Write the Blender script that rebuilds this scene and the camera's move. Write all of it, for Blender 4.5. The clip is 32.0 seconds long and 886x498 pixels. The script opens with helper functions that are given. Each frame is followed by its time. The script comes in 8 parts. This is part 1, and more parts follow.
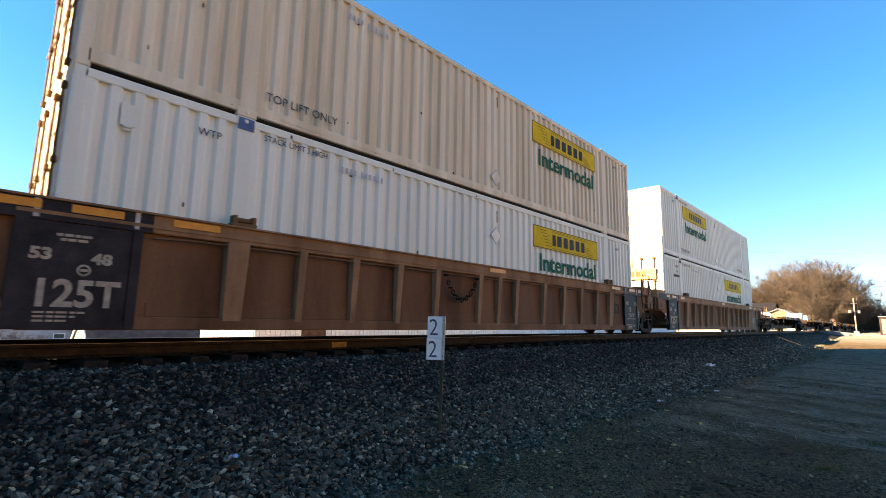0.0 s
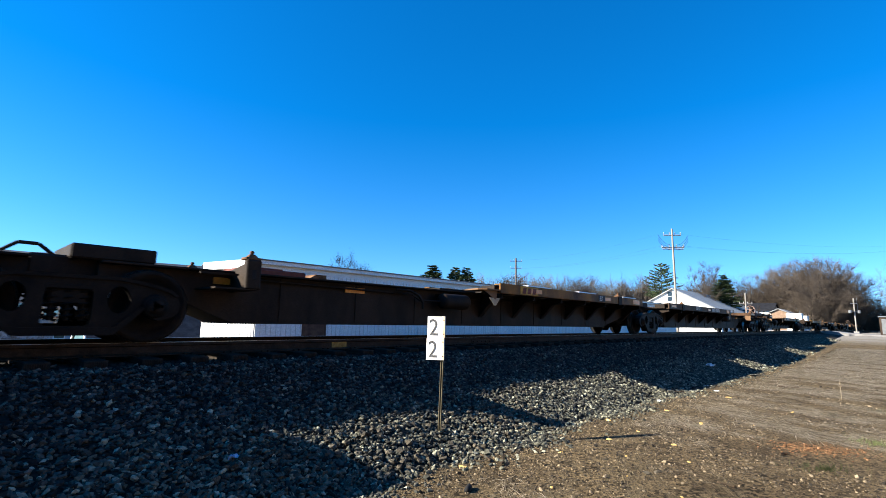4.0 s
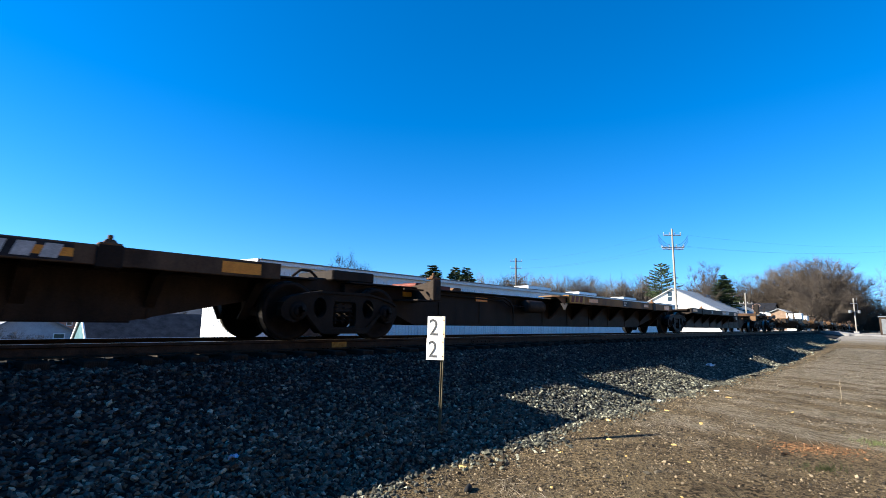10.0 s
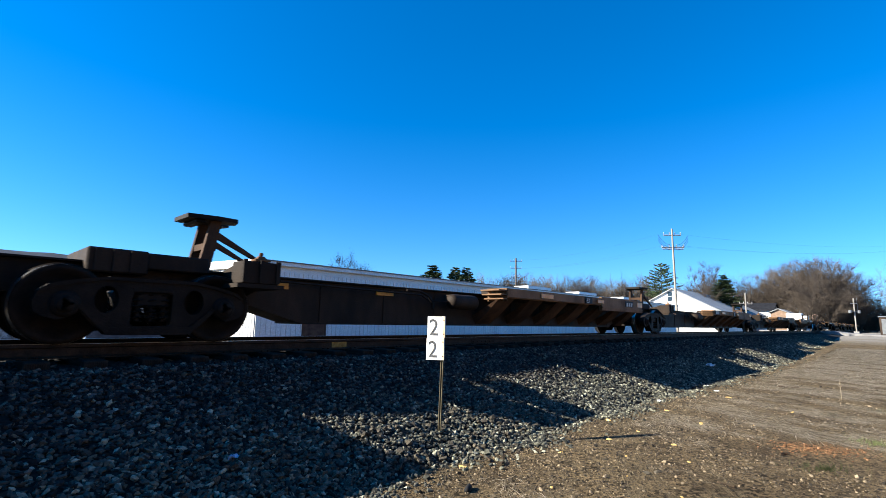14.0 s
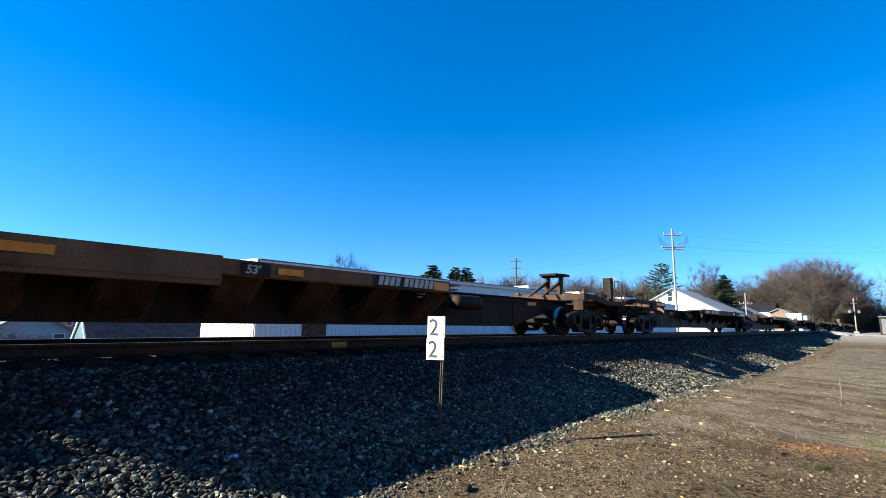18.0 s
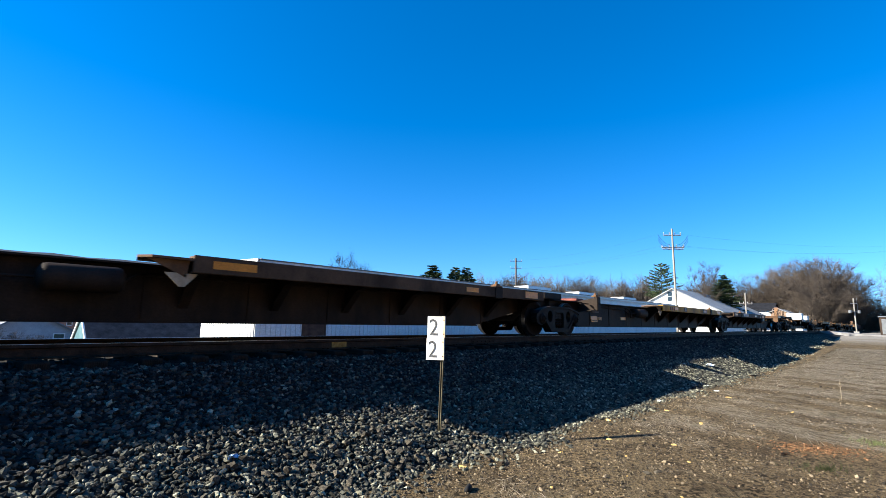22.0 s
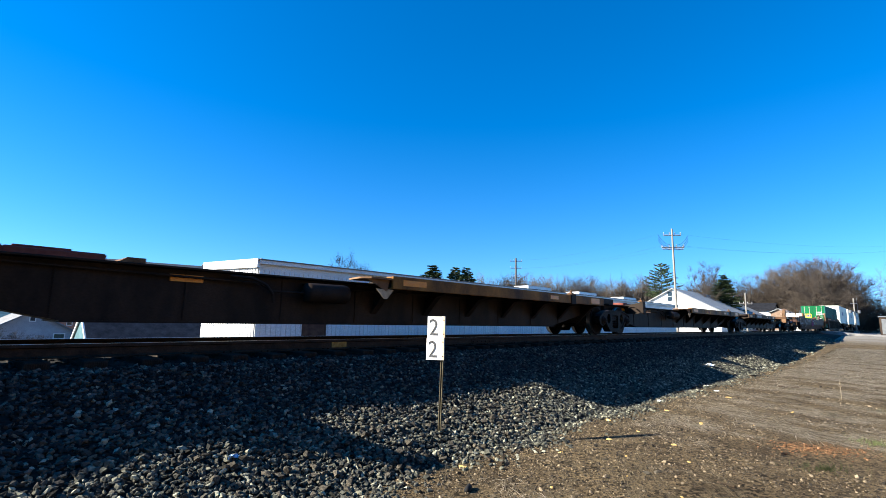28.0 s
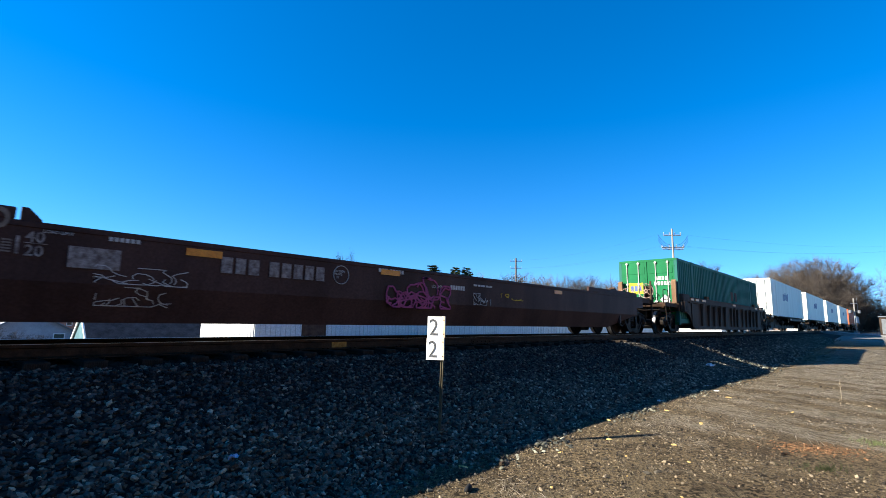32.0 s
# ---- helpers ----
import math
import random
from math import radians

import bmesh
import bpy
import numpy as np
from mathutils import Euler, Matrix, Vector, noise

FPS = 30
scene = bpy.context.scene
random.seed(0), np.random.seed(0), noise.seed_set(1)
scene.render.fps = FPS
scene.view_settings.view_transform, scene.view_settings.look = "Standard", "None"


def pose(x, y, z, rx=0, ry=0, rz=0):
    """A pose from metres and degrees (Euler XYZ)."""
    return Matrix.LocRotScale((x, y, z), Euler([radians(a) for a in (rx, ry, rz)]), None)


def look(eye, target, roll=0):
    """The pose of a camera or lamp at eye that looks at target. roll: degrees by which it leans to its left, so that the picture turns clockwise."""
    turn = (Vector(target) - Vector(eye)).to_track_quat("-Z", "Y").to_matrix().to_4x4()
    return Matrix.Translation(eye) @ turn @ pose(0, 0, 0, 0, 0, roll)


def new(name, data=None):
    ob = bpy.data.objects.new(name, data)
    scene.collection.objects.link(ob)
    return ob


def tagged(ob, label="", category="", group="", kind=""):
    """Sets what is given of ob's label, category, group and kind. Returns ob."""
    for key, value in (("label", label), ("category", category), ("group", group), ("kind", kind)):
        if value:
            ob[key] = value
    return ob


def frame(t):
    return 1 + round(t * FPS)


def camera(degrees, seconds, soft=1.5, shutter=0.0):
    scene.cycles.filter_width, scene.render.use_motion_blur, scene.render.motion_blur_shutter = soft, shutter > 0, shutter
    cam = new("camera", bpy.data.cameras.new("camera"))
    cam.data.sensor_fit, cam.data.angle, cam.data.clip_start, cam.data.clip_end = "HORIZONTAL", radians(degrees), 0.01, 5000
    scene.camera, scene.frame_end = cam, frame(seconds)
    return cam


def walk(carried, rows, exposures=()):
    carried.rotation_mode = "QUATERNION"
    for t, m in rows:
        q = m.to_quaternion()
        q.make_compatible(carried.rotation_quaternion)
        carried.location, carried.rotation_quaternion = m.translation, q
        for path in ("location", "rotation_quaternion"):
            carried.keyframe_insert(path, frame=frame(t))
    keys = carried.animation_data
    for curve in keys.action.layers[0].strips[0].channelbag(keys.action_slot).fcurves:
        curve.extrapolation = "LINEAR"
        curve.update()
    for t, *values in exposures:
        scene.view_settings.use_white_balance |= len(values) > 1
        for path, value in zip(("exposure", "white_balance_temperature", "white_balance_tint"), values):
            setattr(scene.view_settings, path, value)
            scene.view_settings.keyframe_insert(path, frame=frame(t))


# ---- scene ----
EYE = (0.0, 0.0, 0.352)
YAW, PITCH, ROLL = radians(43.293), radians(8.576), 1.06
AIM = (EYE[0] + math.cos(PITCH) * math.cos(YAW), EYE[1] + math.cos(PITCH) * math.sin(YAW), EYE[2] + math.sin(PITCH))
cam = camera(85.53, 32.0, soft=0.5, shutter=0.05)
walk(cam, [(0.0, look(EYE, AIM, ROLL)), (32.0, look(EYE, AIM, ROLL))],
     exposures=[(0.0, 2.8, 13600, 22), (1.5, 2.72, 13600, 22), (2.1, 2.48, 10600, 21), (2.7, 1.98, 8800, 15), (3.3, 1.88, 7300, 10), (5.0, 1.79, 6600, 7), (32.0, 1.79, 6600, 7)])

# world: clear winter sky, low sun behind the train to the left
SUN_AZ, SUN_EL = radians(143.6), radians(26.7)
world = bpy.data.worlds.new("sky")
scene.world = world
world.use_nodes = True
sky = world.node_tree.nodes.new("ShaderNodeTexSky")
sky.sky_type, sky.sun_disc = "NISHITA", False
sky.sun_elevation, sky.sun_rotation = SUN_EL, radians(90) - SUN_AZ
sky.altitude, sky.air_density, sky.dust_density, sky.ozone_density = 150, 1.0, 0.05, 3.0
world.node_tree.nodes["Background"].inputs["Strength"].default_value = 0.082
vivid = world.node_tree.nodes.new("ShaderNodeHueSaturation")
vivid.inputs["Saturation"].default_value, vivid.inputs["Value"].default_value = 1.42, 1.0
vivid.inputs["Hue"].default_value = 0.5075
# the clear air keeps the sky blue down to the horizon
lift, spot = world.node_tree.nodes.new("ShaderNodeVectorMath"), world.node_tree.nodes.new("ShaderNodeTexCoord")
lift.operation = "ADD"
lift.inputs[1].default_value = (0, 0, 0.1)
world.node_tree.links.new(spot.outputs["Generated"], lift.inputs[0])
world.node_tree.links.new(lift.outputs[0], sky.inputs["Vector"])
world.node_tree.links.new(sky.outputs[0], vivid.inputs["Color"])
world.node_tree.links.new(vivid.outputs[0], world.node_tree.nodes["Background"].inputs["Color"])
sun = new("sun", bpy.data.lights.new("sun", "SUN"))
sun.data.energy, sun.data.angle, sun.data.color = 5.0, radians(0.53), (1.0, 0.92, 0.81)
SUN_DIR = Vector((math.cos(SUN_EL) * math.cos(SUN_AZ), math.cos(SUN_EL) * math.sin(SUN_AZ), math.sin(SUN_EL)))
sun.matrix_world = look(SUN_DIR * 200, (0, 0, 0))

SPEED = 14.7          # the train's speed in metres a second, towards -x
YC = 8.057            # centre line of the track
moving = []           # (thing, place along the train)


# ---- materials ----
def mat(name, c1, c2, rough=0.75, metal=0.0, scale=3.0, fine=60.0, bump=0.15, streak=1.0, each=0.0, bump_scale=None, grit=0.55):
    """Two tones mixed at two scales, with fine relief; streak stretches the large tone along z."""
    m = bpy.data.materials.new(name)
    m.use_nodes = True
    n, l = m.node_tree.nodes, m.node_tree.links
    b = n["Principled BSDF"]
    tc, mp = n.new("ShaderNodeTexCoord"), n.new("ShaderNodeMapping")
    mp.inputs["Scale"].default_value = (1, 1, 1 / streak)
    l.new(tc.outputs["Object"], mp.inputs["Vector"])
    a, d = n.new("ShaderNodeTexNoise"), n.new("ShaderNodeTexNoise")
    a.inputs["Scale"].default_value, d.inputs["Scale"].default_value = scale, fine
    a.inputs["Detail"].default_value, d.inputs["Detail"].default_value = 6, 4
    a.inputs["Roughness"].default_value = 0.65
    l.new(mp.outputs[0], a.inputs["Vector"]), l.new(tc.outputs["Object"], d.inputs["Vector"])
    r = n.new("ShaderNodeValToRGB")
    r.color_ramp.elements[0].position, r.color_ramp.elements[1].position = 0.36, 0.66
    r.color_ramp.elements[0].color, r.color_ramp.elements[1].color = (*c1, 1), (*c2, 1)
    l.new(a.outputs["Fac"], r.inputs["Fac"])
    mx = n.new("ShaderNodeMix")
    mx.data_type, mx.blend_type = "RGBA", "MULTIPLY"
    mx.inputs["Factor"].default_value = grit
    g = n.new("ShaderNodeMapRange")
    g.inputs["From Min"].default_value, g.inputs["From Max"].default_value = 0.25, 0.75
    g.inputs["To Min"].default_value, g.inputs["To Max"].default_value = 0.45, 1.35
    l.new(d.outputs["Fac"], g.inputs["Value"])
    l.new(r.outputs["Color"], mx.inputs["A"]), l.new(g.outputs["Result"], mx.inputs["B"])
    out = mx.outputs["Result"]
    if each:
        oi, h = n.new("ShaderNodeObjectInfo"), n.new("ShaderNodeHueSaturation")
        k = n.new("ShaderNodeMapRange")
        k.inputs["To Min"].default_value, k.inputs["To Max"].default_value = 1 - each, 1 + each
        l.new(oi.outputs["Random"], k.inputs["Value"]), l.new(k.outputs["Result"], h.inputs["Value"])
        l.new(out, h.inputs["Color"])
        out = h.outputs["Color"]
    l.new(out, b.inputs["Base Color"])
    b.inputs["Roughness"].default_value, b.inputs["Metallic"].default_value = rough, metal
    b.inputs["Specular IOR Level"].default_value = 0.5 if rough < 0.52 else 0.12
    if bump:
        bp = n.new("ShaderNodeBump")
        bp.inputs["Strength"].default_value, bp.inputs["Distance"].default_value = bump, 0.02
        src = d
        if bump_scale:
            src = n.new("ShaderNodeTexNoise")
            src.inputs["Scale"].default_value, src.inputs["Detail"].default_value = bump_scale, 5
            l.new(tc.outputs["Object"], src.inputs["Vector"])
        l.new(src.outputs["Fac"], bp.inputs["Height"]), l.new(bp.outputs["Normal"], b.inputs["Normal"])
    return m


def island_mat(name, ca, cb, cc, rough=0.9, fine=40.0, bump=0.0):
    """Stones, leaves: each loose piece of the mesh has a tone of its own."""
    m = bpy.data.materials.new(name)
    m.use_nodes = True
    n, l = m.node_tree.nodes, m.node_tree.links
    b = n["Principled BSDF"]
    ge, r = n.new("ShaderNodeNewGeometry"), n.new("ShaderNodeValToRGB")
    e = r.color_ramp.elements
    e[0].color, e[1].color = (*ca, 1), (*cb, 1)
    e[0].position, e[1].position = 0.0, 0.7
    k = e.new(1.0)
    k.color = (*cc, 1)
    l.new(ge.outputs["Random Per Island"], r.inputs["Fac"])
    tc, d = n.new("ShaderNodeTexCoord"), n.new("ShaderNodeTexNoise")
    d.inputs["Scale"].default_value, d.inputs["Detail"].default_value = fine, 4
    l.new(tc.outputs["Object"], d.inputs["Vector"])
    g, mx = n.new("ShaderNodeMapRange"), n.new("ShaderNodeMix")
    g.inputs["From Min"].default_value, g.inputs["From Max"].default_value = 0.3, 0.7
    g.inputs["To Min"].default_value, g.inputs["To Max"].default_value = 0.55, 1.3
    mx.data_type, mx.blend_type = "RGBA", "MULTIPLY"
    mx.inputs["Factor"].default_value = 0.7
    l.new(d.outputs["Fac"], g.inputs["Value"])
    l.new(r.outputs["Color"], mx.inputs["A"]), l.new(g.outputs["Result"], mx.inputs["B"])
    l.new(mx.outputs["Result"], b.inputs["Base Color"])
    b.inputs["Roughness"].default_value = rough
    b.inputs["Specular IOR Level"].default_value = 0.2
    if bump:
        bp = n.new("ShaderNodeBump")
        bp.inputs["Strength"].default_value, bp.inputs["Distance"].default_value = bump, 0.01
        l.new(d.outputs["Fac"], bp.inputs["Height"]), l.new(bp.outputs["Normal"], b.inputs["Normal"])
    return m


M_SPINE = mat("grimy_black_steel", (0.009, 0.0075, 0.0065), (0.032, 0.021, 0.014), 0.65, 0, 1.4, 45, 0.2, 2.5, 0.25)
M_SPINE_BROWN = mat("brown_rusted_steel", (0.03, 0.0175, 0.011), (0.098, 0.053, 0.029), 0.75, 0, 1.6, 40, 0.2, 3, 0.2)
M_YELLOW_SILL = mat("faded_yellow_paint", (0.055, 0.029, 0.015), (0.29, 0.135, 0.03), 0.6, 0, 1.2, 35, 0.1, 2, 0.15)
M_YELLOW_FRESH = mat("yellow_sill_paint", (0.16, 0.08, 0.02), (0.46, 0.24, 0.035), 0.6, 0, 1.2, 35, 0.1, 2, 0.1)
M_OCHRE_PANEL = mat("ochre_panel_paint", (0.36, 0.2, 0.04), (0.52, 0.3, 0.06), 0.6, 0, 2, 40, 0.05, grit=0.3)
M_SILL_BROWN = mat("dusty_brown_sill_paint", (0.1, 0.056, 0.03), (0.25, 0.145, 0.08), 0.7, 0, 1.3, 40, 0.1, 2, 0.2, grit=0.35)
M_SILL_DARK = mat("dark_brown_sill_paint", (0.04, 0.026, 0.017), (0.12, 0.075, 0.045), 0.7, 0, 1.3, 40, 0.1, 2, 0.2, grit=0.35)
M_BLACK_PAINT = mat("black_paint", (0.012, 0.013, 0.016), (0.035, 0.035, 0.038), 0.55, 0, 3, 60, 0.1)
M_REFLECT = mat("yellow_reflector", (0.6, 0.2, 0.01), (0.78, 0.29, 0.02), 0.4, 0, 6, 90, 0.05)
M_LETTER = mat("dull_white_lettering", (0.4, 0.39, 0.36), (0.62, 0.6, 0.56), 0.7, 0, 9, 80, 0.0)
M_FADED = mat("worn_off_white_lettering", (0.12, 0.09, 0.08), (0.36, 0.33, 0.3), 0.7, 0, 14, 80, 0.0)
M_LETTER_DARK = mat("dark_lettering", (0.03, 0.035, 0.05), (0.07, 0.07, 0.09), 0.7, 0, 9, 80, 0.0)
M_TRUCK = mat("oily_cast_steel", (0.006, 0.0055, 0.005), (0.022, 0.016, 0.012), 0.65, 0.1, 3, 50, 0.3)
M_WHEEL = mat("worn_wheel_steel", (0.01, 0.008, 0.0065), (0.028, 0.019, 0.013), 0.75, 0.0, 4, 60, 0.1)
M_TREAD = mat("polished_tread_steel", (0.35, 0.35, 0.36), (0.55, 0.55, 0.56), 0.3, 1.0, 5, 60, 0.0)
M_RED = mat("faded_red_paint", (0.1, 0.028, 0.02), (0.22, 0.07, 0.05), 0.6, 0, 4, 50, 0.1)
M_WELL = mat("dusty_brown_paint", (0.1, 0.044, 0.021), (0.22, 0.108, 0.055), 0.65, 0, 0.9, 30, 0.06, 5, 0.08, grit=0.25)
# posts, chords: dust plus their brighter light against the panels, put into colour
M_WELL_LIGHTENED = mat("dusty_lightened_brown_paint", (0.18, 0.09, 0.045), (0.36, 0.2, 0.11), 0.7, 0, 1.5, 30, 0.06, 3, 0.08, grit=0.25)
M_WELL_DARK = mat("dark_grey_brown_paint", (0.024, 0.0165, 0.012), (0.068, 0.047, 0.034), 0.7, 0, 1.1, 30, 0.12, 4)
M_MAROON = mat("maroon_grimy_paint", (0.038, 0.021, 0.018), (0.08, 0.044, 0.037), 0.6, 0, 0.8, 30, 0.1, 4)
M_WHITE_BOX = mat("white_container_paint", (0.63, 0.67, 0.585), (0.75, 0.79, 0.7), 0.55, 0, 1.1, 25, 0.0, 8, grit=0.08)
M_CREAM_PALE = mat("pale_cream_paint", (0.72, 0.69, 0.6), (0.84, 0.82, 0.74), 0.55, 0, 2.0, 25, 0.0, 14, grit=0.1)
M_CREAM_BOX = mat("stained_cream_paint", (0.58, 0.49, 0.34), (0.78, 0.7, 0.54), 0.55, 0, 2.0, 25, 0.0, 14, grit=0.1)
M_GREEN_BOX = mat("green_container_paint", (0.003, 0.09, 0.03), (0.006, 0.14, 0.048), 0.6, 0, 1.0, 25, 0.0, 8, grit=0.12)
M_GREEN_SHADED = mat("shaded_green_paint", (0.012, 0.085, 0.068), (0.025, 0.15, 0.12), 0.6, 0, 1.0, 25, 0.0, 8, grit=0.15)
M_ORANGE_BOX = mat("orange_container_paint", (0.4, 0.07, 0.02), (0.55, 0.12, 0.04), 0.5, 0, 1.2, 25, 0.0, 8, grit=0.15)
M_GREY_BOX = mat("grey_container_paint", (0.3, 0.33, 0.36), (0.45, 0.47, 0.5), 0.5, 0, 1.2, 25, 0.0, 8, grit=0.15)
M_LOGO_YELLOW = mat("logo_yellow", (0.6, 0.4, 0.022), (0.72, 0.5, 0.045), 0.8, 0, 3, 60, 0.0)
M_LOGO_GREEN = mat("logo_green", (0.0, 0.09, 0.055), (0.004, 0.14, 0.09), 0.85, 0, 3, 60, 0.0)
M_LOGO_BLUE = mat("logo_blue", (0.02, 0.05, 0.16), (0.04, 0.08, 0.24), 0.5, 0, 3, 60, 0.0)
M_GUTTER_GREY = mat("grimy_lift_socket", (0.05, 0.055, 0.065), (0.14, 0.15, 0.17), 0.7, 0, 9, 60, 0.1)
M_END_DIRTY = mat("grimy_white_end_paint", (0.36, 0.34, 0.28), (0.52, 0.5, 0.43), 0.65, 0, 1.6, 25, 0.05, 6, grit=0.3)
M_LOGO_FADED = mat("sun_faded_yellow", (0.44, 0.37, 0.13), (0.58, 0.5, 0.22), 0.8, 0, 3, 60, 0.0)
M_BLUE_PATCH = mat("blue_patch_paint", (0.015, 0.07, 0.18), (0.03, 0.12, 0.27), 0.5, 0, 6, 60, 0.0)
M_WHEEL_RUST = mat("sun_bleached_rust", (0.2, 0.12, 0.09), (0.42, 0.3, 0.25), 0.7, 0.1, 9, 50, 0.2)
M_RUST = mat("bare_rusty_steel", (0.09, 0.045, 0.022), (0.22, 0.12, 0.06), 0.8, 0.1, 6, 50, 0.3, 1, 0.15)
M_GALV = mat("galvanised_steel", (0.3, 0.31, 0.32), (0.48, 0.48, 0.48), 0.45, 0.7, 5, 60, 0.05)
M_RUBBER = mat("black_rubber", (0.012, 0.012, 0.012), (0.03, 0.03, 0.03), 0.8, 0, 8, 60, 0.1)
M_RAIL = mat("rusty_rail_steel", (0.022, 0.015, 0.011), (0.055, 0.035, 0.023), 0.7, 0.2, 5, 60, 0.2)
M_TIE = mat("creosoted_timber", (0.014, 0.0115, 0.0095), (0.042, 0.032, 0.024), 0.9, 0, 5, 50, 0.5, 1, 0.2)
M_SIGN = mat("white_sign_enamel", (0.8, 0.79, 0.74), (0.9, 0.89, 0.86), 0.5, 0, 7, 70, 0.02, grit=0.15)
M_SIGN_EDGE = mat("rust_stained_edge", (0.45, 0.27, 0.13), (0.8, 0.72, 0.58), 0.6, 0, 9, 60, 0.1, 3)
M_NUMERAL = mat("worn_black_numeral", (0.04, 0.042, 0.045), (0.2, 0.2, 0.2), 0.7, 0, 22, 90, 0.0, 1, grit=0.7)
M_TAN_PLATE = mat("pale_tan_plate", (0.36, 0.28, 0.18), (0.55, 0.44, 0.3), 0.7, 0, 8, 60, 0.05, grit=0.2)
M_SIGN_POST = mat("weathered_post", (0.05, 0.042, 0.026), (0.17, 0.145, 0.09), 0.7, 0.2, 8, 60, 0.2, 4)
M_PALE_SPRAY = mat("pale_spray", (0.2, 0.15, 0.12), (0.4, 0.34, 0.3), 0.8, 0, 8, 60, 0.0)
M_PANEL_LETTER = mat("dusty_tan_lettering", (0.3, 0.25, 0.19), (0.46, 0.4, 0.32), 0.8, 0, 9, 80, 0.0)
M_GRAFFITI = mat("pale_blue_spray", (0.32, 0.4, 0.55), (0.5, 0.58, 0.7), 0.7, 0, 6, 60, 0.0)
M_GRAFFITI_PINK = mat("pink_spray", (0.26, 0.05, 0.12), (0.4, 0.09, 0.2), 0.7, 0, 6, 60, 0.0)
M_GRAFFITI_OLD = mat("faded_olive_spray", (0.16, 0.13, 0.1), (0.27, 0.22, 0.17), 0.7, 0, 6, 60, 0.0)


# ---- building kit ----
class Shape:
    """Gathers solid pieces; link() makes one mesh of them."""

    def __init__(self):
        self.v, self.f, self.smooth, self.slot, self.slots = [], [], [], 0, []

    def add(self, verts, faces, smooth=False):
        k = len(self.v)
        self.v += [tuple(p) for p in verts]
        self.f += [tuple(i + k for i in f) for f in faces]
        self.smooth += [smooth] * len(faces)
        self.slots += [self.slot] * len(faces)
        return self

    def box(self, x0, x1, y0, y1, z0, z1, c=0.0):
        """A box; c: width of its chamfers."""
        x0, x1, y0, y1, z0, z1 = min(x0, x1), max(x0, x1), min(y0, y1), max(y0, y1), min(z0, z1), max(z0, z1)
        c = min(c, 0.45 * min(x1 - x0, y1 - y0, z1 - z0))
        if c <= 0:
            p = [(x, y, z) for x in (x0, x1) for y in (y0, y1) for z in (z0, z1)]
            return self.add(p, [(0, 1, 3, 2), (4, 6, 7, 5), (0, 4, 5, 1), (2, 3, 7, 6), (0, 2, 6, 4), (1, 5, 7, 3)])
        m, h = ((x0 + x1) / 2, (y0 + y1) / 2, (z0 + z1) / 2), ((x1 - x0) / 2, (y1 - y0) / 2, (z1 - z0) / 2)
        p, idx = [], {}
        for sx in (-1, 1):
            for sy in (-1, 1):
                for sz in (-1, 1):
                    for a in range(3):
                        s = (sx, sy, sz)
                        idx[s, a] = len(p)
                        p.append(tuple(m[i] + s[i] * (h[i] - (0 if i == a else c)) for i in range(3)))
        fs = []
        for a in range(3):
            b, d = (a + 1) % 3, (a + 2) % 3
            for s in (-1, 1):
                q = []
                for u, w in ((-1, -1), (1, -1), (1, 1), (-1, 1)):
                    k = [0, 0, 0]
                    k[a], k[b], k[d] = s, u, w
                    q.append(idx[tuple(k), a])
                fs.append(q if s > 0 else q[::-1])
            for u in (-1, 1):
                for w in (-1, 1):
                    k0, k1 = [0, 0, 0], [0, 0, 0]
                    k0[a], k0[b], k0[d] = -1, u, w
                    k1[a], k1[b], k1[d] = 1, u, w
                    q = [idx[tuple(k0), b], idx[tuple(k1), b], idx[tuple(k1), d], idx[tuple(k0), d]]
                    fs.append(q if u * w > 0 else q[::-1])
        for sx in (-1, 1):
            for sy in (-1, 1):
                for sz in (-1, 1):
                    q = [idx[(sx, sy, sz), a] for a in range(3)]
                    fs.append(q if sx * sy * sz > 0 else q[::-1])
        return self.add(p, fs)

    def _prism(self, pts, e0, e1, place):
        area = sum(a[0] * b[1] - b[0] * a[1] for a, b in zip(pts, pts[1:] + pts[:1]))
        pts = pts if area > 0 else pts[::-1]
        n = len(pts)
        v = [place(p, e0) for p in pts] + [place(p, e1) for p in pts]
        f = [tuple(range(n)), tuple(range(2 * n - 1, n - 1, -1))]
        f += [(i, i + n, (i + 1) % n + n, (i + 1) % n) for i in range(n)]
        return self.add(v, f)

    def side(self, pts, y0, y1):
        """A plate whose outline is given in x and z."""
        return self._prism(pts, min(y0, y1), max(y0, y1), lambda p, e: (p[0], e, p[1]))

    def cross(self, pts, x0, x1):
        """A bar whose section is given in y and z."""
        return self._prism(pts, max(x0, x1), min(x0, x1), lambda p, e: (e, p[0], p[1]))

    def flat(self, pts, z0, z1):
        return self._prism(pts, max(z0, z1), min(z0, z1), lambda p, e: (p[0], p[1], e))

    def rod(self, a, b, r, n=6, r2=None):
        a, b = Vector(a), Vector(b)
        d = (b - a)
        if d.length < 1e-6:
            return self
        q = d.to_track_quat("Z", "Y")
        r2 = r if r2 is None else r2
        v = []
        for p, rr in ((a, r), (b, r2)):
            for i in range(n):
                t = 2 * math.pi * i / n
                v.append(p + q @ Vector((rr * math.cos(t), rr * math.sin(t), 0)))
        f = [(i, (i + 1) % n, (i + 1) % n + n, i + n) for i in range(n)]
        self.add(v, f, n > 5)
        return self.add(v, [tuple(range(n - 1, -1, -1)), tuple(range(n, 2 * n))])

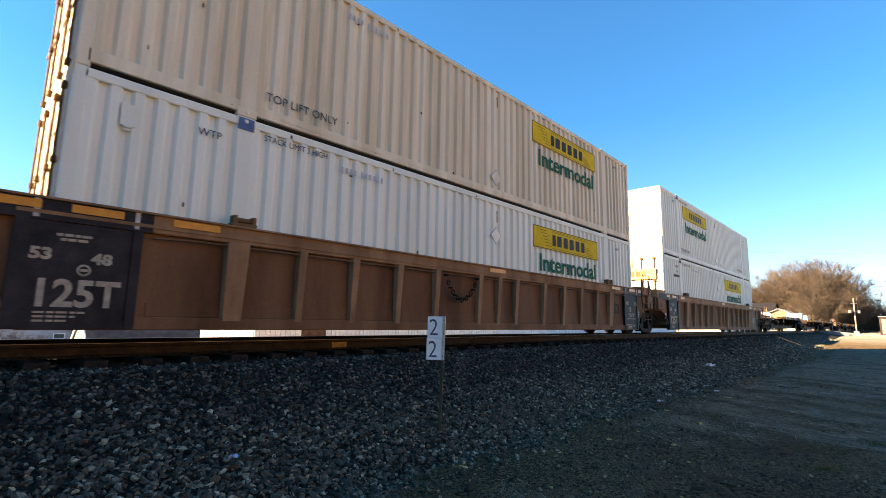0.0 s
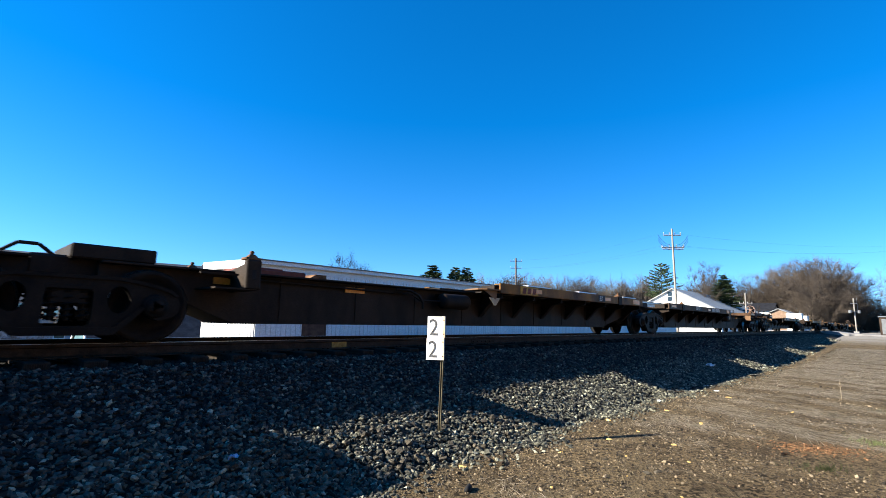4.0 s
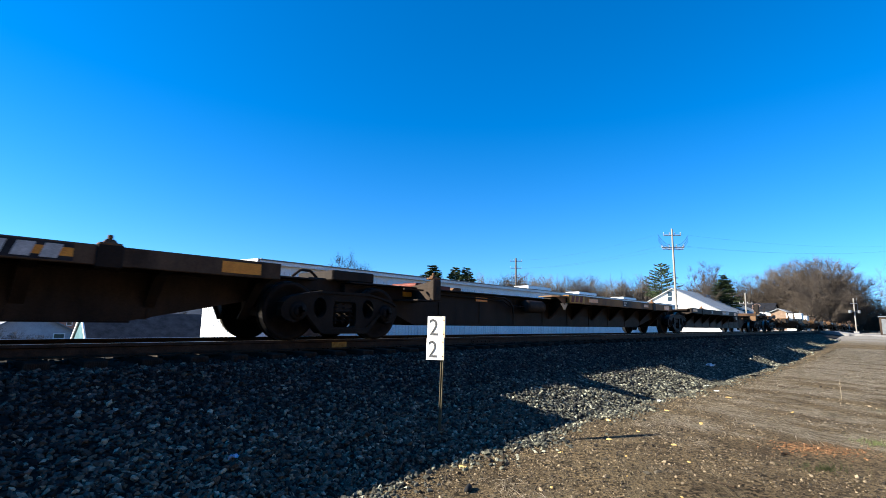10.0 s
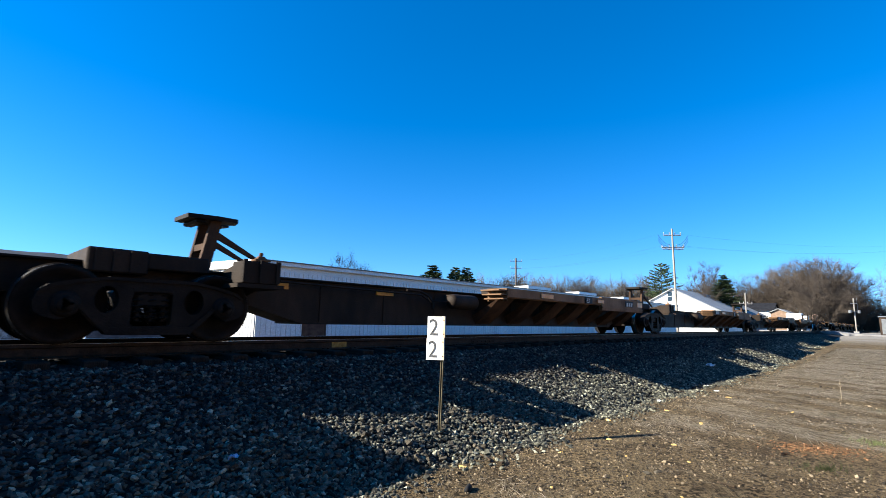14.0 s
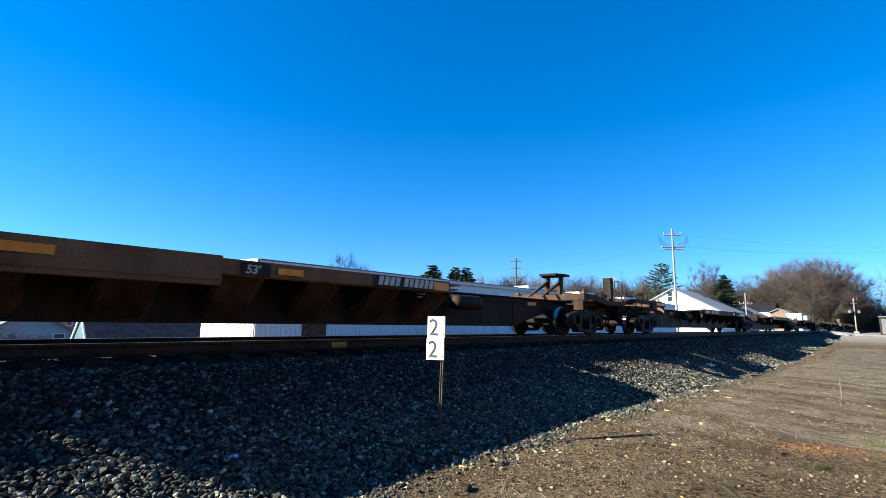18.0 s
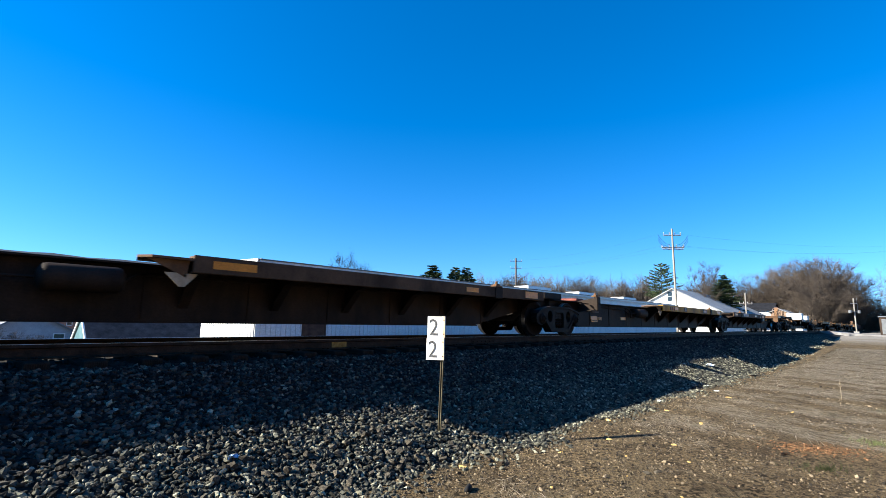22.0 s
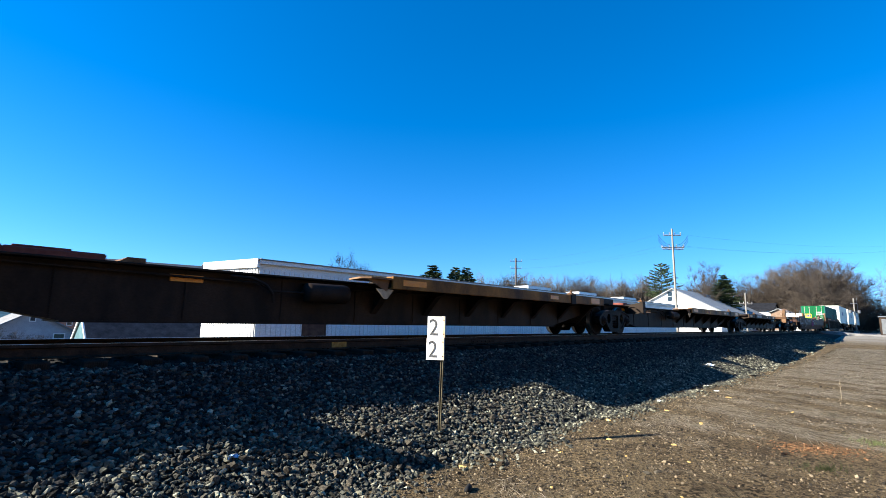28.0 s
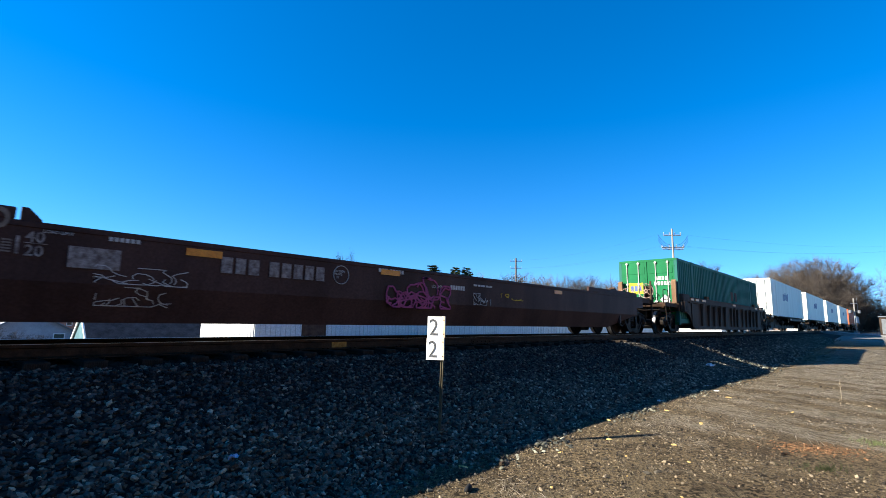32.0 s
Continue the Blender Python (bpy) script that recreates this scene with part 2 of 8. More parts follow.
    def pipe(self, path, r, n=6):
        for a, b in zip(path, path[1:]):
            self.rod(a, b, r, n)
        return self

    def lathe(self, prof, n=28, at=(0, 0, 0), axis="y"):
        """prof: (radius, place along the axis)."""
        v, f, m = [], [], len(prof)
        for i in range(n):
            t = 2 * math.pi * i / n
            for r, h in prof:
                p = {"y": (r * math.cos(t), h, r * math.sin(t)), "x": (h, r * math.cos(t), r * math.sin(t)),
                     "z": (r * math.cos(t), r * math.sin(t), h)}[axis]
                v.append((p[0] + at[0], p[1] + at[1], p[2] + at[2]))
        for i in range(n):
            for j in range(m - 1):
                a, b = i * m + j, ((i + 1) % n) * m + j
                q = (a, b, b + 1, a + 1)
                f.append(q if axis == "y" else q[::-1])
        return self.add(v, f, True)

    def ring(self, c, R, r, axis="x", n=20, k=5):
        """A torus."""
        v, f = [], []
        for i in range(n):
            t = 2 * math.pi * i / n
            for j in range(k):
                u = 2 * math.pi * j / k
                a, b, h = (R + r * math.cos(u)) * math.cos(t), (R + r * math.cos(u)) * math.sin(t), r * math.sin(u)
                p = {"x": (h, a, b), "y": (a, h, b), "z": (a, b, h)}[axis]
                v.append((p[0] + c[0], p[1] + c[1], p[2] + c[2]))
        for i in range(n):
            for j in range(k):
                f.append((i * k + j, ((i + 1) % n) * k + j, ((i + 1) % n) * k + (j + 1) % k, i * k + (j + 1) % k))
        return self.add(v, f, True)

    def mesh(self, name):
        me = bpy.data.meshes.new(name)
        me.from_pydata(self.v, [], self.f)
        me.polygons.foreach_set("use_smooth", self.smooth)
        if any(self.slots):
            me.polygons.foreach_set("material_index", self.slots)
        me.update()
        return me


def part(name, shape, material, parent, label="", at=None):
    """One mesh object under a thing or a part; shape: a Shape or a mesh to share."""
    me = shape.mesh(name) if isinstance(shape, Shape) else shape
    if not me.materials:
        for one in material if isinstance(material, tuple) else (material,):
            me.materials.append(one)
    ob = new(name, me)
    ob.parent = parent
    if at is not None:
        ob.location = at
    if label:
        ob["label"] = label
    return ob


def thing(name, label, category, at=(0, 0, 0), rz=0, group="", kind=""):
    ob = new(name)
    ob.empty_display_size = 0.2
    ob.matrix_basis = pose(*at, 0, 0, rz)
    return tagged(ob, label, category, group, kind)


def solid(name, shape, material, label, category, at=(0, 0, 0), rz=0, group="", kind=""):
    """A thing of one mesh."""
    me = shape.mesh(name) if isinstance(shape, Shape) else shape
    if not me.materials:
        me.materials.append(material)
    ob = new(name, me)
    ob.matrix_basis = pose(*at, 0, 0, rz)
    return tagged(ob, label, category, group, kind)


letter_cache = {}


def letters(name, text, size, parent, at, material, squeeze=1.0, shear=0.0, facing=0, align="LEFT", bold=0.0, width=0.0):
    """Painted words on a side; facing: degrees about z, 0 faces -y, -90 faces -x; width: the whole width, in place of squeeze."""
    key = (text, size, squeeze, shear, align, bold, width, material.name)
    if key not in letter_cache:
        cu = bpy.data.curves.new(name, "FONT")
        cu.body, cu.size, cu.shear, cu.align_x, cu.offset = text, size, shear, align, bold
        cu.extrude, cu.resolution_u = 0.001, 3
        tmp = bpy.data.objects.new(name, cu)
        scene.collection.objects.link(tmp)
        bpy.context.view_layer.update()
        me = bpy.data.meshes.new_from_object(tmp.evaluated_get(bpy.context.evaluated_depsgraph_get()))
        bpy.data.objects.remove(tmp)
        if width:
            squeeze = width / max(v.co.x for v in me.vertices)
        me.transform(Matrix.Diagonal((squeeze, 1, 1, 1)))
        me.transform(Matrix.Rotation(radians(90), 4, "X"))
        if facing:
            me.transform(Matrix.Rotation(radians(facing), 4, "Z"))
        me.materials.clear()
        me.materials.append(material)
        letter_cache[key] = me
    return part(name, letter_cache[key], material, parent, "", at)


def bars(name, widths, h, parent, at, material, gap=0.25, lean=0.0, rough=0.0, face="y", label=""):
    """Marks of the size of letters; widths: one for each, 0 for a space."""
    s, x = Shape(), 0.0
    rnd = random.Random(len(widths) * 7 + int(h * 1000))
    for w in widths:
        if w:
            d = lean * h
            z0, z1 = rnd.uniform(0, rough) * h, h * (1 - rnd.uniform(0, rough))
            if face == "y":
                s.side([(x, z0), (x + w, z0), (x + w + d, z1), (x + d, z1)], -0.002, 0.001)
            else:
                s.cross([(-x, z0), (-x - w, z0), (-x - w, z1), (-x, z1)], -0.002, 0.001)
            x += w * (1 + gap)
        else:
            x += h * 0.5
    return part(name, s, material, parent, label, at)


def scrawl(name, parent, at, w, h, material, seed, strokes=9, r=0.012):
    """Sprayed loops with no readable words."""
    rnd, s = random.Random(seed), Shape()
    for k in range(strokes):
        x, z = w * (k + rnd.uniform(-0.3, 0.5)) / strokes, h * rnd.uniform(0.1, 0.5)
        path, a = [(x, 0, z)], rnd.uniform(0, 6.28)
        for i in range(rnd.randint(5, 10)):
            a += rnd.uniform(-1.2, 1.2)
            x, z = min(max(x + 0.09 * w ** 0.5 * math.cos(a), 0), w), min(max(z + 0.16 * h * 2 * math.sin(a) * 0.6, 0), h)
            path.append((x, 0, z))
        for p, q in zip(path, path[1:]):
            d = Vector((q[0] - p[0], 0, q[2] - p[2]))
            if d.length > 1e-4:
                o = Vector((-d.z, 0, d.x)).normalized() * r
                s.side([(p[0] - o.x, p[2] - o.z), (q[0] - o.x, q[2] - o.z), (q[0] + o.x, q[2] + o.z), (p[0] + o.x, p[2] + o.z)], -0.0015 - 0.0002 * k, 0.001)
    return part(name, s, material, parent, "", at)


# ---- the ground, the track bed and the track ----
def ramp(x, knots):
    for (a, u), (b, w) in zip(knots, knots[1:]):
        if x <= b:
            return u + (w - u) * max(0.0, x - a) / (b - a)
    return knots[-1][1]


def near_level(x):
    """Height of the open ground on the near side: it climbs to the level crossing."""
    return ramp(x, [(-50, -1.3), (3, -1.27), (8, -1.23), (16, -1.25), (24, -1.3), (30, -1.3), (36, -1.2), (44, -1.13), (60, -0.92), (72, -0.5), (90, -0.45), (400, -0.6)])


TOE = 4.1


def toe(x):
    """Where the bank meets the open ground: nearer the rails towards the crossing."""
    return TOE + ramp(x, [(-60, 0.0), (20, 0.0), (33, 0.35), (50, 0.95), (62, 0.9), (72, 0.5), (400, 0.5)])


def ground_z(x, y):
    n = noise.noise(Vector((x * 0.35, y * 0.35, 0))) * 0.035 + noise.noise(Vector((x * 1.7, y * 1.7, 3))) * 0.014
    if y < toe(x) + 0.3:
        far = max(0.0, -y - 12) * 0.01
        dip = 0.05 * max(0.0, 1 - abs(y - toe(x) + 0.2) / 1.3)
        return near_level(x) + (n if x < 120 else 0) - far - dip + 0.04
    if y < 12.5:
        return min(near_level(x), -0.6) - 0.35
    back = ramp(y, [(12.5, -0.9), (20, -1.7), (40, -2.6), (70, -5.5), (160, -6.0), (4000, -8.0)])
    right = ramp(y, [(12.5, -0.5), (40, -0.8), (160, -0.8), (4000, -4.0)])
    k = min(1.0, max(0.0, (x - 40) / 60))
    return back * (1 - k) + right * k + n


def axis_steps(dense0, dense1, step, far):
    out, d = [dense0], step
    while out[0] > -far:
        d *= 1.35
        out.insert(0, out[0] - d)
    x = dense0
    while x < dense1:
        x += step
        out.append(x)
    d = step
    while out[-1] < far:
        d *= 1.3
        out.append(out[-1] + d)
    return out


M_SOIL = bpy.data.materials.new("gravelly_soil_with_dead_grass")
M_SOIL.use_nodes = True
_n, _l = M_SOIL.node_tree.nodes, M_SOIL.node_tree.links
_tc = _n.new("ShaderNodeTexCoord")


def soil_noise(scale, detail=6, rough=0.65, stretch=(1, 1, 1), turn=0.0):
    m, t = _n.new("ShaderNodeMapping"), _n.new("ShaderNodeTexNoise")
    m.vector_type = "TEXTURE"
    m.inputs["Scale"].default_value = stretch
    m.inputs["Rotation"].default_value = (0, 0, turn)
    t.inputs["Scale"].default_value, t.inputs["Detail"].default_value, t.inputs["Roughness"].default_value = scale, detail, rough
    _l.new(_tc.outputs["Object"], m.inputs["Vector"]), _l.new(m.outputs[0], t.inputs["Vector"])
    return t.outputs["Fac"]


def soil_ramp(src, p0, c0, p1, c1):
    r = _n.new("ShaderNodeValToRGB")
    r.color_ramp.elements[0].position, r.color_ramp.elements[1].position = p0, p1
    r.color_ramp.elements[0].color, r.color_ramp.elements[1].color = (*c0, 1), (*c1, 1)
    _l.new(src, r.inputs["Fac"])
    return r.outputs["Color"]


def soil_mix(fac, a, b, mode="MIX"):
    m = _n.new("ShaderNodeMix")
    m.data_type, m.blend_type = "RGBA", mode
    if isinstance(fac, float):
        m.inputs["Factor"].default_value = fac
    else:
        _l.new(fac, m.inputs["Factor"])
    _l.new(a, m.inputs["A"]), _l.new(b, m.inputs["B"])
    return m.outputs["Result"]


def soil_grit(scale):
    """Loose grit: every grain has a tone of its own."""
    v, s = _n.new("ShaderNodeTexVoronoi"), _n.new("ShaderNodeSeparateColor")
    v.inputs["Scale"].default_value = scale
    _l.new(_tc.outputs["Object"], v.inputs["Vector"]), _l.new(v.outputs["Color"], s.inputs[0])
    return s.outputs[0]


_grain, _grain2 = soil_grit(62), soil_grit(28)
_tone = soil_ramp(_grain, 0.1, (0.015, 0.0128, 0.0095), 0.95, (0.235, 0.195, 0.142))
_tone2 = soil_ramp(_grain2, 0.2, (0.022, 0.0188, 0.0135), 0.9, (0.19, 0.157, 0.113))
_dirt = soil_mix(soil_ramp(soil_noise(3, 6), 0.4, (0, 0, 0), 0.6, (1, 1, 1)), _tone, _tone2)
_big = soil_ramp(soil_noise(1.1, 8, 0.7), 0.32, (0.525, 0.47, 0.38), 0.68, (1.3, 1.2, 0.97))
_dirt = soil_mix(1.0, _dirt, _big, "MULTIPLY")
_straw = soil_ramp(soil_noise(60, 5, 0.7, (9, 0.7, 1), 0.53), 0.4, (0.04, 0.031, 0.019), 0.62, (0.31, 0.255, 0.165))
_patch = soil_ramp(soil_noise(1.3, 8, 0.75, (1.7, 0.6, 1), 0.53), 0.5, (0, 0, 0), 0.66, (0.65, 0.65, 0.65))
_col = soil_mix(_patch, _dirt, _straw)
_spk = soil_ramp(soil_noise(130, 3, 0.6), 0.3, (0.3, 0.29, 0.27), 0.72, (1.6, 1.52, 1.38))
_col = soil_mix(0.9, _col, _spk, "MULTIPLY")
# grey gravel towards the level crossing
_sx, _mr = _n.new("ShaderNodeSeparateXYZ"), _n.new("ShaderNodeMapRange")
_l.new(_tc.outputs["Object"], _sx.inputs[0]), _l.new(_sx.outputs[0], _mr.inputs["Value"])
_mr.inputs["From Min"].default_value, _mr.inputs["From Max"].default_value = 48, 68
_mr.inputs["To Min"].default_value, _mr.inputs["To Max"].default_value = -0.4, 1.0
_mix = _n.new("ShaderNodeMath")
_mix.operation, _mix.use_clamp = "ADD", True
_l.new(_mr.outputs[0], _mix.inputs[0])
_half = _n.new("ShaderNodeMath")
_half.operation = "MULTIPLY_ADD"
_half.inputs[1].default_value, _half.inputs[2].default_value = 1.6, -0.8
_l.new(soil_noise(0.3, 6), _half.inputs[0]), _l.new(_half.outputs[0], _mix.inputs[1])
_gravel = soil_ramp(soil_noise(20, 6), 0.35, (0.14, 0.13, 0.112), 0.65, (0.29, 0.27, 0.235))
_col = soil_mix(_mix.outputs[0], _col, _gravel)
_l.new(_col, _n["Principled BSDF"].inputs["Base Color"])
_n["Principled BSDF"].inputs["Roughness"].default_value = 0.95
_n["Principled BSDF"].inputs["Specular IOR Level"].default_value = 0.1
_bp = _n.new("ShaderNodeBump")
_bp.inputs["Strength"].default_value, _bp.inputs["Distance"].default_value = 1.0, 0.035
_l.new(soil_noise(45, 8, 0.8), _bp.inputs["Height"])
_l.new(_bp.outputs["Normal"], _n["Principled BSDF"].inputs["Normal"])

xs = axis_steps(-6.0, 46.0, 0.35, 4200)
ys = [y for y in axis_steps(-3.0, 14.0, 0.3, 4200)]
gv = [(x, y, ground_z(x, y)) for x in xs for y in ys]
gf = [(i * len(ys) + j, (i + 1) * len(ys) + j, (i + 1) * len(ys) + j + 1, i * len(ys) + j + 1) for i in range(len(xs) - 1) for j in range(len(ys) - 1)]
gs = Shape().add(gv, gf, True)
ground = solid("ground", gs, M_SOIL, "gravelly brown soil with flattened dead grass", "ground", kind="structure")

# ballast bed: a bank of crushed stone under the track
# bed colour darkened so the gaps between the stones look shaded
M_BALLAST = mat("crushed_stone_bed", (0.008, 0.0075, 0.0065), (0.026, 0.024, 0.02), 0.95, 0, 14, 60, 0.9, 1, 0, 30)


def bed_z(x, y):
    """Top of the crushed stone."""
    g = near_level(x)
    if y < 6.45:
        u = max(0.0, (y - toe(x) + 0.25) / (6.45 - toe(x) + 0.25))
        z = g - 0.05 + (-0.3 - g + 0.05) * (u ** 1.1)
    elif y < 9.7:
        z = -0.3 + 0.05 * min(1.0, (y - 6.45) / 0.4)
    else:
        z = -0.25 - (y - 9.7) * 0.42
    return z + 0.035 * noise.noise(Vector((x * 0.9, y * 0.9, 7))) * (1 if y < 6.3 else 0.3) + 0.012 * noise.noise(Vector((x * 6, y * 6, 1)))


bx = [-30 + 1.2 * i for i in range(24)] + [-1.2 + 0.18 * i for i in range(190)] + [33 + 1.0 * i for i in range(60)] + [93 + 12 * i for i in range(30)]
by = [3.3 + 0.16 * i for i in range(20)] + [6.5, 7.0, 7.6, 8.4, 9.0, 9.7, 10.4, 11.2, 12.0, 13.0]
bv = [(x, y, bed_z(x, y)) for x in bx for y in by]
bf = [(i * len(by) + j, (i + 1) * len(by) + j, (i + 1) * len(by) + j + 1, i * len(by) + j + 1) for i in range(len(bx) - 1) for j in range(len(by) - 1)]
ballast = solid("track_bed", Shape().add(bv, bf, True), M_BALLAST, "bank of dark grey crushed stone ballast", "ballast", kind="structure")

# rails
track = thing("railway_track", "straight rusty railway track on creosoted timber ties", "railway track", (0, 0, 0), kind="structure")
RAIL = [(-0.074, -0.166), (0.074, -0.166), (0.074, -0.155), (0.012, -0.138), (0.009, -0.05), (0.036, -0.038), (0.037, -0.008), (0.028, 0.0),
        (-0.028, 0.0), (-0.037, -0.008), (-0.036, -0.038), (-0.009, -0.05), (-0.012, -0.138), (-0.074, -0.155)]
for side in (-1, 1):
    y = YC + side * 0.754
    part("rail", Shape().cross([(y + p[0], p[1]) for p in RAIL], -60, 420), M_RAIL, track)
    part("running_surface", Shape().box(-60, 420, y - 0.024, y + 0.024, 0.0, 0.0015), M_TREAD, track, "shiny worn top of a rail")
M_RAIL_MARK = mat("ochre_paint_mark", (0.25, 0.13, 0.03), (0.45, 0.27, 0.08), 0.8, 0, 12, 60, 0.1)
part("paint_mark", Shape().box(4.93, 5.24, YC - 0.754 - 0.0185, YC - 0.754 - 0.012, -0.15, -0.045), M_RAIL_MARK, track, "ochre paint mark on the rail's web")
joint = Shape().box(-0.45, 0.45, -0.03, -0.014, -0.15, -0.055, 0.006)
for k in range(6):
    joint.lathe([(0.0, -0.05), (0.018, -0.05), (0.02, -0.03)], 6, (-0.38 + 0.152 * k, 0, -0.1))
for x in (9.2, 30.5):
    part("joint_bar", joint.mesh("joint_bar"), M_RAIL, track, "bolted steel joint bar", (x, YC - 0.754, 0))

# ties, with anti-split plates on their ends
TIE_STEP = 0.558
tie = Shape().box(-0.115, 0.115, -1.3, 1.3, -0.345, -0.17, 0.012)
tie_me = tie.mesh("tie")
plate = Shape()
for k in range(9):
    plate.box(-0.085 + 0.02 * k, -0.075 + 0.02 * k, -1.308, -1.299, -0.32, -0.19)
plate_me = plate.mesh("end_plate")
seat = Shape().box(-0.09, 0.09, -0.18, 0.18, -0.17, -0.165, 0.002)
for sx in (-0.05, 0.05):
    for sy in (-0.09, 0.09):
        seat.box(sx - 0.012, sx + 0.012, sy - 0.015, sy + 0.015, -0.168, -0.14, 0.004)
seat_me = seat.mesh("tie_plate")
for i in range(-6, 75):
    x = 0.30 + TIE_STEP * i
    t = part("tie", tie_me, M_TIE, track, "", (x, YC, 0.004 * math.sin(i * 1.7)))
    t.rotation_euler = (0, 0, 0.012 * math.sin(i * 2.3))
    if -2 <= i < 30:
        part("end_plate", plate_me, M_RAIL, t)
    for side in (-1, 1):
        part("tie_plate", seat_me, M_RAIL, t, "", (0, side * 0.754, 0))
rest = Shape()
for i in range(75, 260):
    rest.box(0.3 + TIE_STEP * i - 0.115, 0.3 + TIE_STEP * i + 0.115, YC - 1.3, YC + 1.3, -0.345, -0.17)
tagged(part("far_ties", rest, M_TIE, track), kind="stuff")

# level crossing road and its gear
M_ASPHALT = mat("pale_worn_asphalt", (0.16, 0.155, 0.15), (0.27, 0.265, 0.26), 0.9, 0, 1.5, 40, 0.3)
road = Shape()
prof = [(-60, -1.0), (-20, -0.65), (-4, -0.42), (1.5, -0.36), (4.4, -0.2), (5.9, -0.005)]
for (a, za), (b, zb) in zip(prof, prof[1:]):
    road.add([(76, a, za), (84, a, za), (84, b, zb), (76, b, zb), (76, a, za - 1), (84, a, za - 1), (84, b, zb - 1), (76, b, zb - 1)],
             [(0, 1, 2, 3), (0, 3, 7, 4), (1, 5, 6, 2), (0, 4, 5, 1), (3, 2, 6, 7)])
road.box(76, 84, 5.9, 7.2, -0.6, -0.006).box(76, 84, 7.42, 8.7, -0.6, -0.006).box(76, 84, 8.92, 13.5, -0.6, -0.01)
solid("road", road, M_ASPHALT, "pale worn asphalt road over the level crossing", "road", kind="structure")


# ---- the milepost sign ----
def milepost():
    m = thing("milepost_sign", "white milepost sign with two black numerals on a steel post", "sign", (4.76, 4.52, -1.2))
    p = Shape()
    p.rod((0, 0, -0.3), (0.04, 0, 1.1), 0.011, 8).rod((0.035, 0, -0.3), (0.075, 0, 1.1), 0.011, 8)
    p.box(-0.005, 0.04, 0.0, 0.006, -0.3, 0.0)
    p.side([(0.0, -0.3), (0.035, -0.3), (0.075, 1.6), (0.04, 1.6)], 0.004, 0.012)
    part("post", p, M_SIGN_POST, m)
    for k, z in ((0, 1.33), (1, 1.04)):
        x = 0.045 - 0.012 * k
        pl = Shape().flat([(-0.235, 0.0), (-0.255, -0.012), (-0.235, -0.016), (0.0, -0.016), (0.06, -0.03), (0.066, -0.022), (0.0, 0.0)], z, z + 0.285)
        q = part("plate", pl, M_SIGN, m, "white enamel plate with the numeral 2", (x, -0.01, 0))
        part("rusty_edge", Shape().flat([(0.012, -0.0215), (0.058, -0.0325), (0.059, -0.031), (0.013, -0.019)], z + 0.004, z + 0.281), M_SIGN_EDGE, q)
        for dz in (0.05, 0.235):
            part("bolt", Shape().lathe([(0, -0.008), (0.008, -0.006), (0.009, 0)], 8, (0.036, -0.027, z + dz)), M_RUST, q)
        letters("numeral", "2", 0.315, q, (-0.232, -0.0185, z + 0.033), M_NUMERAL, 1.12, 0.0, bold=-0.0015)
    m.rotation_euler = (0, 0, radians(-58))
    m.scale = (0.77, 1, 1)
    return m


milepost()


# ---- running gear ----
WB = 0.9


def wheelset_mesh(r):
    s = Shape()
    for k in (-1, 1):
        prof = [(0.0, 0.86), (0.07, 0.86), (0.1, 0.82), (0.12, 0.78), (r * 0.78, 0.775), (r * 0.86, 0.835), (r - 0.004, 0.835)]
        prof += [(r + 0.004, 0.705), (r + 0.026, 0.7), (r + 0.026, 0.672), (r * 0.86, 0.668), (r * 0.78, 0.73), (0.12, 0.72), (0.1, 0.66)]
        s.lathe([(a, k * b) for a, b in prof], 36)
        for i in range(3):
            t = 2.1 * i
            s.lathe([(0.0, k * 0.885), (0.016, k * 0.885), (0.018, k * 0.85)], 6, (0.045 * math.cos(t), 0, 0.045 * math.sin(t)))
    s.rod((0, -0.7, 0), (0, 0.7, 0), 0.085, 14)
    s.rod((0, -1.12, 0), (0, -0.7, 0), 0.07, 12).rod((0, 0.7, 0), (0, 1.12, 0), 0.07, 12)
    s.slot = 1
    for k in (-1, 1):
        s.lathe([(r + 0.002, k * 0.826), (r + 0.0075, k * 0.71)], 36)
    return s.mesh("wheelset")


def edge_at(poly, c, a):
    """Where the ray from c at the angle a leaves a convex outline."""
    d, best = (math.cos(a), math.sin(a)), None
    for p, q in zip(poly, poly[1:] + poly[:1]):
        e = (q[0] - p[0], q[1] - p[1])
        det = e[0] * d[1] - e[1] * d[0]
        if abs(det) < 1e-9:
            continue
        w = (p[0] - c[0], p[1] - c[1])
        t, u = (e[0] * w[1] - e[1] * w[0]) / det, (d[0] * w[1] - d[1] * w[0]) / det
        if t > 0 and -1e-6 <= u <= 1 + 1e-6 and (best is None or t < best):
            best = t
    return (c[0] + d[0] * best, c[1] + d[1] * best)


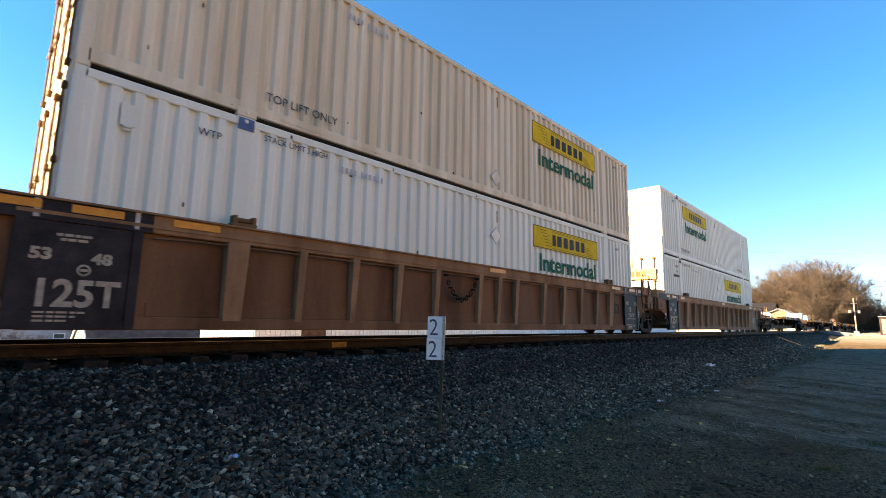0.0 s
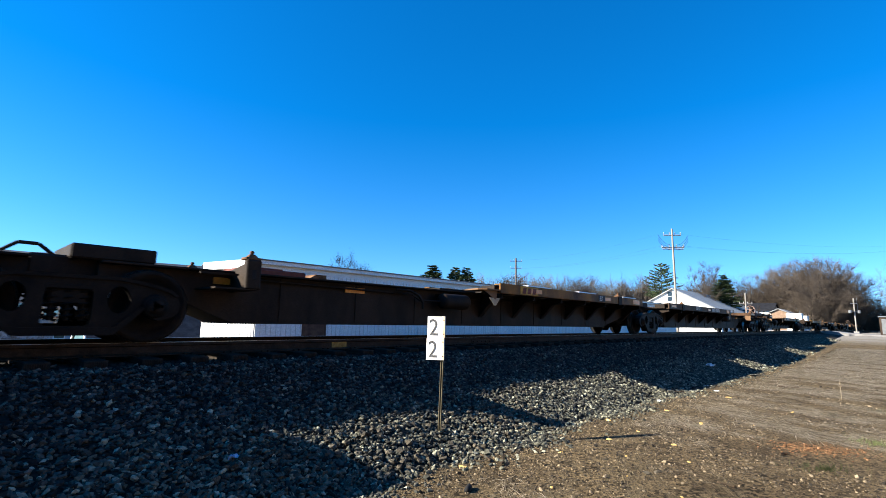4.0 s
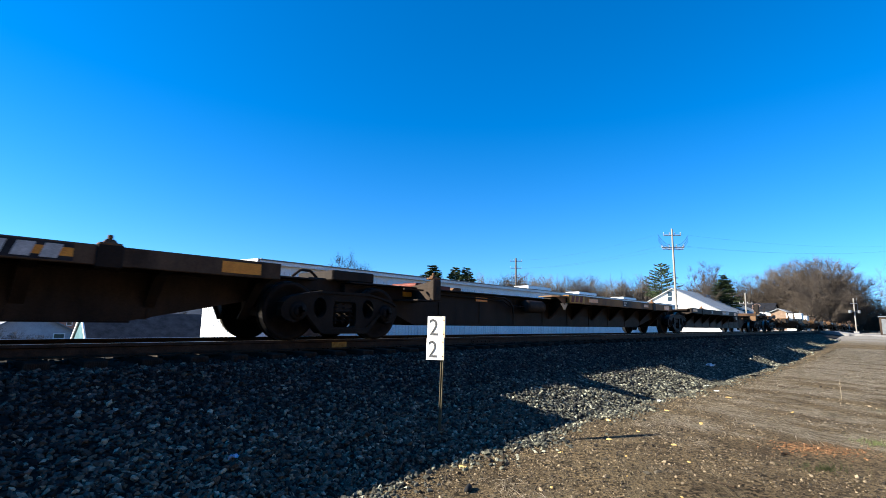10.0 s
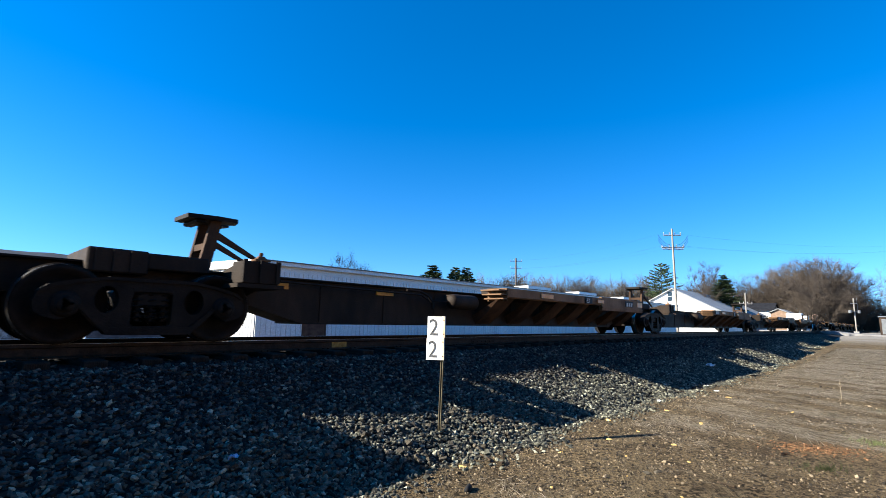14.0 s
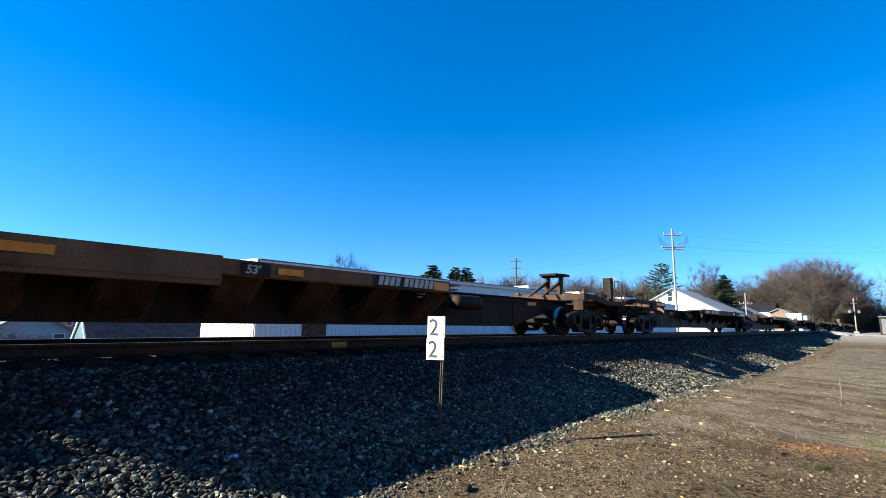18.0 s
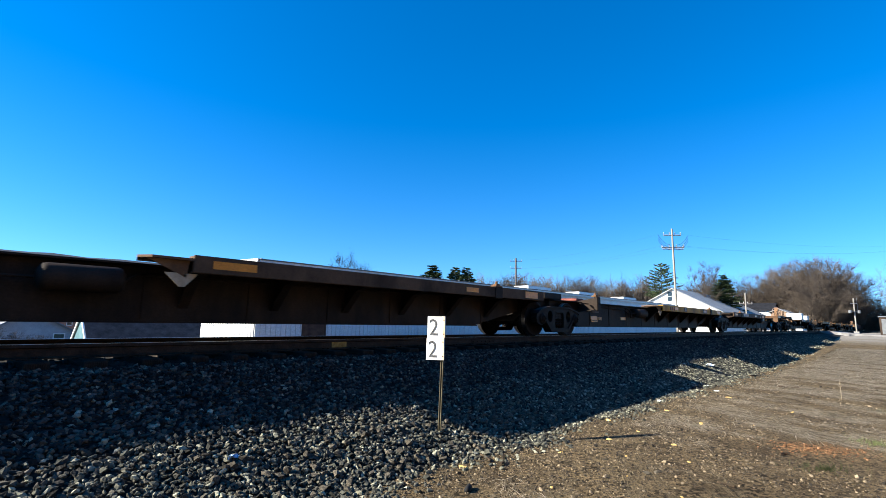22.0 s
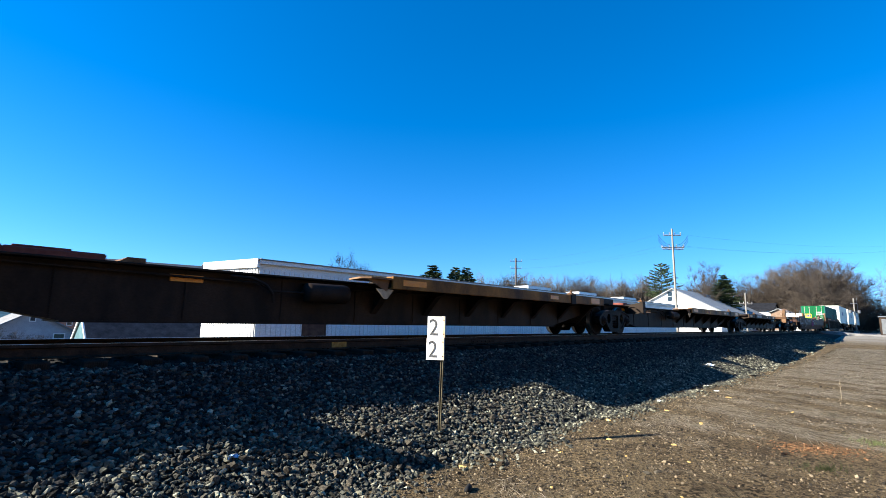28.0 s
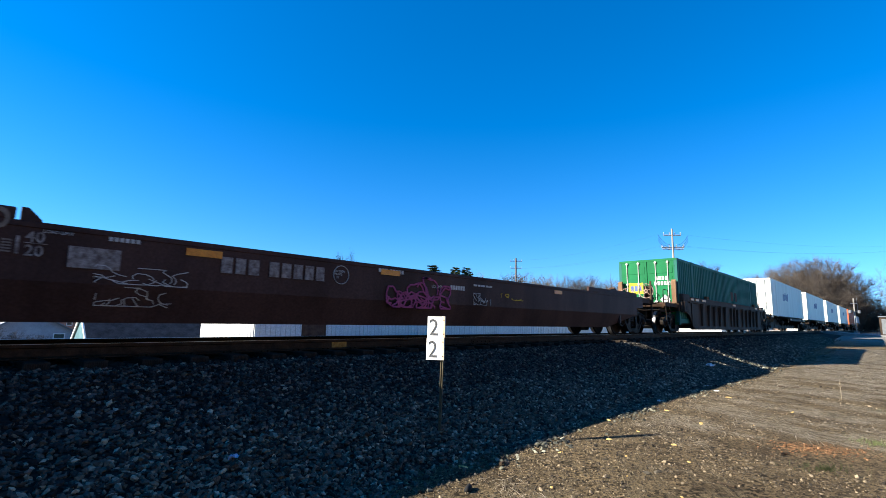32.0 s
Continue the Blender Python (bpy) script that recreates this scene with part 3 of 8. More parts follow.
def pierced(s, outer, hole, c, y0, y1):
    """A plate in x and z with one opening; hole: its outline or a pair of radii."""
    angles = sorted({round(math.atan2(p[1] - c[1], p[0] - c[0]), 5) for p in outer} | {round(-math.pi + 2 * math.pi * (i + 0.37) / 22, 5) for i in range(22)})
    v, n = [], len(angles)
    for y in (y0, y1):
        for a in angles:
            o = edge_at(outer, c, a)
            h = edge_at(hole, c, a) if len(hole) > 2 else (c[0] + hole[0] * math.cos(a), c[1] + hole[1] * math.sin(a))
            v += [(o[0], y, o[1]), (h[0], y, h[1])]
    f = []
    for i in range(n):
        a, b = 2 * i, 2 * ((i + 1) % n)
        A, B = a + 2 * n, b + 2 * n
        f += [(a, b, b + 1, a + 1), (A, A + 1, B + 1, B), (a, A, B, b), (a + 1, b + 1, B + 1, A + 1)]
    s.add(v, f)


def frame_mesh(r):
    """Cast side frame: two oval windows, a spring pocket and rounded ends over the axle boxes."""
    s, q = Shape(), r / 0.475
    y0, y1 = -0.085, 0.085

    def sized(pts):
        return [(x, z * q) for x, z in pts]

    def plate(pts, d=0.0):
        s.side(sized(pts), y0 - d, y1 + d)

    pierced(s, sized([(-0.29, 0.115), (0.29, 0.115), (0.29, 0.815), (-0.29, 0.815)]), sized([(-0.235, 0.25), (-0.2, 0.22), (0.2, 0.22), (0.235, 0.25), (0.235, 0.62), (0.2, 0.66), (-0.2, 0.66), (-0.235, 0.62)]), (0.0, 0.44 * q), y0, y1)
    for k in (-1, 1):
        window = [(-0.29, 0.115), (-0.29, 0.815), (-0.52, 0.81), (-0.76, 0.77), (-0.78, 0.42), (-0.62, 0.24), (-0.45, 0.115)]
        pierced(s, sized([(k * x, z) for x, z in window]), (0.125, 0.165 * q), (-k * 0.5, 0.54 * q), y0, y1)
        plate([(k * x, z) for x, z in ((0.77, 0.42), (0.76, 0.77), (0.95, 0.735), (1.07, 0.69), (1.16, 0.61), (1.2, 0.5), (1.18, 0.39), (1.1, 0.33), (0.95, 0.29), (0.84, 0.33))])
        plate([(k * x, z) for x, z in ((0.78, 0.44), (0.74, 0.47), (0.42, 0.17), (0.42, 0.115), (0.47, 0.115))], 0.028)
        plate([(k * x, z) for x, z in ((0.5, 0.815), (0.78, 0.77), (1.07, 0.695), (1.17, 0.61), (1.13, 0.6), (1.05, 0.655), (0.77, 0.73), (0.5, 0.775))], 0.03)
        s.lathe([(0.0, y0 - 0.04), (0.12, y0 - 0.035), (0.155, y0 - 0.012), (0.16, y1)], 16, (k * 0.9, 0, r))
    plate([(-0.52, 0.21), (-0.42, 0.11), (0.42, 0.11), (0.52, 0.21), (0.3, 0.2), (-0.3, 0.2)], 0.03)
    plate([(-0.5, 0.775), (0.5, 0.775), (0.5, 0.82), (-0.5, 0.82)], 0.03)
    return s.mesh("side_frame")


def spring_mesh(z0, z1):
    s, n, turns = Shape(), 40, 5
    for x in (-0.15, 0.0, 0.15):
        path = [(x + 0.062 * math.cos(2 * math.pi * turns * i / n), 0.062 * math.sin(2 * math.pi * turns * i / n), z0 + (z1 - z0) * i / n) for i in range(n + 1)]
        s.pipe(path, 0.014, 4)
        s.rod((x, 0, z0), (x, 0, z1), 0.03, 8)
    s.box(-0.24, 0.24, -0.09, 0.09, z1, z1 + 0.07, 0.015)
    return s.mesh("spring_nest")


gear = {}
for _r in (0.42, 0.475):
    _t = 0.85 * _r / 0.47
    bol = Shape().box(-0.19, 0.19, -1.05, 1.05, 0.46, _t - 0.15, 0.03).lathe([(0, _t), (0.2, _t), (0.2, _t - 0.15)], 16, axis="z")
    beam = Shape().box(-0.04, 0.04, -0.75, 0.75, 0.3, 0.4, 0.01)
    for k in (-0.82, 0.7):
        beam.side([(0.02, 0.25), (0.08, 0.25), (0.04, 0.5), (-0.02, 0.5)], k, k + 0.12)
    cap = Shape().lathe([(0, -0.07), (0.04, -0.07), (0.085, -0.05), (0.1, -0.03), (0.1, 0.03)], 16)
    for i in range(3):
        cap.lathe([(0, -0.085), (0.018, -0.085), (0.02, -0.06)], 6, (0.055 * math.cos(2.1 * i), 0, 0.055 * math.sin(2.1 * i)))
    gear[_r] = dict(bolster=bol.mesh("bolster"), wheelset=wheelset_mesh(_r), side_frame=frame_mesh(_r), springs=spring_mesh(0.28, _t - 0.22), beam=beam.mesh("brake_beam"),
                    cap=cap.mesh("bearing_cap"))
wheelsets = {}


def truck(parent, x, r=0.475):
    g = gear[r]
    t = part("truck", g["bolster"], M_TRUCK, parent, "black greasy four-wheel freight truck", (x, 0, 0))
    for k in (-1, 1):
        w = part("wheelset", g["wheelset"], (M_WHEEL, M_TREAD), t, "steel wheelset with worn bright treads", (k * WB, 0, r))
        w.rotation_mode = "QUATERNION"
        wheelsets.setdefault((r, k), []).append(w)
        part("side_frame", g["side_frame"], M_TRUCK, t, "", (0, k * 1.0, 0))
        part("spring_nest", g["springs"], M_TRUCK, t, "", (0, k * 1.0, 0))
        for q in (-1, 1):
            c = part("bearing_cap", g["cap"], M_WHEEL, t, "", (q * WB, k * 1.1, r))
            if k > 0:
                c.rotation_euler = (0, 0, math.pi)
        b = part("brake_beam", g["beam"], M_TRUCK, t, "", (k * 0.42, 0, 0))
        b.scale = (k, 1, 1)
    return t


# ---- small fittings ----
def lock_mesh():
    s = Shape().box(-0.12, 0.12, -0.09, 0.09, 0, 0.035, 0.008)
    s.add([(-0.08, -0.06, 0.035), (0.08, -0.06, 0.035), (0.08, 0.06, 0.035), (-0.08, 0.06, 0.035), (-0.04, -0.03, 0.085), (0.04, -0.03, 0.085), (0.04, 0.03, 0.085), (-0.04, 0.03, 0.085)],
          [(0, 1, 5, 4), (1, 2, 6, 5), (2, 3, 7, 6), (3, 0, 4, 7), (4, 5, 6, 7)])
    s.box(-0.028, 0.028, -0.025, 0.025, 0.085, 0.14, 0.012)
    return s.mesh("container_lock")


LOCK = lock_mesh()
HOSE = Shape()
HOSE.pipe([(0.42 * math.cos(a), 0.02 * math.sin(3 * a), 0.42 * math.sin(a)) for a in [math.pi + math.pi * i / 12 for i in range(13)]], 0.03, 7)
HOSE = HOSE.mesh("air_hose")
WHEEL_RIM = Shape().ring((0, 0, 0), 0.29, 0.015, "x", 24, 6).ring((0, 0, 0), 0.06, 0.025, "x", 12, 5)
for _k in range(5):
    _a = 2 * math.pi * _k / 5
    WHEEL_RIM.pipe([(0, 0.05 * math.cos(_a), 0.05 * math.sin(_a)), (0, 0.17 * math.cos(_a + 0.25), 0.17 * math.sin(_a + 0.25)), (0, 0.285 * math.cos(_a), 0.285 * math.sin(_a))], 0.012, 5)
WHEEL_RIM = WHEEL_RIM.mesh("brake_wheel")
SMALL_RIM = WHEEL_RIM.copy()
SMALL_RIM.transform(Matrix.Scale(0.75, 4))
CHAIN = Shape()
for _k in range(26):
    _x = _k * 0.055
    CHAIN.ring((_x, 0, -0.16 * math.sin(math.pi * _k / 25)), 0.03, 0.008, "y" if _k % 2 else "z", 8, 4)
CHAIN = CHAIN.mesh("chain")
GRATE = Shape()
for _k in range(44):
    GRATE.box(-0.95 + _k * 0.044, -0.936 + _k * 0.044, -1.28, 1.28, 0, 0.035)
for _k in range(13):
    GRATE.box(-0.97, 0.97, -1.28 + _k * 0.21, -1.266 + _k * 0.21, 0.0, 0.033)
GRATE = GRATE.mesh("deck_grating")


def coupler(parent, x, d):
    """Coupler with its draft box; d: +1 where it points to +x."""
    s = Shape().box(x, x + d * 0.75, -0.08, 0.08, 0.76, 0.92, 0.03)
    s.side([(x + d * 0.7, 0.68), (x + d * 1.0, 0.66), (x + d * 1.06, 0.72), (x + d * 1.06, 0.96), (x + d * 0.95, 1.0), (x + d * 0.7, 0.98)], -0.16, 0.13)
    s.box(x - d * 0.6, x + d * 0.12, -0.2, 0.2, 0.7, 1.0, 0.03)
    part("coupler", s, M_SPINE_BROWN, parent, "rusty knuckle coupler")
    part("air_hose", HOSE, M_RUBBER, parent, "looped black air hose", (x + d * 0.95, -0.28, 0.72))


def loop(parent, x0, x1, y, z0, z1, name="handrail"):
    """A bent rod rail on two stouter stubs."""
    r = Shape().pipe([(x0, y, z0), (x0, y, z1 - 0.05), (x0 + 0.05 * (1 if x1 > x0 else -1), y, z1), (x1 - 0.05 * (1 if x1 > x0 else -1), y, z1), (x1, y, z1 - 0.05), (x1, y, z0)], 0.015, 6)
    tall = z1 - z0 > 0.45
    for x in (x0, x1):
        r.box(x - 0.022, x + 0.022, y - 0.02, y + 0.02, z0 - 0.1, z0 + (z1 - z0) * (0.62 if tall else 0.3), 0.004)
    if tall:
        r.pipe([(x0, y, z0 + (z1 - z0) * 0.28), (x1, y, z0 + (z1 - z0) * 0.28)], 0.013, 6)
    return part(name, r, M_SPINE, parent, "bent steel rod handrail")


def end_deck(u, x, d, brake, reach=1.5):
    """The grated end platform of a car beyond its outer truck; d: outward direction."""
    long = reach > 2.2
    a, b = x - d * (0.5 if long else 1.48), x + d * reach
    ze = 1.1 if long else 1.26
    for k in (-1, 1):
        s = Shape()
        s.side([(a, 1.06), (a, 1.25), (x - d * 0.1, 1.25), (x - d * 0.1, 1.08)], k * 1.3, k * 1.24)
        s.side([(x - d * 0.1, 1.11), (x - d * 0.1, 1.25), (x + d * 0.25, 1.25), (x + d * min(1.1, reach - 0.3), ze), (b, ze), (b, ze - 0.14), (x + d * min(1.1, reach - 0.3), ze - 0.14)], k * 1.3, k * 1.24)
        s.box(a, x, k * 1.24, k * 1.12, 1.06, 1.08)
        part("side_beam", s, M_SPINE_BROWN, u, "grimy brown edge beam of the end platform")
        # dark plate stands in for the shade under the open deck
        part("skirt", Shape().side([(a + d * 0.05, 1.05), (x + d * 1.2, 1.05), (x + d * 1.0, 0.92), (a + d * 0.05, 0.92)], k * 0.92, k * 0.88), M_SPINE, u, "dark plate for the shade below the platform")
        part("corner_gusset", Shape().box(a, a + d * 0.05, k * 1.26, k * 0.95, 0.76, 1.06, 0.008), M_SPINE_BROWN if long else M_SILL_BROWN, u, "dusty brown plate under the end platform")
        part("container_lock", LOCK, M_SPINE, u, "", (a + d * (0.2 if long else 0.35), k * 1.18, 1.25))
    part("end_beam", Shape().box(b - d * 0.05, b, -1.24, 1.24, ze - 0.2, ze, 0.01).flat([(b, -1.24), (b, 1.24), (b + d * 0.35, 0.3), (b + d * 0.35, -0.3)], ze - 0.16, ze - 0.06), M_SPINE_BROWN, u)
    part("inner_beam", Shape().box(a, a + d * 0.05, -1.24, 1.24, 1.06, 1.24, 0.01), M_SPINE_BROWN, u)
    part("deck_grating", GRATE, M_SPINE, u, "open steel grating", (x + d * (reach - 1.02), 0, ze - 0.03))
    if not long:
        part("reflector", Shape().box(x - d * 0.48, x - d * 1.42, -1.308, -1.302, 1.11, 1.21), M_REFLECT, u, "yellow reflective strip")
        part("bracket", Shape().box(x - d * 0.46, x - d * 0.04, -1.34, -1.2, 0.96, 1.29, 0.02), M_SPINE_BROWN, u)
        part("slot", Shape().lathe([(0, -0.006), (0.055, -0.006), (0.06, 0)], 12, (x - d * 0.25, -1.341, 1.12)), M_RUBBER, u)
    part("cross_plate", Shape().box(a + d * 0.1, x + d * 0.3, -1.1, 1.1, 0.93, 0.96), M_SPINE, u)
    st = Shape()
    for q in (0.04, 0.58):
        st.pipe([(b - d * q, -1.3, ze - 0.1), (b - d * q, -1.32, 0.57)], 0.016, 6)
    for z in (0.57, 0.84):
        st.pipe([(b - d * 0.04, -1.32, z), (b - d * 0.58, -1.32, z)], 0.016, 6)
    part("step", st, M_SPINE, u, "bent steel rod step")
    coupler(u, b - d * 0.62, d)
    part("uncoupling_lever", Shape().pipe([(b + d * 0.1, -1.1, 0.98), (b + d * 0.25, -0.5, 0.95), (b + d * 0.35, -0.1, 1.05)], 0.014, 5), M_SPINE, u)
    if not brake:
        loop(u, b - d * 0.9, b - d * 0.38, -1.22, ze, 1.46)
        loop(u, b - d * 0.25, b - d * 0.02, 0.6, ze, 1.52)
        return
    wx, zt = b + d * 0.32, 1.97 if brake != "inner" else 1.75
    if brake == "stepped":
        q = Shape().side([(b - d * 0.3, ze), (b - d * 0.3, ze + 0.38), (b - d * 0.16, ze + 0.4), (b - d * 0.16, ze + 0.55), (b - d * 0.04, ze + 0.58), (b - d * 0.02, ze + 0.66), (b + d * 0.1, ze + 0.7), (b + d * 0.14, ze)], -0.84, -0.6)
        q.side([(b - d * 0.08, ze + 0.1), (b + d * 0.2, ze + 0.32), (b + d * 0.2, ze + 0.6), (b - d * 0.08, ze + 0.66)], -0.78, -0.66)
        q.lathe([(0, -0.86), (0.02, -0.86), (0.022, -0.83)], 8, (b, 0, ze + 0.55)).lathe([(0, -0.86), (0.02, -0.86), (0.022, -0.83)], 8, (b, 0, ze + 0.35))
    else:
        q = Shape().box(b - d * 0.02, b + d * 0.03, -0.84, -0.54, ze - 0.1, zt, 0.01).box(b - d * 0.02, b + d * 0.17, -0.84, -0.81, ze - 0.1, zt, 0.01).box(b - d * 0.02, b + d * 0.17, -0.57, -0.54, ze - 0.1, zt, 0.01)
        q.lathe([(0, -0.87), (0.03, -0.87), (0.032, -0.84)], 8, (b + d * 0.08, 0, zt - 0.17)).lathe([(0, -0.87), (0.03, -0.87), (0.032, -0.84)], 8, (b + d * 0.08, 0, zt - 0.42))
        if brake == "inner":
            wx = b - d * 0.22
        k = 1 if wx > b else -1
        q.side([(b, zt - 0.39), (wx - k * 0.06, zt - 0.35), (wx - k * 0.06, zt - 0.13), (b, zt - 0.09)], -0.75, -0.62)
    st = part("brake_stand", q, M_SPINE if brake != "stepped" else M_SILL_BROWN, u, "upright steel hand brake stand")
    part("brake_wheel", WHEEL_RIM, M_WHEEL_RUST, st, "spoked rusty hand brake wheel", (wx, -0.68, zt - 0.24))
    if brake != "inner":
        part("gear_wheel", SMALL_RIM, M_SPINE, st, "small dark spoked wheel", (b - d * 0.78 if long else b - d * 0.12 if brake == "post" else b - d * 0.46, -0.86, 1.33 if long else 1.45))
    if long:
        part("brake_gear", Shape().box(b - d * 0.76, b - d * 0.5, -0.82, -0.55, ze - 0.02, 1.42, 0.03).box(b - d * 0.5, b - d * 0.2, -0.78, -0.6, ze - 0.02, 1.36, 0.02).rod((b - d * 0.62, -0.86, 1.33), (b - d * 0.62, -0.5, 1.33), 0.05, 10), M_SPINE, st, "dark winch box of the hand brake")
    loop(u, b - d * 0.62, b - d * 0.05, -1.22, ze - 0.02, 1.8, "safety_rail")
    if brake == "inner":
        loop(u, b - d * 1.4, b - d * 0.9, -1.1, 1.24, 1.42)
    part("chain", CHAIN, M_SPINE, u, "sagging brake chain", (x - 0.7, -0.5, 0.66))
    part("chain", CHAIN, M_SPINE, u, "", (x + d * 1.1 - 0.7, -0.9, 0.84))


def stepped_end(u):
    """The outer end of the leading skeleton car: a raised grated platform, a lower frame over the truck and a short brake stand."""
    for k in (-1, 1):
        part("side_beam", Shape().box(-1.78, -0.1, k * 1.3, k * 1.25, 1.07, 1.2, 0.008).box(-1.78, -0.1, k * 1.25, k * 1.18, 1.07, 1.085), M_SILL_BROWN, u, "dusty brown edge beam of the raised platform")
        low = Shape().side([(-0.6, 0.86), (-0.38, 1.02), (-0.18, 1.068), (1.22, 1.068), (1.22, 0.9), (0.1, 0.91), (-0.2, 0.86)], k * 1.3, k * 1.25)
        low.box(-0.3, 1.22, k * 1.25, k * 0.5, 1.03, 1.06).box(-0.6, -0.56, k * 1.27, k * 0.5, 0.82, 0.96)
        part("lower_frame", low, M_SPINE_BROWN, u, "low side frame over the truck")
        part("container_lock", LOCK, M_RUST, u, "", (1.0, k * 1.22, 1.068))
    part("slot", Shape().box(0.05, 0.22, -1.303, -1.29, 0.96, 1.01, 0.02), M_RUBBER, u)
    part("round_badge", Shape().lathe([(0.035, -0.003), (0.05, -0.003), (0.052, 0)], 16, (0.33, -1.301, 0.985)), M_LETTER, u, "small white ring")
    bars("small_print", [0.06, 0.09, 0.05, 0.08], 0.03, u, (0.42, -1.302, 0.97), M_FADED, 0.3)
    bars("small_print", [0.05, 0.02, 0.08], 0.035, u, (-1.55, -1.302, 1.12), M_SPINE, 0.3)
    part("reflector", Shape().box(0.74, 1.2, -1.307, -1.301, 0.915, 0.99), M_REFLECT, u, "yellow reflective strip")
    g = Shape()
    for j in range(26):
        g.box(-1.76 + 0.04 * j, -1.745 + 0.04 * j, -1.18, 1.18, 1.05, 1.085)
    for j in range(9):
        g.box(-1.78, -0.72, -1.18 + 0.29 * j, -1.165 + 0.29 * j, 1.05, 1.08)
    part("deck_grating", g, M_SPINE, u, "open steel grating")
    part("end_beam", Shape().box(-1.86, -1.81, -1.26, 1.26, 1.0, 1.19, 0.01).flat([(-1.86, -1.0), (-1.86, 1.0), (-2.12, 0.3), (-2.12, -0.3)], 0.98, 1.08), M_SPINE_BROWN, u)
    part("cross_plate", Shape().box(-0.72, 1.2, -1.0, 1.0, 0.93, 0.96), M_SPINE, u)
    for x in (-1.62, -1.11):
        part("rail_post", Shape().box(x - 0.03, x + 0.03, -1.3, -1.25, 1.1, 1.62, 0.008).rod((x, -1.275, 1.6), (x, -1.275, 1.77), 0.014, 6), M_SILL_BROWN, u, "upright flat steel post")
    part("guard_rod", Shape().pipe([(-1.11, -1.275, 1.37), (-1.62, -1.275, 1.355), (-1.98, -0.82, 1.34)], 0.011, 6), M_SPINE, u, "thin guard rod")
    part("guard_rod", Shape().pipe([(-1.62, -1.275, 1.76), (-1.59, -1.275, 1.8), (-1.14, -1.275, 1.8), (-1.11, -1.275, 1.76)], 0.014, 6), M_SILL_BROWN, u)
    st = part("brake_stand", Shape().side([(-1.92, 0.9), (-1.92, 1.3), (-1.96, 1.42), (-2.06, 1.42), (-2.09, 1.3), (-2.03, 1.02), (-2.02, 0.9)], -0.8, -0.62).rod((-2.08, -0.71, 1.28), (-2.2, -0.71, 1.28), 0.02, 8), M_SPINE, u, "short dark hand brake stand")
    w = part("brake_wheel", WHEEL_RIM, M_SPINE, st, "dark spoked hand brake wheel", (-2.18, -0.71, 1.28))
    w.scale = (0.72, 0.72, 0.72)
    part("step", Shape().pipe([(-1.83, -1.3, 1.08), (-1.82, -1.33, 0.52), (-1.3, -1.33, 0.52), (-1.27, -1.31, 0.95)], 0.016, 6).pipe([(-1.82, -1.33, 0.8), (-1.3, -1.33, 0.8)], 0.014, 6), M_SPINE, u, "bent steel rod step")
    part("uncoupling_lever", Shape().pipe([(-1.9, -1.1, 0.98), (-2.1, -0.5, 0.95), (-2.2, -0.1, 1.05)], 0.014, 5), M_SPINE, u)
    coupler(u, -1.25, -1)


def raised_hitch(u, x, d):
    s = Shape()
    for y in (-0.28, 0.2):
        s.side([(x - 0.16, 1.08), (x + 0.02, 1.08), (x + 0.12 * 1 + 0.02, 1.86), (x - 0.02, 1.86)], y, y + 0.08)
        s.side([(x + d * 1.15, 1.12), (x + d * 1.05, 1.2), (x + 0.02, 1.74), (x + 0.02, 1.62)], y + 0.01, y + 0.07)
    s.box(x - 0.08, x + 0.1, -0.24, 0.24, 1.4, 1.5)
    part("hitch_legs", s, M_SPINE_BROWN, u, "raised trailer hitch legs, dark rusty brown")
    p = Shape().flat([(x - 0.38, -0.3), (x + 0.05, -0.4), (x + 0.36, -0.38), (x + 0.42, -0.12), (x + 0.15, 0.0), (x + 0.42, 0.12), (x + 0.36, 0.38), (x + 0.05, 0.4), (x - 0.38, 0.3)], 1.86, 1.925)
    p.box(x - 0.25, x - 0.1, -0.3, 0.3, 1.8, 1.86, 0.02)
    part("hitch_plate", p, M_TRUCK, u, "greasy black hitch plate")


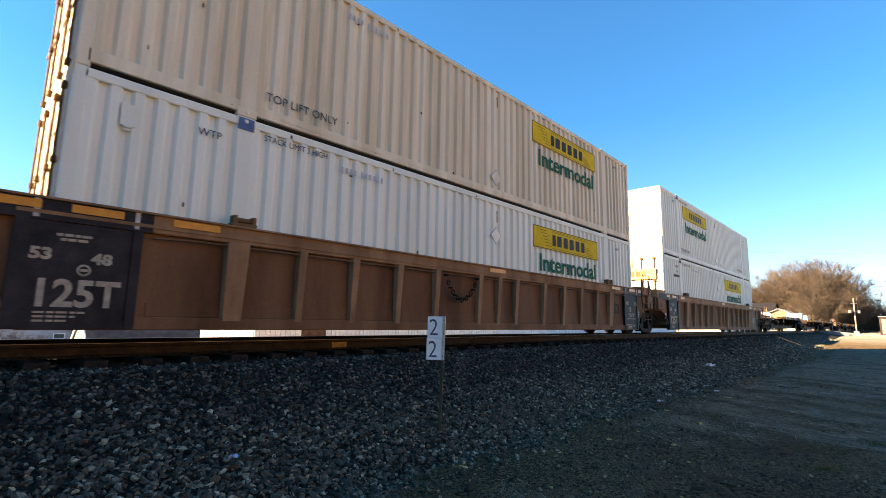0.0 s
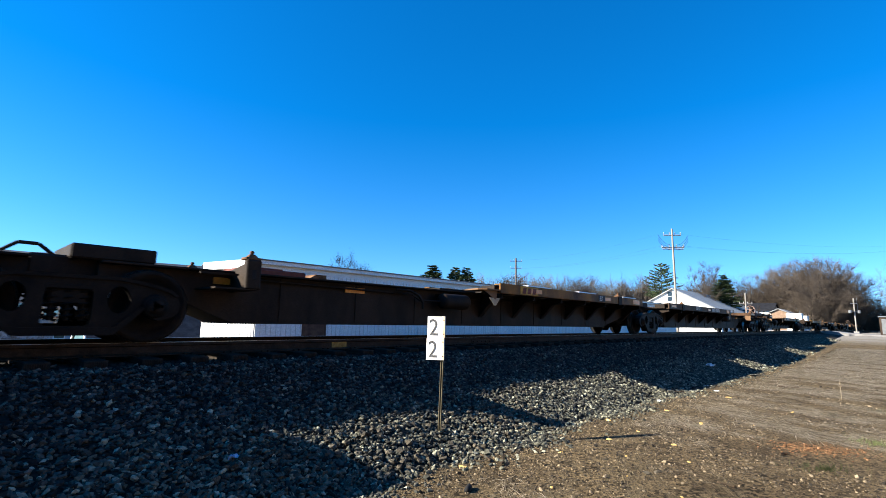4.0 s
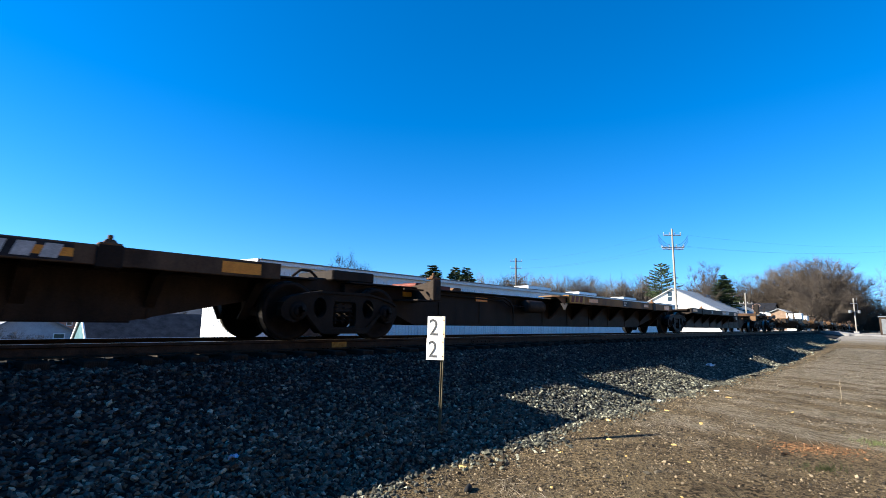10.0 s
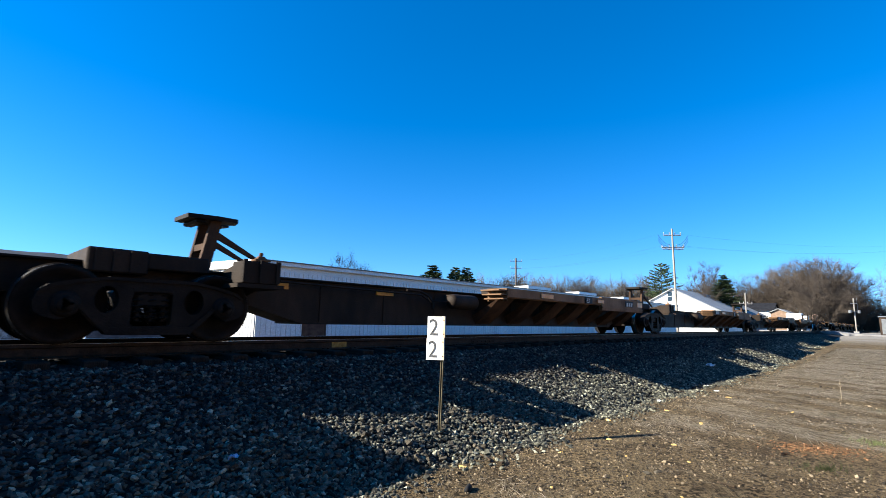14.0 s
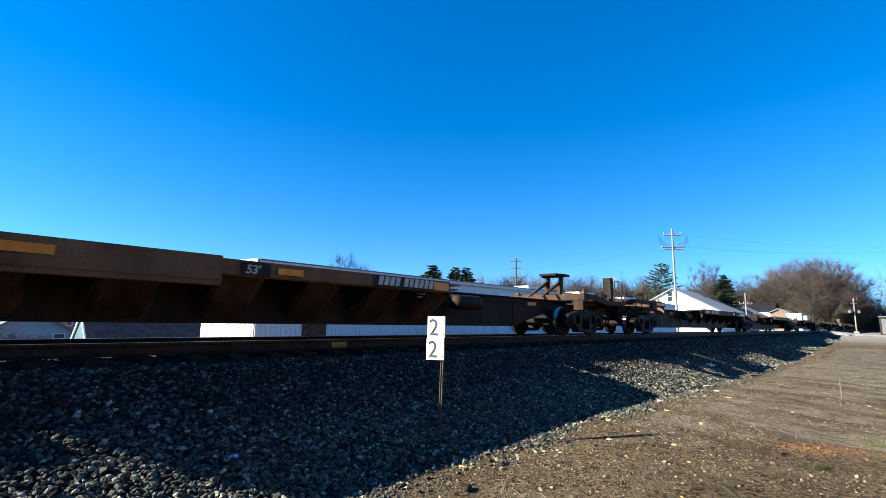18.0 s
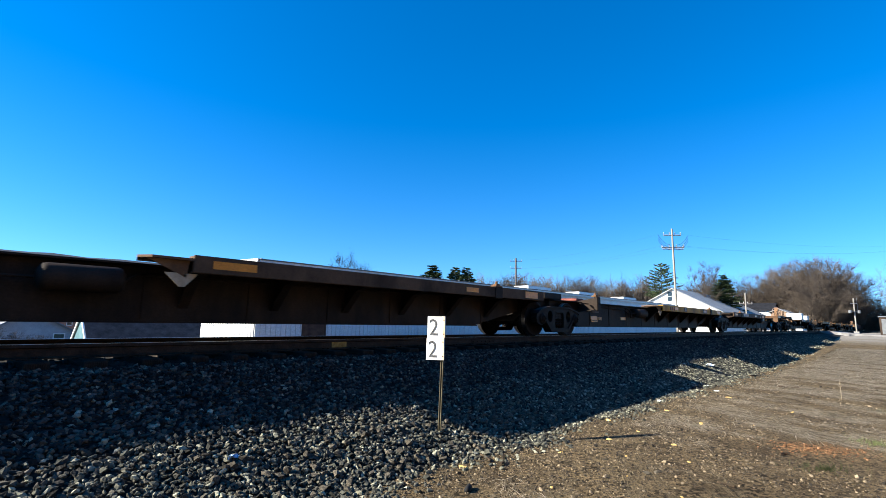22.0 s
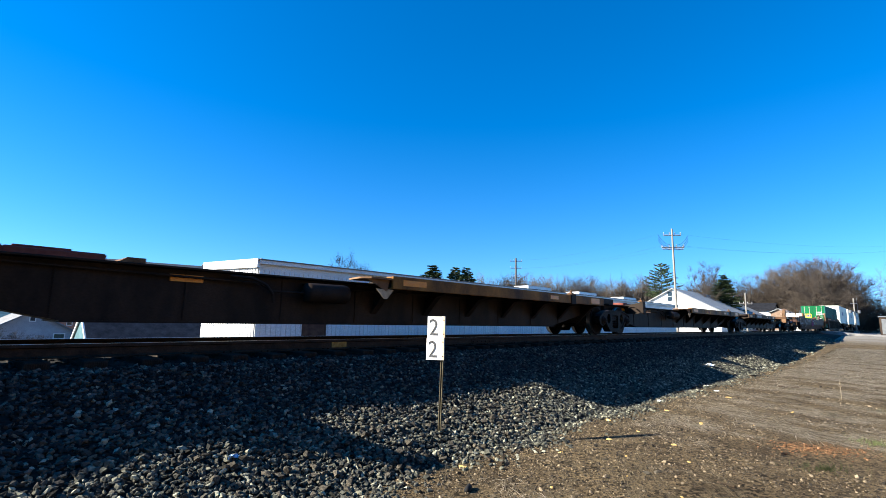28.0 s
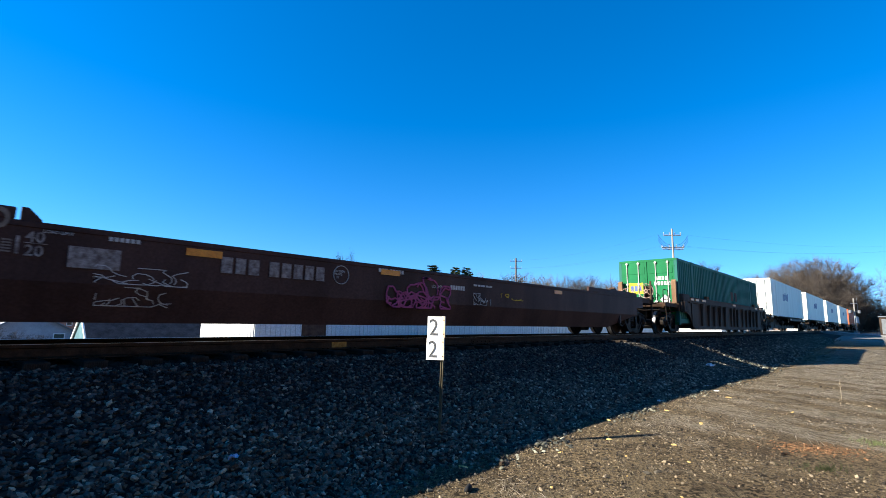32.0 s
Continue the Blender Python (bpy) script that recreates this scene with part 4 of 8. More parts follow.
# ---- spine cars ----
def spine(s0, s1, flip=False, left_end=False, right_end=False, heavy=False, hitch="folded", tone=0, marks=(), right_truck=True, reach=1.7, left_reach=1.6, plat=None, up=0.0, lock=2.0, strip=0.56, brake="post", taper=None, fresh=False):
    """One skeleton unit between two trucks; flip: its tyre platforms lie towards the left truck."""
    L = s1 - s0
    taper = taper or ((2.5, 2.75) if heavy else (3.1, 2.3) if flip else (2.1, 3.1))
    sill_m = (M_SPINE, M_YELLOW_SILL, M_SILL_BROWN if heavy else M_SILL_DARK)[tone] if not fresh else M_YELLOW_FRESH
    lab = ("empty black skeleton container car with grimy side platforms",
           "empty black skeleton container car with faded yellow side platforms",
           "empty skeleton container car with rusty brown side platforms")[tone]
    u = thing("spine_car", lab, "railcar", (s0, YC, 0), group="skeleton cars of the train")
    moving.append((u, s0))
    truck(u, 0.0, 0.42 if left_end else 0.475)
    if right_truck:
        truck(u, L, 0.42 if right_end else 0.475)
    a0, a1 = (0.35 if not left_end else -1.3), (L - 0.35 if not right_end else L + 1.3)
    hw = 0.4 if heavy else 0.55
    cs = Shape()
    cs.side([(a0, 1.015), (a1, 1.015), (a1, 0.8), (L - 1.0, 0.72), (L - taper[1], 0.28), (taper[0], 0.28), (1.0, 0.72), (a0, 0.8)], -hw, hw)
    part("center_sill", cs, M_SPINE, u, "deep black box beam, tapered at its ends")
    fl = Shape().box(a0, a1, -hw - 0.17 + 0.09 * heavy, hw + 0.17 - 0.09 * heavy, 1.02, 1.05, 0.006).box(taper[0], L - taper[1], -hw - 0.05, hw + 0.05, 0.255, 0.28)
    for k in range(9):
        xx = 2.9 + (L - 5.8) * k / 8
        fl.box(xx, xx + 0.012, -hw - 0.015, hw + 0.015, 0.3, 1.02)
    part("flange", fl, M_SPINE, u)
    # tyre platforms along both sides
    p0, p1 = ((L - 10.2, L - 1.14) if not heavy else (L - 10.3, L - 1.9)) if not flip else (1.5, 10.4)
    p0, p1 = plat or (p0, p1)
    step = p1 - (3.3 if heavy else lock) if not flip else p0 + (3.9 if heavy else 1.8)
    for k in (-1, 1):
        s = Shape()
        ya, yb = k * 1.29, k * 1.235
        s.box(p0, p1, ya, yb, (0.93 if not heavy else 0.95) + up, 1.17 + up, 0.008)
        s.box(p0, p1, k * 1.24, k * 1.1, 1.135 + up, 1.16 + up)
        s.box(p0, p1, k * 1.24, k * 1.16, 0.935 + up, 0.955 + up)
        if heavy:
            h0, h1 = (step, p1) if not flip else (p0, step)
            s.box(h0, h1, k * 1.31, k * 1.2, 0.78, 1.2, 0.012).box(h0, h1, k * 1.33, k * 1.2, 0.86, 0.9)
        part("side_sill", s, sill_m, u, "" if k > 0 else "long side sill with lettering and reflectors")
        d = Shape().box(p0, p1, k * 1.1, k * (0.7 if not heavy else 0.47), 1.052, 1.125 + up)
        for j in range(14):
            xx = p0 + (p1 - p0) * (j + 0.5) / 14
            d.box(xx - 0.02, xx + 0.02, k * 1.1, k * 0.47, 1.125 + up, 1.137 + up)
        part("tyre_platform", d, M_SPINE, u, "ribbed steel deck for trailer tyres")
        n = 7
        for j in range(n):
            xx = p0 + 0.15 + (p1 - p0 - 0.3) * j / (n - 1)
            g = Shape()
            if heavy:
                w = 0.42
                g.add([(xx - w, k * 0.39, 0.5), (xx + w, k * 0.39, 0.5), (xx + w * 0.75, k * 1.18, 0.95), (xx - w * 0.75, k * 1.18, 0.95),
                       (xx - w * 0.7, k * 0.39, 0.3), (xx + w * 0.7, k * 0.39, 0.3), (xx + w * 0.7, k * 0.75, 0.56), (xx - w * 0.7, k * 0.75, 0.56)],
                      [(0, 1, 2, 3), (4, 5, 6, 7), (0, 3, 7, 4), (1, 5, 6, 2), (2, 6, 7, 3)])
            else:
                g.cross([(k * 0.385, 0.34), (k * 0.385, 1.1), (k * 1.22, 1.1), (k * 1.22, 0.93), (k * 0.95, 0.87)], xx - 0.012, xx + 0.012)
                g.cross([(k * 0.385, 0.34), (k * 0.4, 0.32), (k * 0.96, 0.86), (k * 1.22, 0.92), (k * 1.22, 0.935), (k * 0.95, 0.88)], xx - 0.07, xx + 0.07)
            part("gusset", g, M_SPINE_BROWN if heavy else M_SPINE, u)
        e = p0 if not flip else p1
        sg = -1 if not flip else 1
        if heavy:
            br = Shape()
            for q in range(3):
                br.box(e, e + sg * (0.34 - 0.08 * q), k * 1.28, k * 0.7, 1.1 - 0.1 * q, 1.13 - 0.1 * q)
            part("ramp_bracket", br.box(e, e + sg * 0.03, k * 1.28, k * 0.7, 0.86, 1.17), M_SILL_BROWN, u)
        else:
            part("ramp_lip", Shape().flat([(e, k * 1.28), (e + sg * 0.5, k * 1.28), (e + sg * 0.62, k * 1.1), (e + sg * 0.5, k * 0.6), (e, k * 0.6)], 1.09, 1.12).side(
                [(e + sg * 0.3, 0.98), (e + sg * 0.05, 0.86), (e + sg * 0.02, 1.09), (e + sg * 0.55, 1.09)], k * 1.2, k * 1.18), M_SILL_BROWN, u)
        # container support near the folded hitch
        if heavy and not flip and not left_end:
            t = Shape().box(1.05, 1.62, k * 1.27, k * 0.9, 0.84, 1.17, 0.015)
            for xx in (1.05, 1.3, 1.56):
                t.side([(xx, 0.86), (xx + 0.06, 0.86), (xx + 0.06, 1.19), (xx, 1.19)], k * 1.3, k * 1.26)
            t.box(0.98, 1.7, k * 1.29, k * 0.38, 0.78, 0.84).cross([(k * 0.38, 0.7), (k * 0.38, 1.04), (k * 0.92, 1.15), (k * 0.92, 0.84)], 1.1, 1.55)
            part("container_support", t, M_SPINE, u, "ribbed steel box that carries a container corner")
            part("container_lock", LOCK, M_SPINE, u, "", (1.36, k * 1.16, 1.18))
        elif not flip and not left_end:
            bx = 1.95
            t = Shape().box(bx + 0.02, bx + 0.24, k * 1.3, k * 1.18, 0.76, 1.19, 0.015)
            t.box(bx - 0.4, bx + 0.26, k * 1.28, k * 0.38, 0.745, 0.77).box(bx - 0.5, bx + 0.04, k * 1.0, k * 0.96, 0.96, 0.99)
            t.cross([(k * 0.38, 0.72), (k * 0.38, 1.04), (k * 1.18, 1.17), (k * 1.18, 0.77)], bx + 0.1, bx + 0.16)
            part("container_support", t, M_SPINE, u, "welded bracket that carries a container corner")
            part("slot", Shape().box(bx + 0.1, bx + 0.17, k * 1.304, k * 1.29, 0.9, 1.04, 0.02), M_RUBBER, u)
            part("container_lock", LOCK, M_SPINE, u, "", (bx + 0.13, k * 1.18, 1.19))
        if not heavy:
            part("container_lock", LOCK, M_RUST, u, "", (step, k * 1.22, 1.17 + up))
            part("lock_bracket", Shape().box(step - 0.14, step + 0.14, k * 1.315, k * 1.2, 0.9 + up, 1.185 + up, 0.015), M_SPINE, u, "dark bracket under the container lock")
    # reflectors
    early = any(m[1] < 1.2 for m in marks)
    rx = [p0 + (1.44 if heavy else 1.2 if early else 0.25), p0 + (4.72 if heavy else 5.6), p1 - (0.5 if heavy else strip + 0.32)]
    for j, x in enumerate(rx):
        part("reflector", Shape().box(x, x + (0.62, 0.42, 0.44 if heavy else strip)[j], -1.298 - (0.032 if heavy else 0), -1.2915 - (0.03 if heavy else 0), (1.0, 1.0, 0.97)[j] + up, (1.11, 1.1, 1.13)[j] + up), M_REFLECT, u, "yellow reflective strip")
    for x in ((4.2, 1.8) if not flip else (L - 6.55, L - 2.2)):
        x, z = (x, 0.85) if not fresh else (x + 1.17, 0.52)
        part("reflector", Shape().box(x, x + 0.45, -hw - 0.025, -hw + 0.01, z, z + 0.1), M_REFLECT, u, "yellow reflective strip")
    # folded or raised trailer hitch
    if hitch == "folded":
        hx = 2.4 if not flip else L - 3.6
        h = Shape().box(hx, hx + 1.05, -0.42, 0.42, 1.05, 1.16, 0.02).box(hx + 0.1, hx + 0.7, -0.24, 0.24, 1.17, 1.2, 0.01)
        h.rod((hx - 0.04, -0.4, 1.13), (hx - 0.04, 0.4, 1.13), 0.05, 8)
        part("stop_block", Shape().side([(hx + 1.2, 1.08), (hx + 1.55, 1.08), (hx + 1.55, 1.16), (hx + 1.32, 1.16)], -0.3, 0.3), M_RUST, u)
        part("folded_hitch", h, M_RED, u, "trailer hitch folded flat, faded red")
    elif hitch == "left":
        raised_hitch(u, 0.95, 1)
    elif hitch == "right":
        raised_hitch(u, L - 0.02, -1)
    # joint over the shared truck
    if not right_end:
        j = Shape().box(L - 0.35, L + 0.4, -0.42, 0.42, 0.84, 1.1, 0.03)
        if heavy:
            j.box(L - 0.68, L + 0.02, -0.66, 0.66, 0.9, 1.22, 0.02).box(L + 0.02, L + 0.84, -0.6, 0.6, 0.98, 1.21, 0.02)
            for xx in (L - 0.6, L - 0.4, L - 0.2):
                j.box(xx, xx + 0.03, -0.69, 0.69, 0.92, 1.2)
        else:
            j.box(L + 0.03, L + 1.0, -0.6, 0.6, 1.06, 1.25, 0.02)
        j.pipe([(L - 0.6, -0.3, 1.1), (L - 0.45, -0.3, 1.22), (L - 0.25, -0.3, 1.22), (L - 0.1, -0.3, 1.1)], 0.025, 6)
        part("articulation", j, M_SPINE, u, "cast joint over the shared truck")
    # air gear
    ax = p0 - 1.55 if not flip else p1 + 0.7
    tank = Shape().lathe([(0.0, 0.0), (0.1, 0.01), (0.16, 0.05), (0.17, 0.1), (0.17, 0.8), (0.16, 0.85), (0.1, 0.89), (0.0, 0.9)], 16, (ax, -0.8, 0.79), "x")
    tank.box(ax + 0.1, ax + 0.16, -0.8, -0.54, 0.86, 0.95).box(ax + 0.55, ax + 0.61, -0.8, -0.54, 0.86, 0.95)
    part("air_reservoir", tank, M_SPINE, u, "cylindrical air tank")
    pp = Shape().pipe([(2.0, -0.6, 0.96), (ax - 0.7, -0.62, 0.9), (ax - 0.5, -0.68, 0.78), (ax, -0.78, 0.78)], 0.02, 6)
    pp.pipe([(ax + 0.88, -0.78, 0.78), (ax + 1.1, -0.63, 0.9), (L - 2.2, -0.6, 0.94)], 0.02, 6)
    pp.pipe([(ax - 1.2, -0.7, 0.98), (ax - 0.9, -0.8, 0.96), (ax - 0.7, -0.84, 0.87), (ax - 0.58, -0.84, 0.74), (ax - 0.55, -0.82, 0.6)], 0.025, 6)
    part("air_pipe", pp, M_SPINE, u)
    if left_end and heavy:
        vb = Shape().box(6.0, 6.5, -1.22, -0.8, 0.74, 1.08, 0.015).box(6.1, 6.2, -1.24, -1.2, 0.6, 0.76, 0.01)
        part("valve_box", vb, M_SPINE, u, "dark brake valve box beside the platform")
        part("shield_plate", Shape().side([(5.42, 1.13), (6.02, 1.04), (6.02, 0.74), (5.92, 0.74)], -1.2, -1.18), M_SILL_BROWN, u, "triangular shield plate")
    if left_end and up:
        stepped_end(u)
    elif left_end:
        end_deck(u, 0.0, -1, False, left_reach)
    if right_end:
        end_deck(u, L, 1, brake, reach)
    yo = -1.293 - (0.028 if heavy else 0)
    for what, x, size in marks:
        x = p0 + x
        yy = yo
        if what == "number":
            bk = part("lettering_panel", Shape().box(x - 0.08, x + size * 8.6, yy - 0.002, yy + 0.01, 0.955 + up, 1.15 + up), M_BLACK_PAINT, u)
            w = size * 0.62
            bars("lettering", [w] * 4 + [0] + [w] * 6, size, bk, (x, yy - 0.004, 0.985 + up), M_LETTER, 0.35, 0.22)
        elif what == "logo":
            bk = part("lettering_panel", Shape().box(x - 0.08, x + size * 4.9, yy - 0.002, yy + 0.01, 0.95 + up, 1.15 + up), M_BLACK_PAINT if tone != 1 else M_OCHRE_PANEL, u)
            bars("logo", [size * 1.0] * 3, size, bk, (x, yy - 0.004, 0.97 + up), M_LETTER if tone != 1 else M_RED, 0.5, 0.3)
        else:
            size *= 1.35 if what[:2] == "53" else 1.0
            bk = part("lettering_panel", Shape().box(x - 0.06, x + size * (0.62 * len(what) + 0.3), yy - 0.002, yy + 0.01, 0.96 + up, 1.15 + up), M_BLACK_PAINT, u)
            letters("lettering", what, size, bk, (x, yy - 0.004, (0.985 if size > 0.17 else 1.0) + up), M_LETTER, 1.0, 0.18, bold=0.004)
    # small warning triangle
    if not heavy:
        xx = p0 - 0.1 if not flip else p1 + 0.1
        part("pale_gusset", Shape().side([(xx - 0.22, 0.92), (xx - 0.06, 0.92), (xx, 0.88), (xx + 0.06, 0.92), (xx + 0.2, 0.92), (xx + 0.04, 0.74), (xx - 0.03, 0.74)], -1.2, -1.19), M_TAN_PLATE, u, "pale tan gusset plate")
    return u


# ---- well cars ----
def well_side(L, k, arch=1.6):
    y = k * 1.39
    s = Shape()
    s.side([(0.2, 1.4), (0.2, 0.93), (0.75, 0.93), (1.1, 0.84), (1.4, 0.6), (arch, 0.24), (L - arch, 0.24), (L - 1.4, 0.6), (L - 1.1, 0.84), (L - 0.75, 0.93), (L - 0.2, 0.93), (L - 0.2, 1.4)],
           y, y - k * 0.02)
    return s


def well_car(s0, s1, material, label, last=False, marks=True, group="well cars of the train"):
    L = s1 - s0
    u = thing("well_car", label, "railcar", (s0, YC, 0), group=group)
    moving.append((u, s0))
    truck(u, 0.0)
    if last:
        truck(u, L)
    for k in (-1, 1):
        side = part("side_wall", well_side(L, k), material, u, "ribbed steel side of the well")
        c = Shape().box(1.2, L - 1.2, k * 1.46, k * 1.3, 1.36, 1.6, 0.012).box(0.3, 1.2, k * 1.46, k * 1.0, 1.4, 1.72, 0.03).box(L - 1.2, L - (0.8 if last else 0.3), k * 1.46, k * 1.0, 1.4, 1.72 - 0.06 * last, 0.03)
        if last:
            c.box(L - 0.8, L - 0.25, k * 1.46, k * 1.0, 1.38, 1.52, 0.02)
        c.box(1.5, L - 1.5, k * 1.475, k * 1.46, 1.42, 1.46).box(1.3, L - 1.3, k * 1.5, k * 1.46, 1.585, 1.61)
        # chord, lips and posts take the lightened tone; the panels stay darker
        part("top_chord", c, M_WELL_LIGHTENED if material is M_WELL else material, u, "heavy top chord")
        part("bottom_chord", Shape().box(1.62, L - 1.62, k * 1.455, k * 1.3, 0.18, 0.34, 0.01), material, u)
        lip = [(0.25, 0.94), (0.75, 0.93), (1.1, 0.84), (1.4, 0.6), (1.63, 0.24)]
        for ends in (lip, [(L - x, z) for x, z in lip]):
            part("arch_lip", Shape().pipe([(x, k * 1.41, z) for x, z in ends], 0.028, 6), M_WELL_LIGHTENED if material is M_WELL else material, u, "dusty lightened lip round the wheel arch")
        if material is M_WELL:
            part("lower_plate", Shape().box(2.8, L - 2.8, k * 1.402, k * 1.388, 0.34, 0.52, 0.006), M_WELL, u, "dusty lower plate of the side")
            for x in (1.28, L - 1.55):
                part("notice_tag", Shape().box(x - 0.03, x + 0.12, k * 1.396, k * 1.388, 0.62, 0.82), M_SIGN, u, "small white notice tag")
        for o in (-6, -5, -4, -3, -2, -0.65, 0.05, 0.75, 2, 3, 4, 5, 6):
            x = L / 2 + o
            w = 0.15 if abs(o) == 6 else 0.065
            part("post", Shape().add([(x - w, k * 1.4, 0.3), (x + w, k * 1.4, 0.3), (x + w + 0.02, k * 1.4, 1.37), (x - w - 0.02, k * 1.4, 1.37),
                                      (x - w * 0.8, k * 1.455, 0.3), (x + w * 0.8, k * 1.455, 0.3), (x + w, k * 1.525, 1.37), (x - w, k * 1.525, 1.37)],
                                     [(4, 5, 6, 7), (0, 4, 7, 3), (1, 2, 6, 5), (0, 1, 5, 4), (3, 7, 6, 2)] if k < 0 else [(7, 6, 5, 4), (3, 7, 4, 0), (5, 6, 2, 1), (4, 5, 1, 0), (2, 6, 7, 3)]), M_WELL_LIGHTENED if material is M_WELL else material, u)
        for x in (0.55, L - 0.55):
            b = Shape().box(x - 0.25, x + 0.25, k * 1.5, k * 1.38, 0.94, 1.4, 0.02)
            part("jacking_pad", b, material, u)
            part("slot", Shape().box(x - 0.05, x + 0.05, k * 1.504, k * 1.49, 1.02, 1.2, 0.02), M_RUBBER, u)
        for x in (3.9, L - 3.9):
            q = Shape().box(x - 0.18, x + 0.18, k * 1.5, k * 1.34, 1.6, 1.66, 0.01).rod((x - 0.14, k * 1.46, 1.7), (x + 0.14, k * 1.46, 1.7), 0.035, 8)
            q.box(x - 0.16, x - 0.11, k * 1.5, k * 1.36, 1.64, 1.76).box(x + 0.11, x + 0.16, k * 1.5, k * 1.36, 1.64, 1.76)
            part("guide_bracket", q, M_RUST, u, "rusty container guide")
    for x, d in ((0.2, 1), (L - 0.2, -1)):
        e = Shape()
        e.box(x, x + d * 0.9, -1.42, 1.42, 1.1, 1.38, 0.02).box(x, x + d * 1.5, -0.45, 0.45, 0.82, 1.1, 0.02)
        e.box(x + d * 1.35, x + d * 1.42, -1.42, 1.42, 0.5, 1.4)
        e.box(x + d * 0.3, x + d * 0.8, -0.8, 0.1, 1.38, 1.66, 0.03)
        part("end_frame", e, material, u, "boxed steel end frame over the truck")
    bear = Shape().box(-0.12, 0.12, -1.42, 1.42, 0.25, 0.34, 0.01).mesh("floor_beam")
    for j in range(8):
        part("floor_beam", bear, material, u, "", (1.9 + (L - 3.8) * j / 7, 0, 0))
    for k in (-1, 1):
        part("floor_edge", Shape().box(1.8, L - 1.8, k * 1.42, k * 1.2, 0.24, 0.3), material, u)
    part("articulation", Shape().box(-0.45, 0.45, -0.4, 0.4, 0.84, 1.08, 0.03).side([(-0.5, 1.0), (0.5, 1.0), (0.3, 1.3), (-0.2, 1.34)], -0.6, -0.2), M_SPINE, u)
    if not last:
        part("articulation", Shape().box(L - 0.2, L - 0.05, -0.4, 0.4, 0.84, 1.08), M_SPINE, u)
    for x, w in ((1.3, 0.4), (1.96, 0.5), (3.0, 0.58), (L - 3.75, 0.66), (L - 2.37, 0.47), (L - 1.6, 0.25), (L / 2 - 0.3, 0.6), (L - 0.75, 0.42))[: 8 if last else 7]:
        part("reflector", Shape().box(x, x + w, -1.479, -1.461, 1.475, 1.565), M_REFLECT, u, "yellow reflective strip")
    pp = Shape()
    for a, b in ((2.8, L / 2), (L / 2, L - 2.8)):
        pp.pipe([(a, -1.46, 1.3), (a + 0.4, -1.475, 1.32), (b, -1.475, 1.31)], 0.016, 5)
    part("air_pipe", pp, material, u)
    if marks:
        for x0, x1, heavy in ((1.5, 2.68, True), (L - 2.81, L - 1.67, False))[: 1 if last else 2]:
            pn = part("lettering_panel", Shape().box(x0, x1, -1.459, -1.391, 0.19, 1.352).box(x0 - (1.0 if heavy else 0.0), x1 + (0.1 if heavy else 0.37), -1.4695, -1.462, 1.362, 1.597).box(
                x0, x0 + 0.12, -1.482, -1.44, 0.2, 1.36).box(x1 - 0.1, x1, -1.482, -1.44, 0.2, 1.36), M_BLACK_PAINT, u, "black painted lettering panel")
            yy = -1.462
            for xw in (x0 + 0.14, x1 - 0.1):
                part("white_stripe", Shape().box(xw, xw + 0.05, -1.472, -1.468, 1.38, 1.595), M_LETTER, pn)
            if heavy:
                letters("lettering", "53", 0.17, pn, (x0 + 0.15, yy, 0.94), M_PANEL_LETTER, 1.15, bold=0.008)
                letters("lettering", "48", 0.17, pn, (x0 + 0.7, yy, 0.92), M_PANEL_LETTER, 1.15, bold=0.008)
                letters("lettering", "125T", 0.41, pn, (x0 + 0.19, yy, 0.44), M_PANEL_LETTER, bold=0.012, width=0.82)
                part("round_badge", Shape().lathe([(0.045, -0.004), (0.065, -0.004), (0.067, 0)], 20, (x0 + 0.64, yy, 0.84)).box(x0 + 0.605, x0 + 0.675, yy - 0.004, yy, 0.825, 0.855), M_PANEL_LETTER, pn, "round pale badge")
                bars("small_print", [0.06, 0.08, 0.05, 0.09], 0.03, pn, (x0 + 0.36, yy, 1.2), M_PANEL_LETTER, 0.2)
                bars("small_print", [0.05, 0.08, 0.09], 0.03, pn, (x0 + 0.4, yy, 1.15), M_PANEL_LETTER, 0.2)
                for q in range(3):
                    bars("small_print", [0.09, 0.06, 0.1, 0.05, 0.07][: 5 - q], 0.022, pn, (x0 + 0.25, yy, 0.36 - 0.045 * q), M_PANEL_LETTER, 0.25)
                continue
            letters("lettering", "48", 0.17, pn, (x0 + 0.17, yy, 1.015), M_PANEL_LETTER, 1.1, bold=0.008)
            letters("lettering", "53", 0.17, pn, (x0 + 0.86, yy, 1.01), M_PANEL_LETTER, 1.1, bold=0.008)
            part("round_badge", Shape().lathe([(0, -0.004), (0.08, -0.004), (0.083, 0)], 24, (x0 + 0.48, yy, 0.87)), M_TAN_PLATE, pn, "round tan badge")
            part("badge_mark", Shape().box(x0 + 0.42, x0 + 0.54, yy - 0.006, yy, 0.85, 0.89).side([(x0 + 0.43, 0.9), (x0 + 0.53, 0.9), (x0 + 0.48, 0.935)], yy - 0.006, yy), M_BLACK_PAINT, pn)
            part("round_badge", Shape().lathe([(0.042, -0.004), (0.055, -0.004), (0.057, 0)], 20, (x0 + 0.85, yy, 0.86)).box(x0 + 0.82, x0 + 0.88, yy - 0.004, yy, 0.855, 0.875), M_WELL_LIGHTENED, pn, "small dull badge")
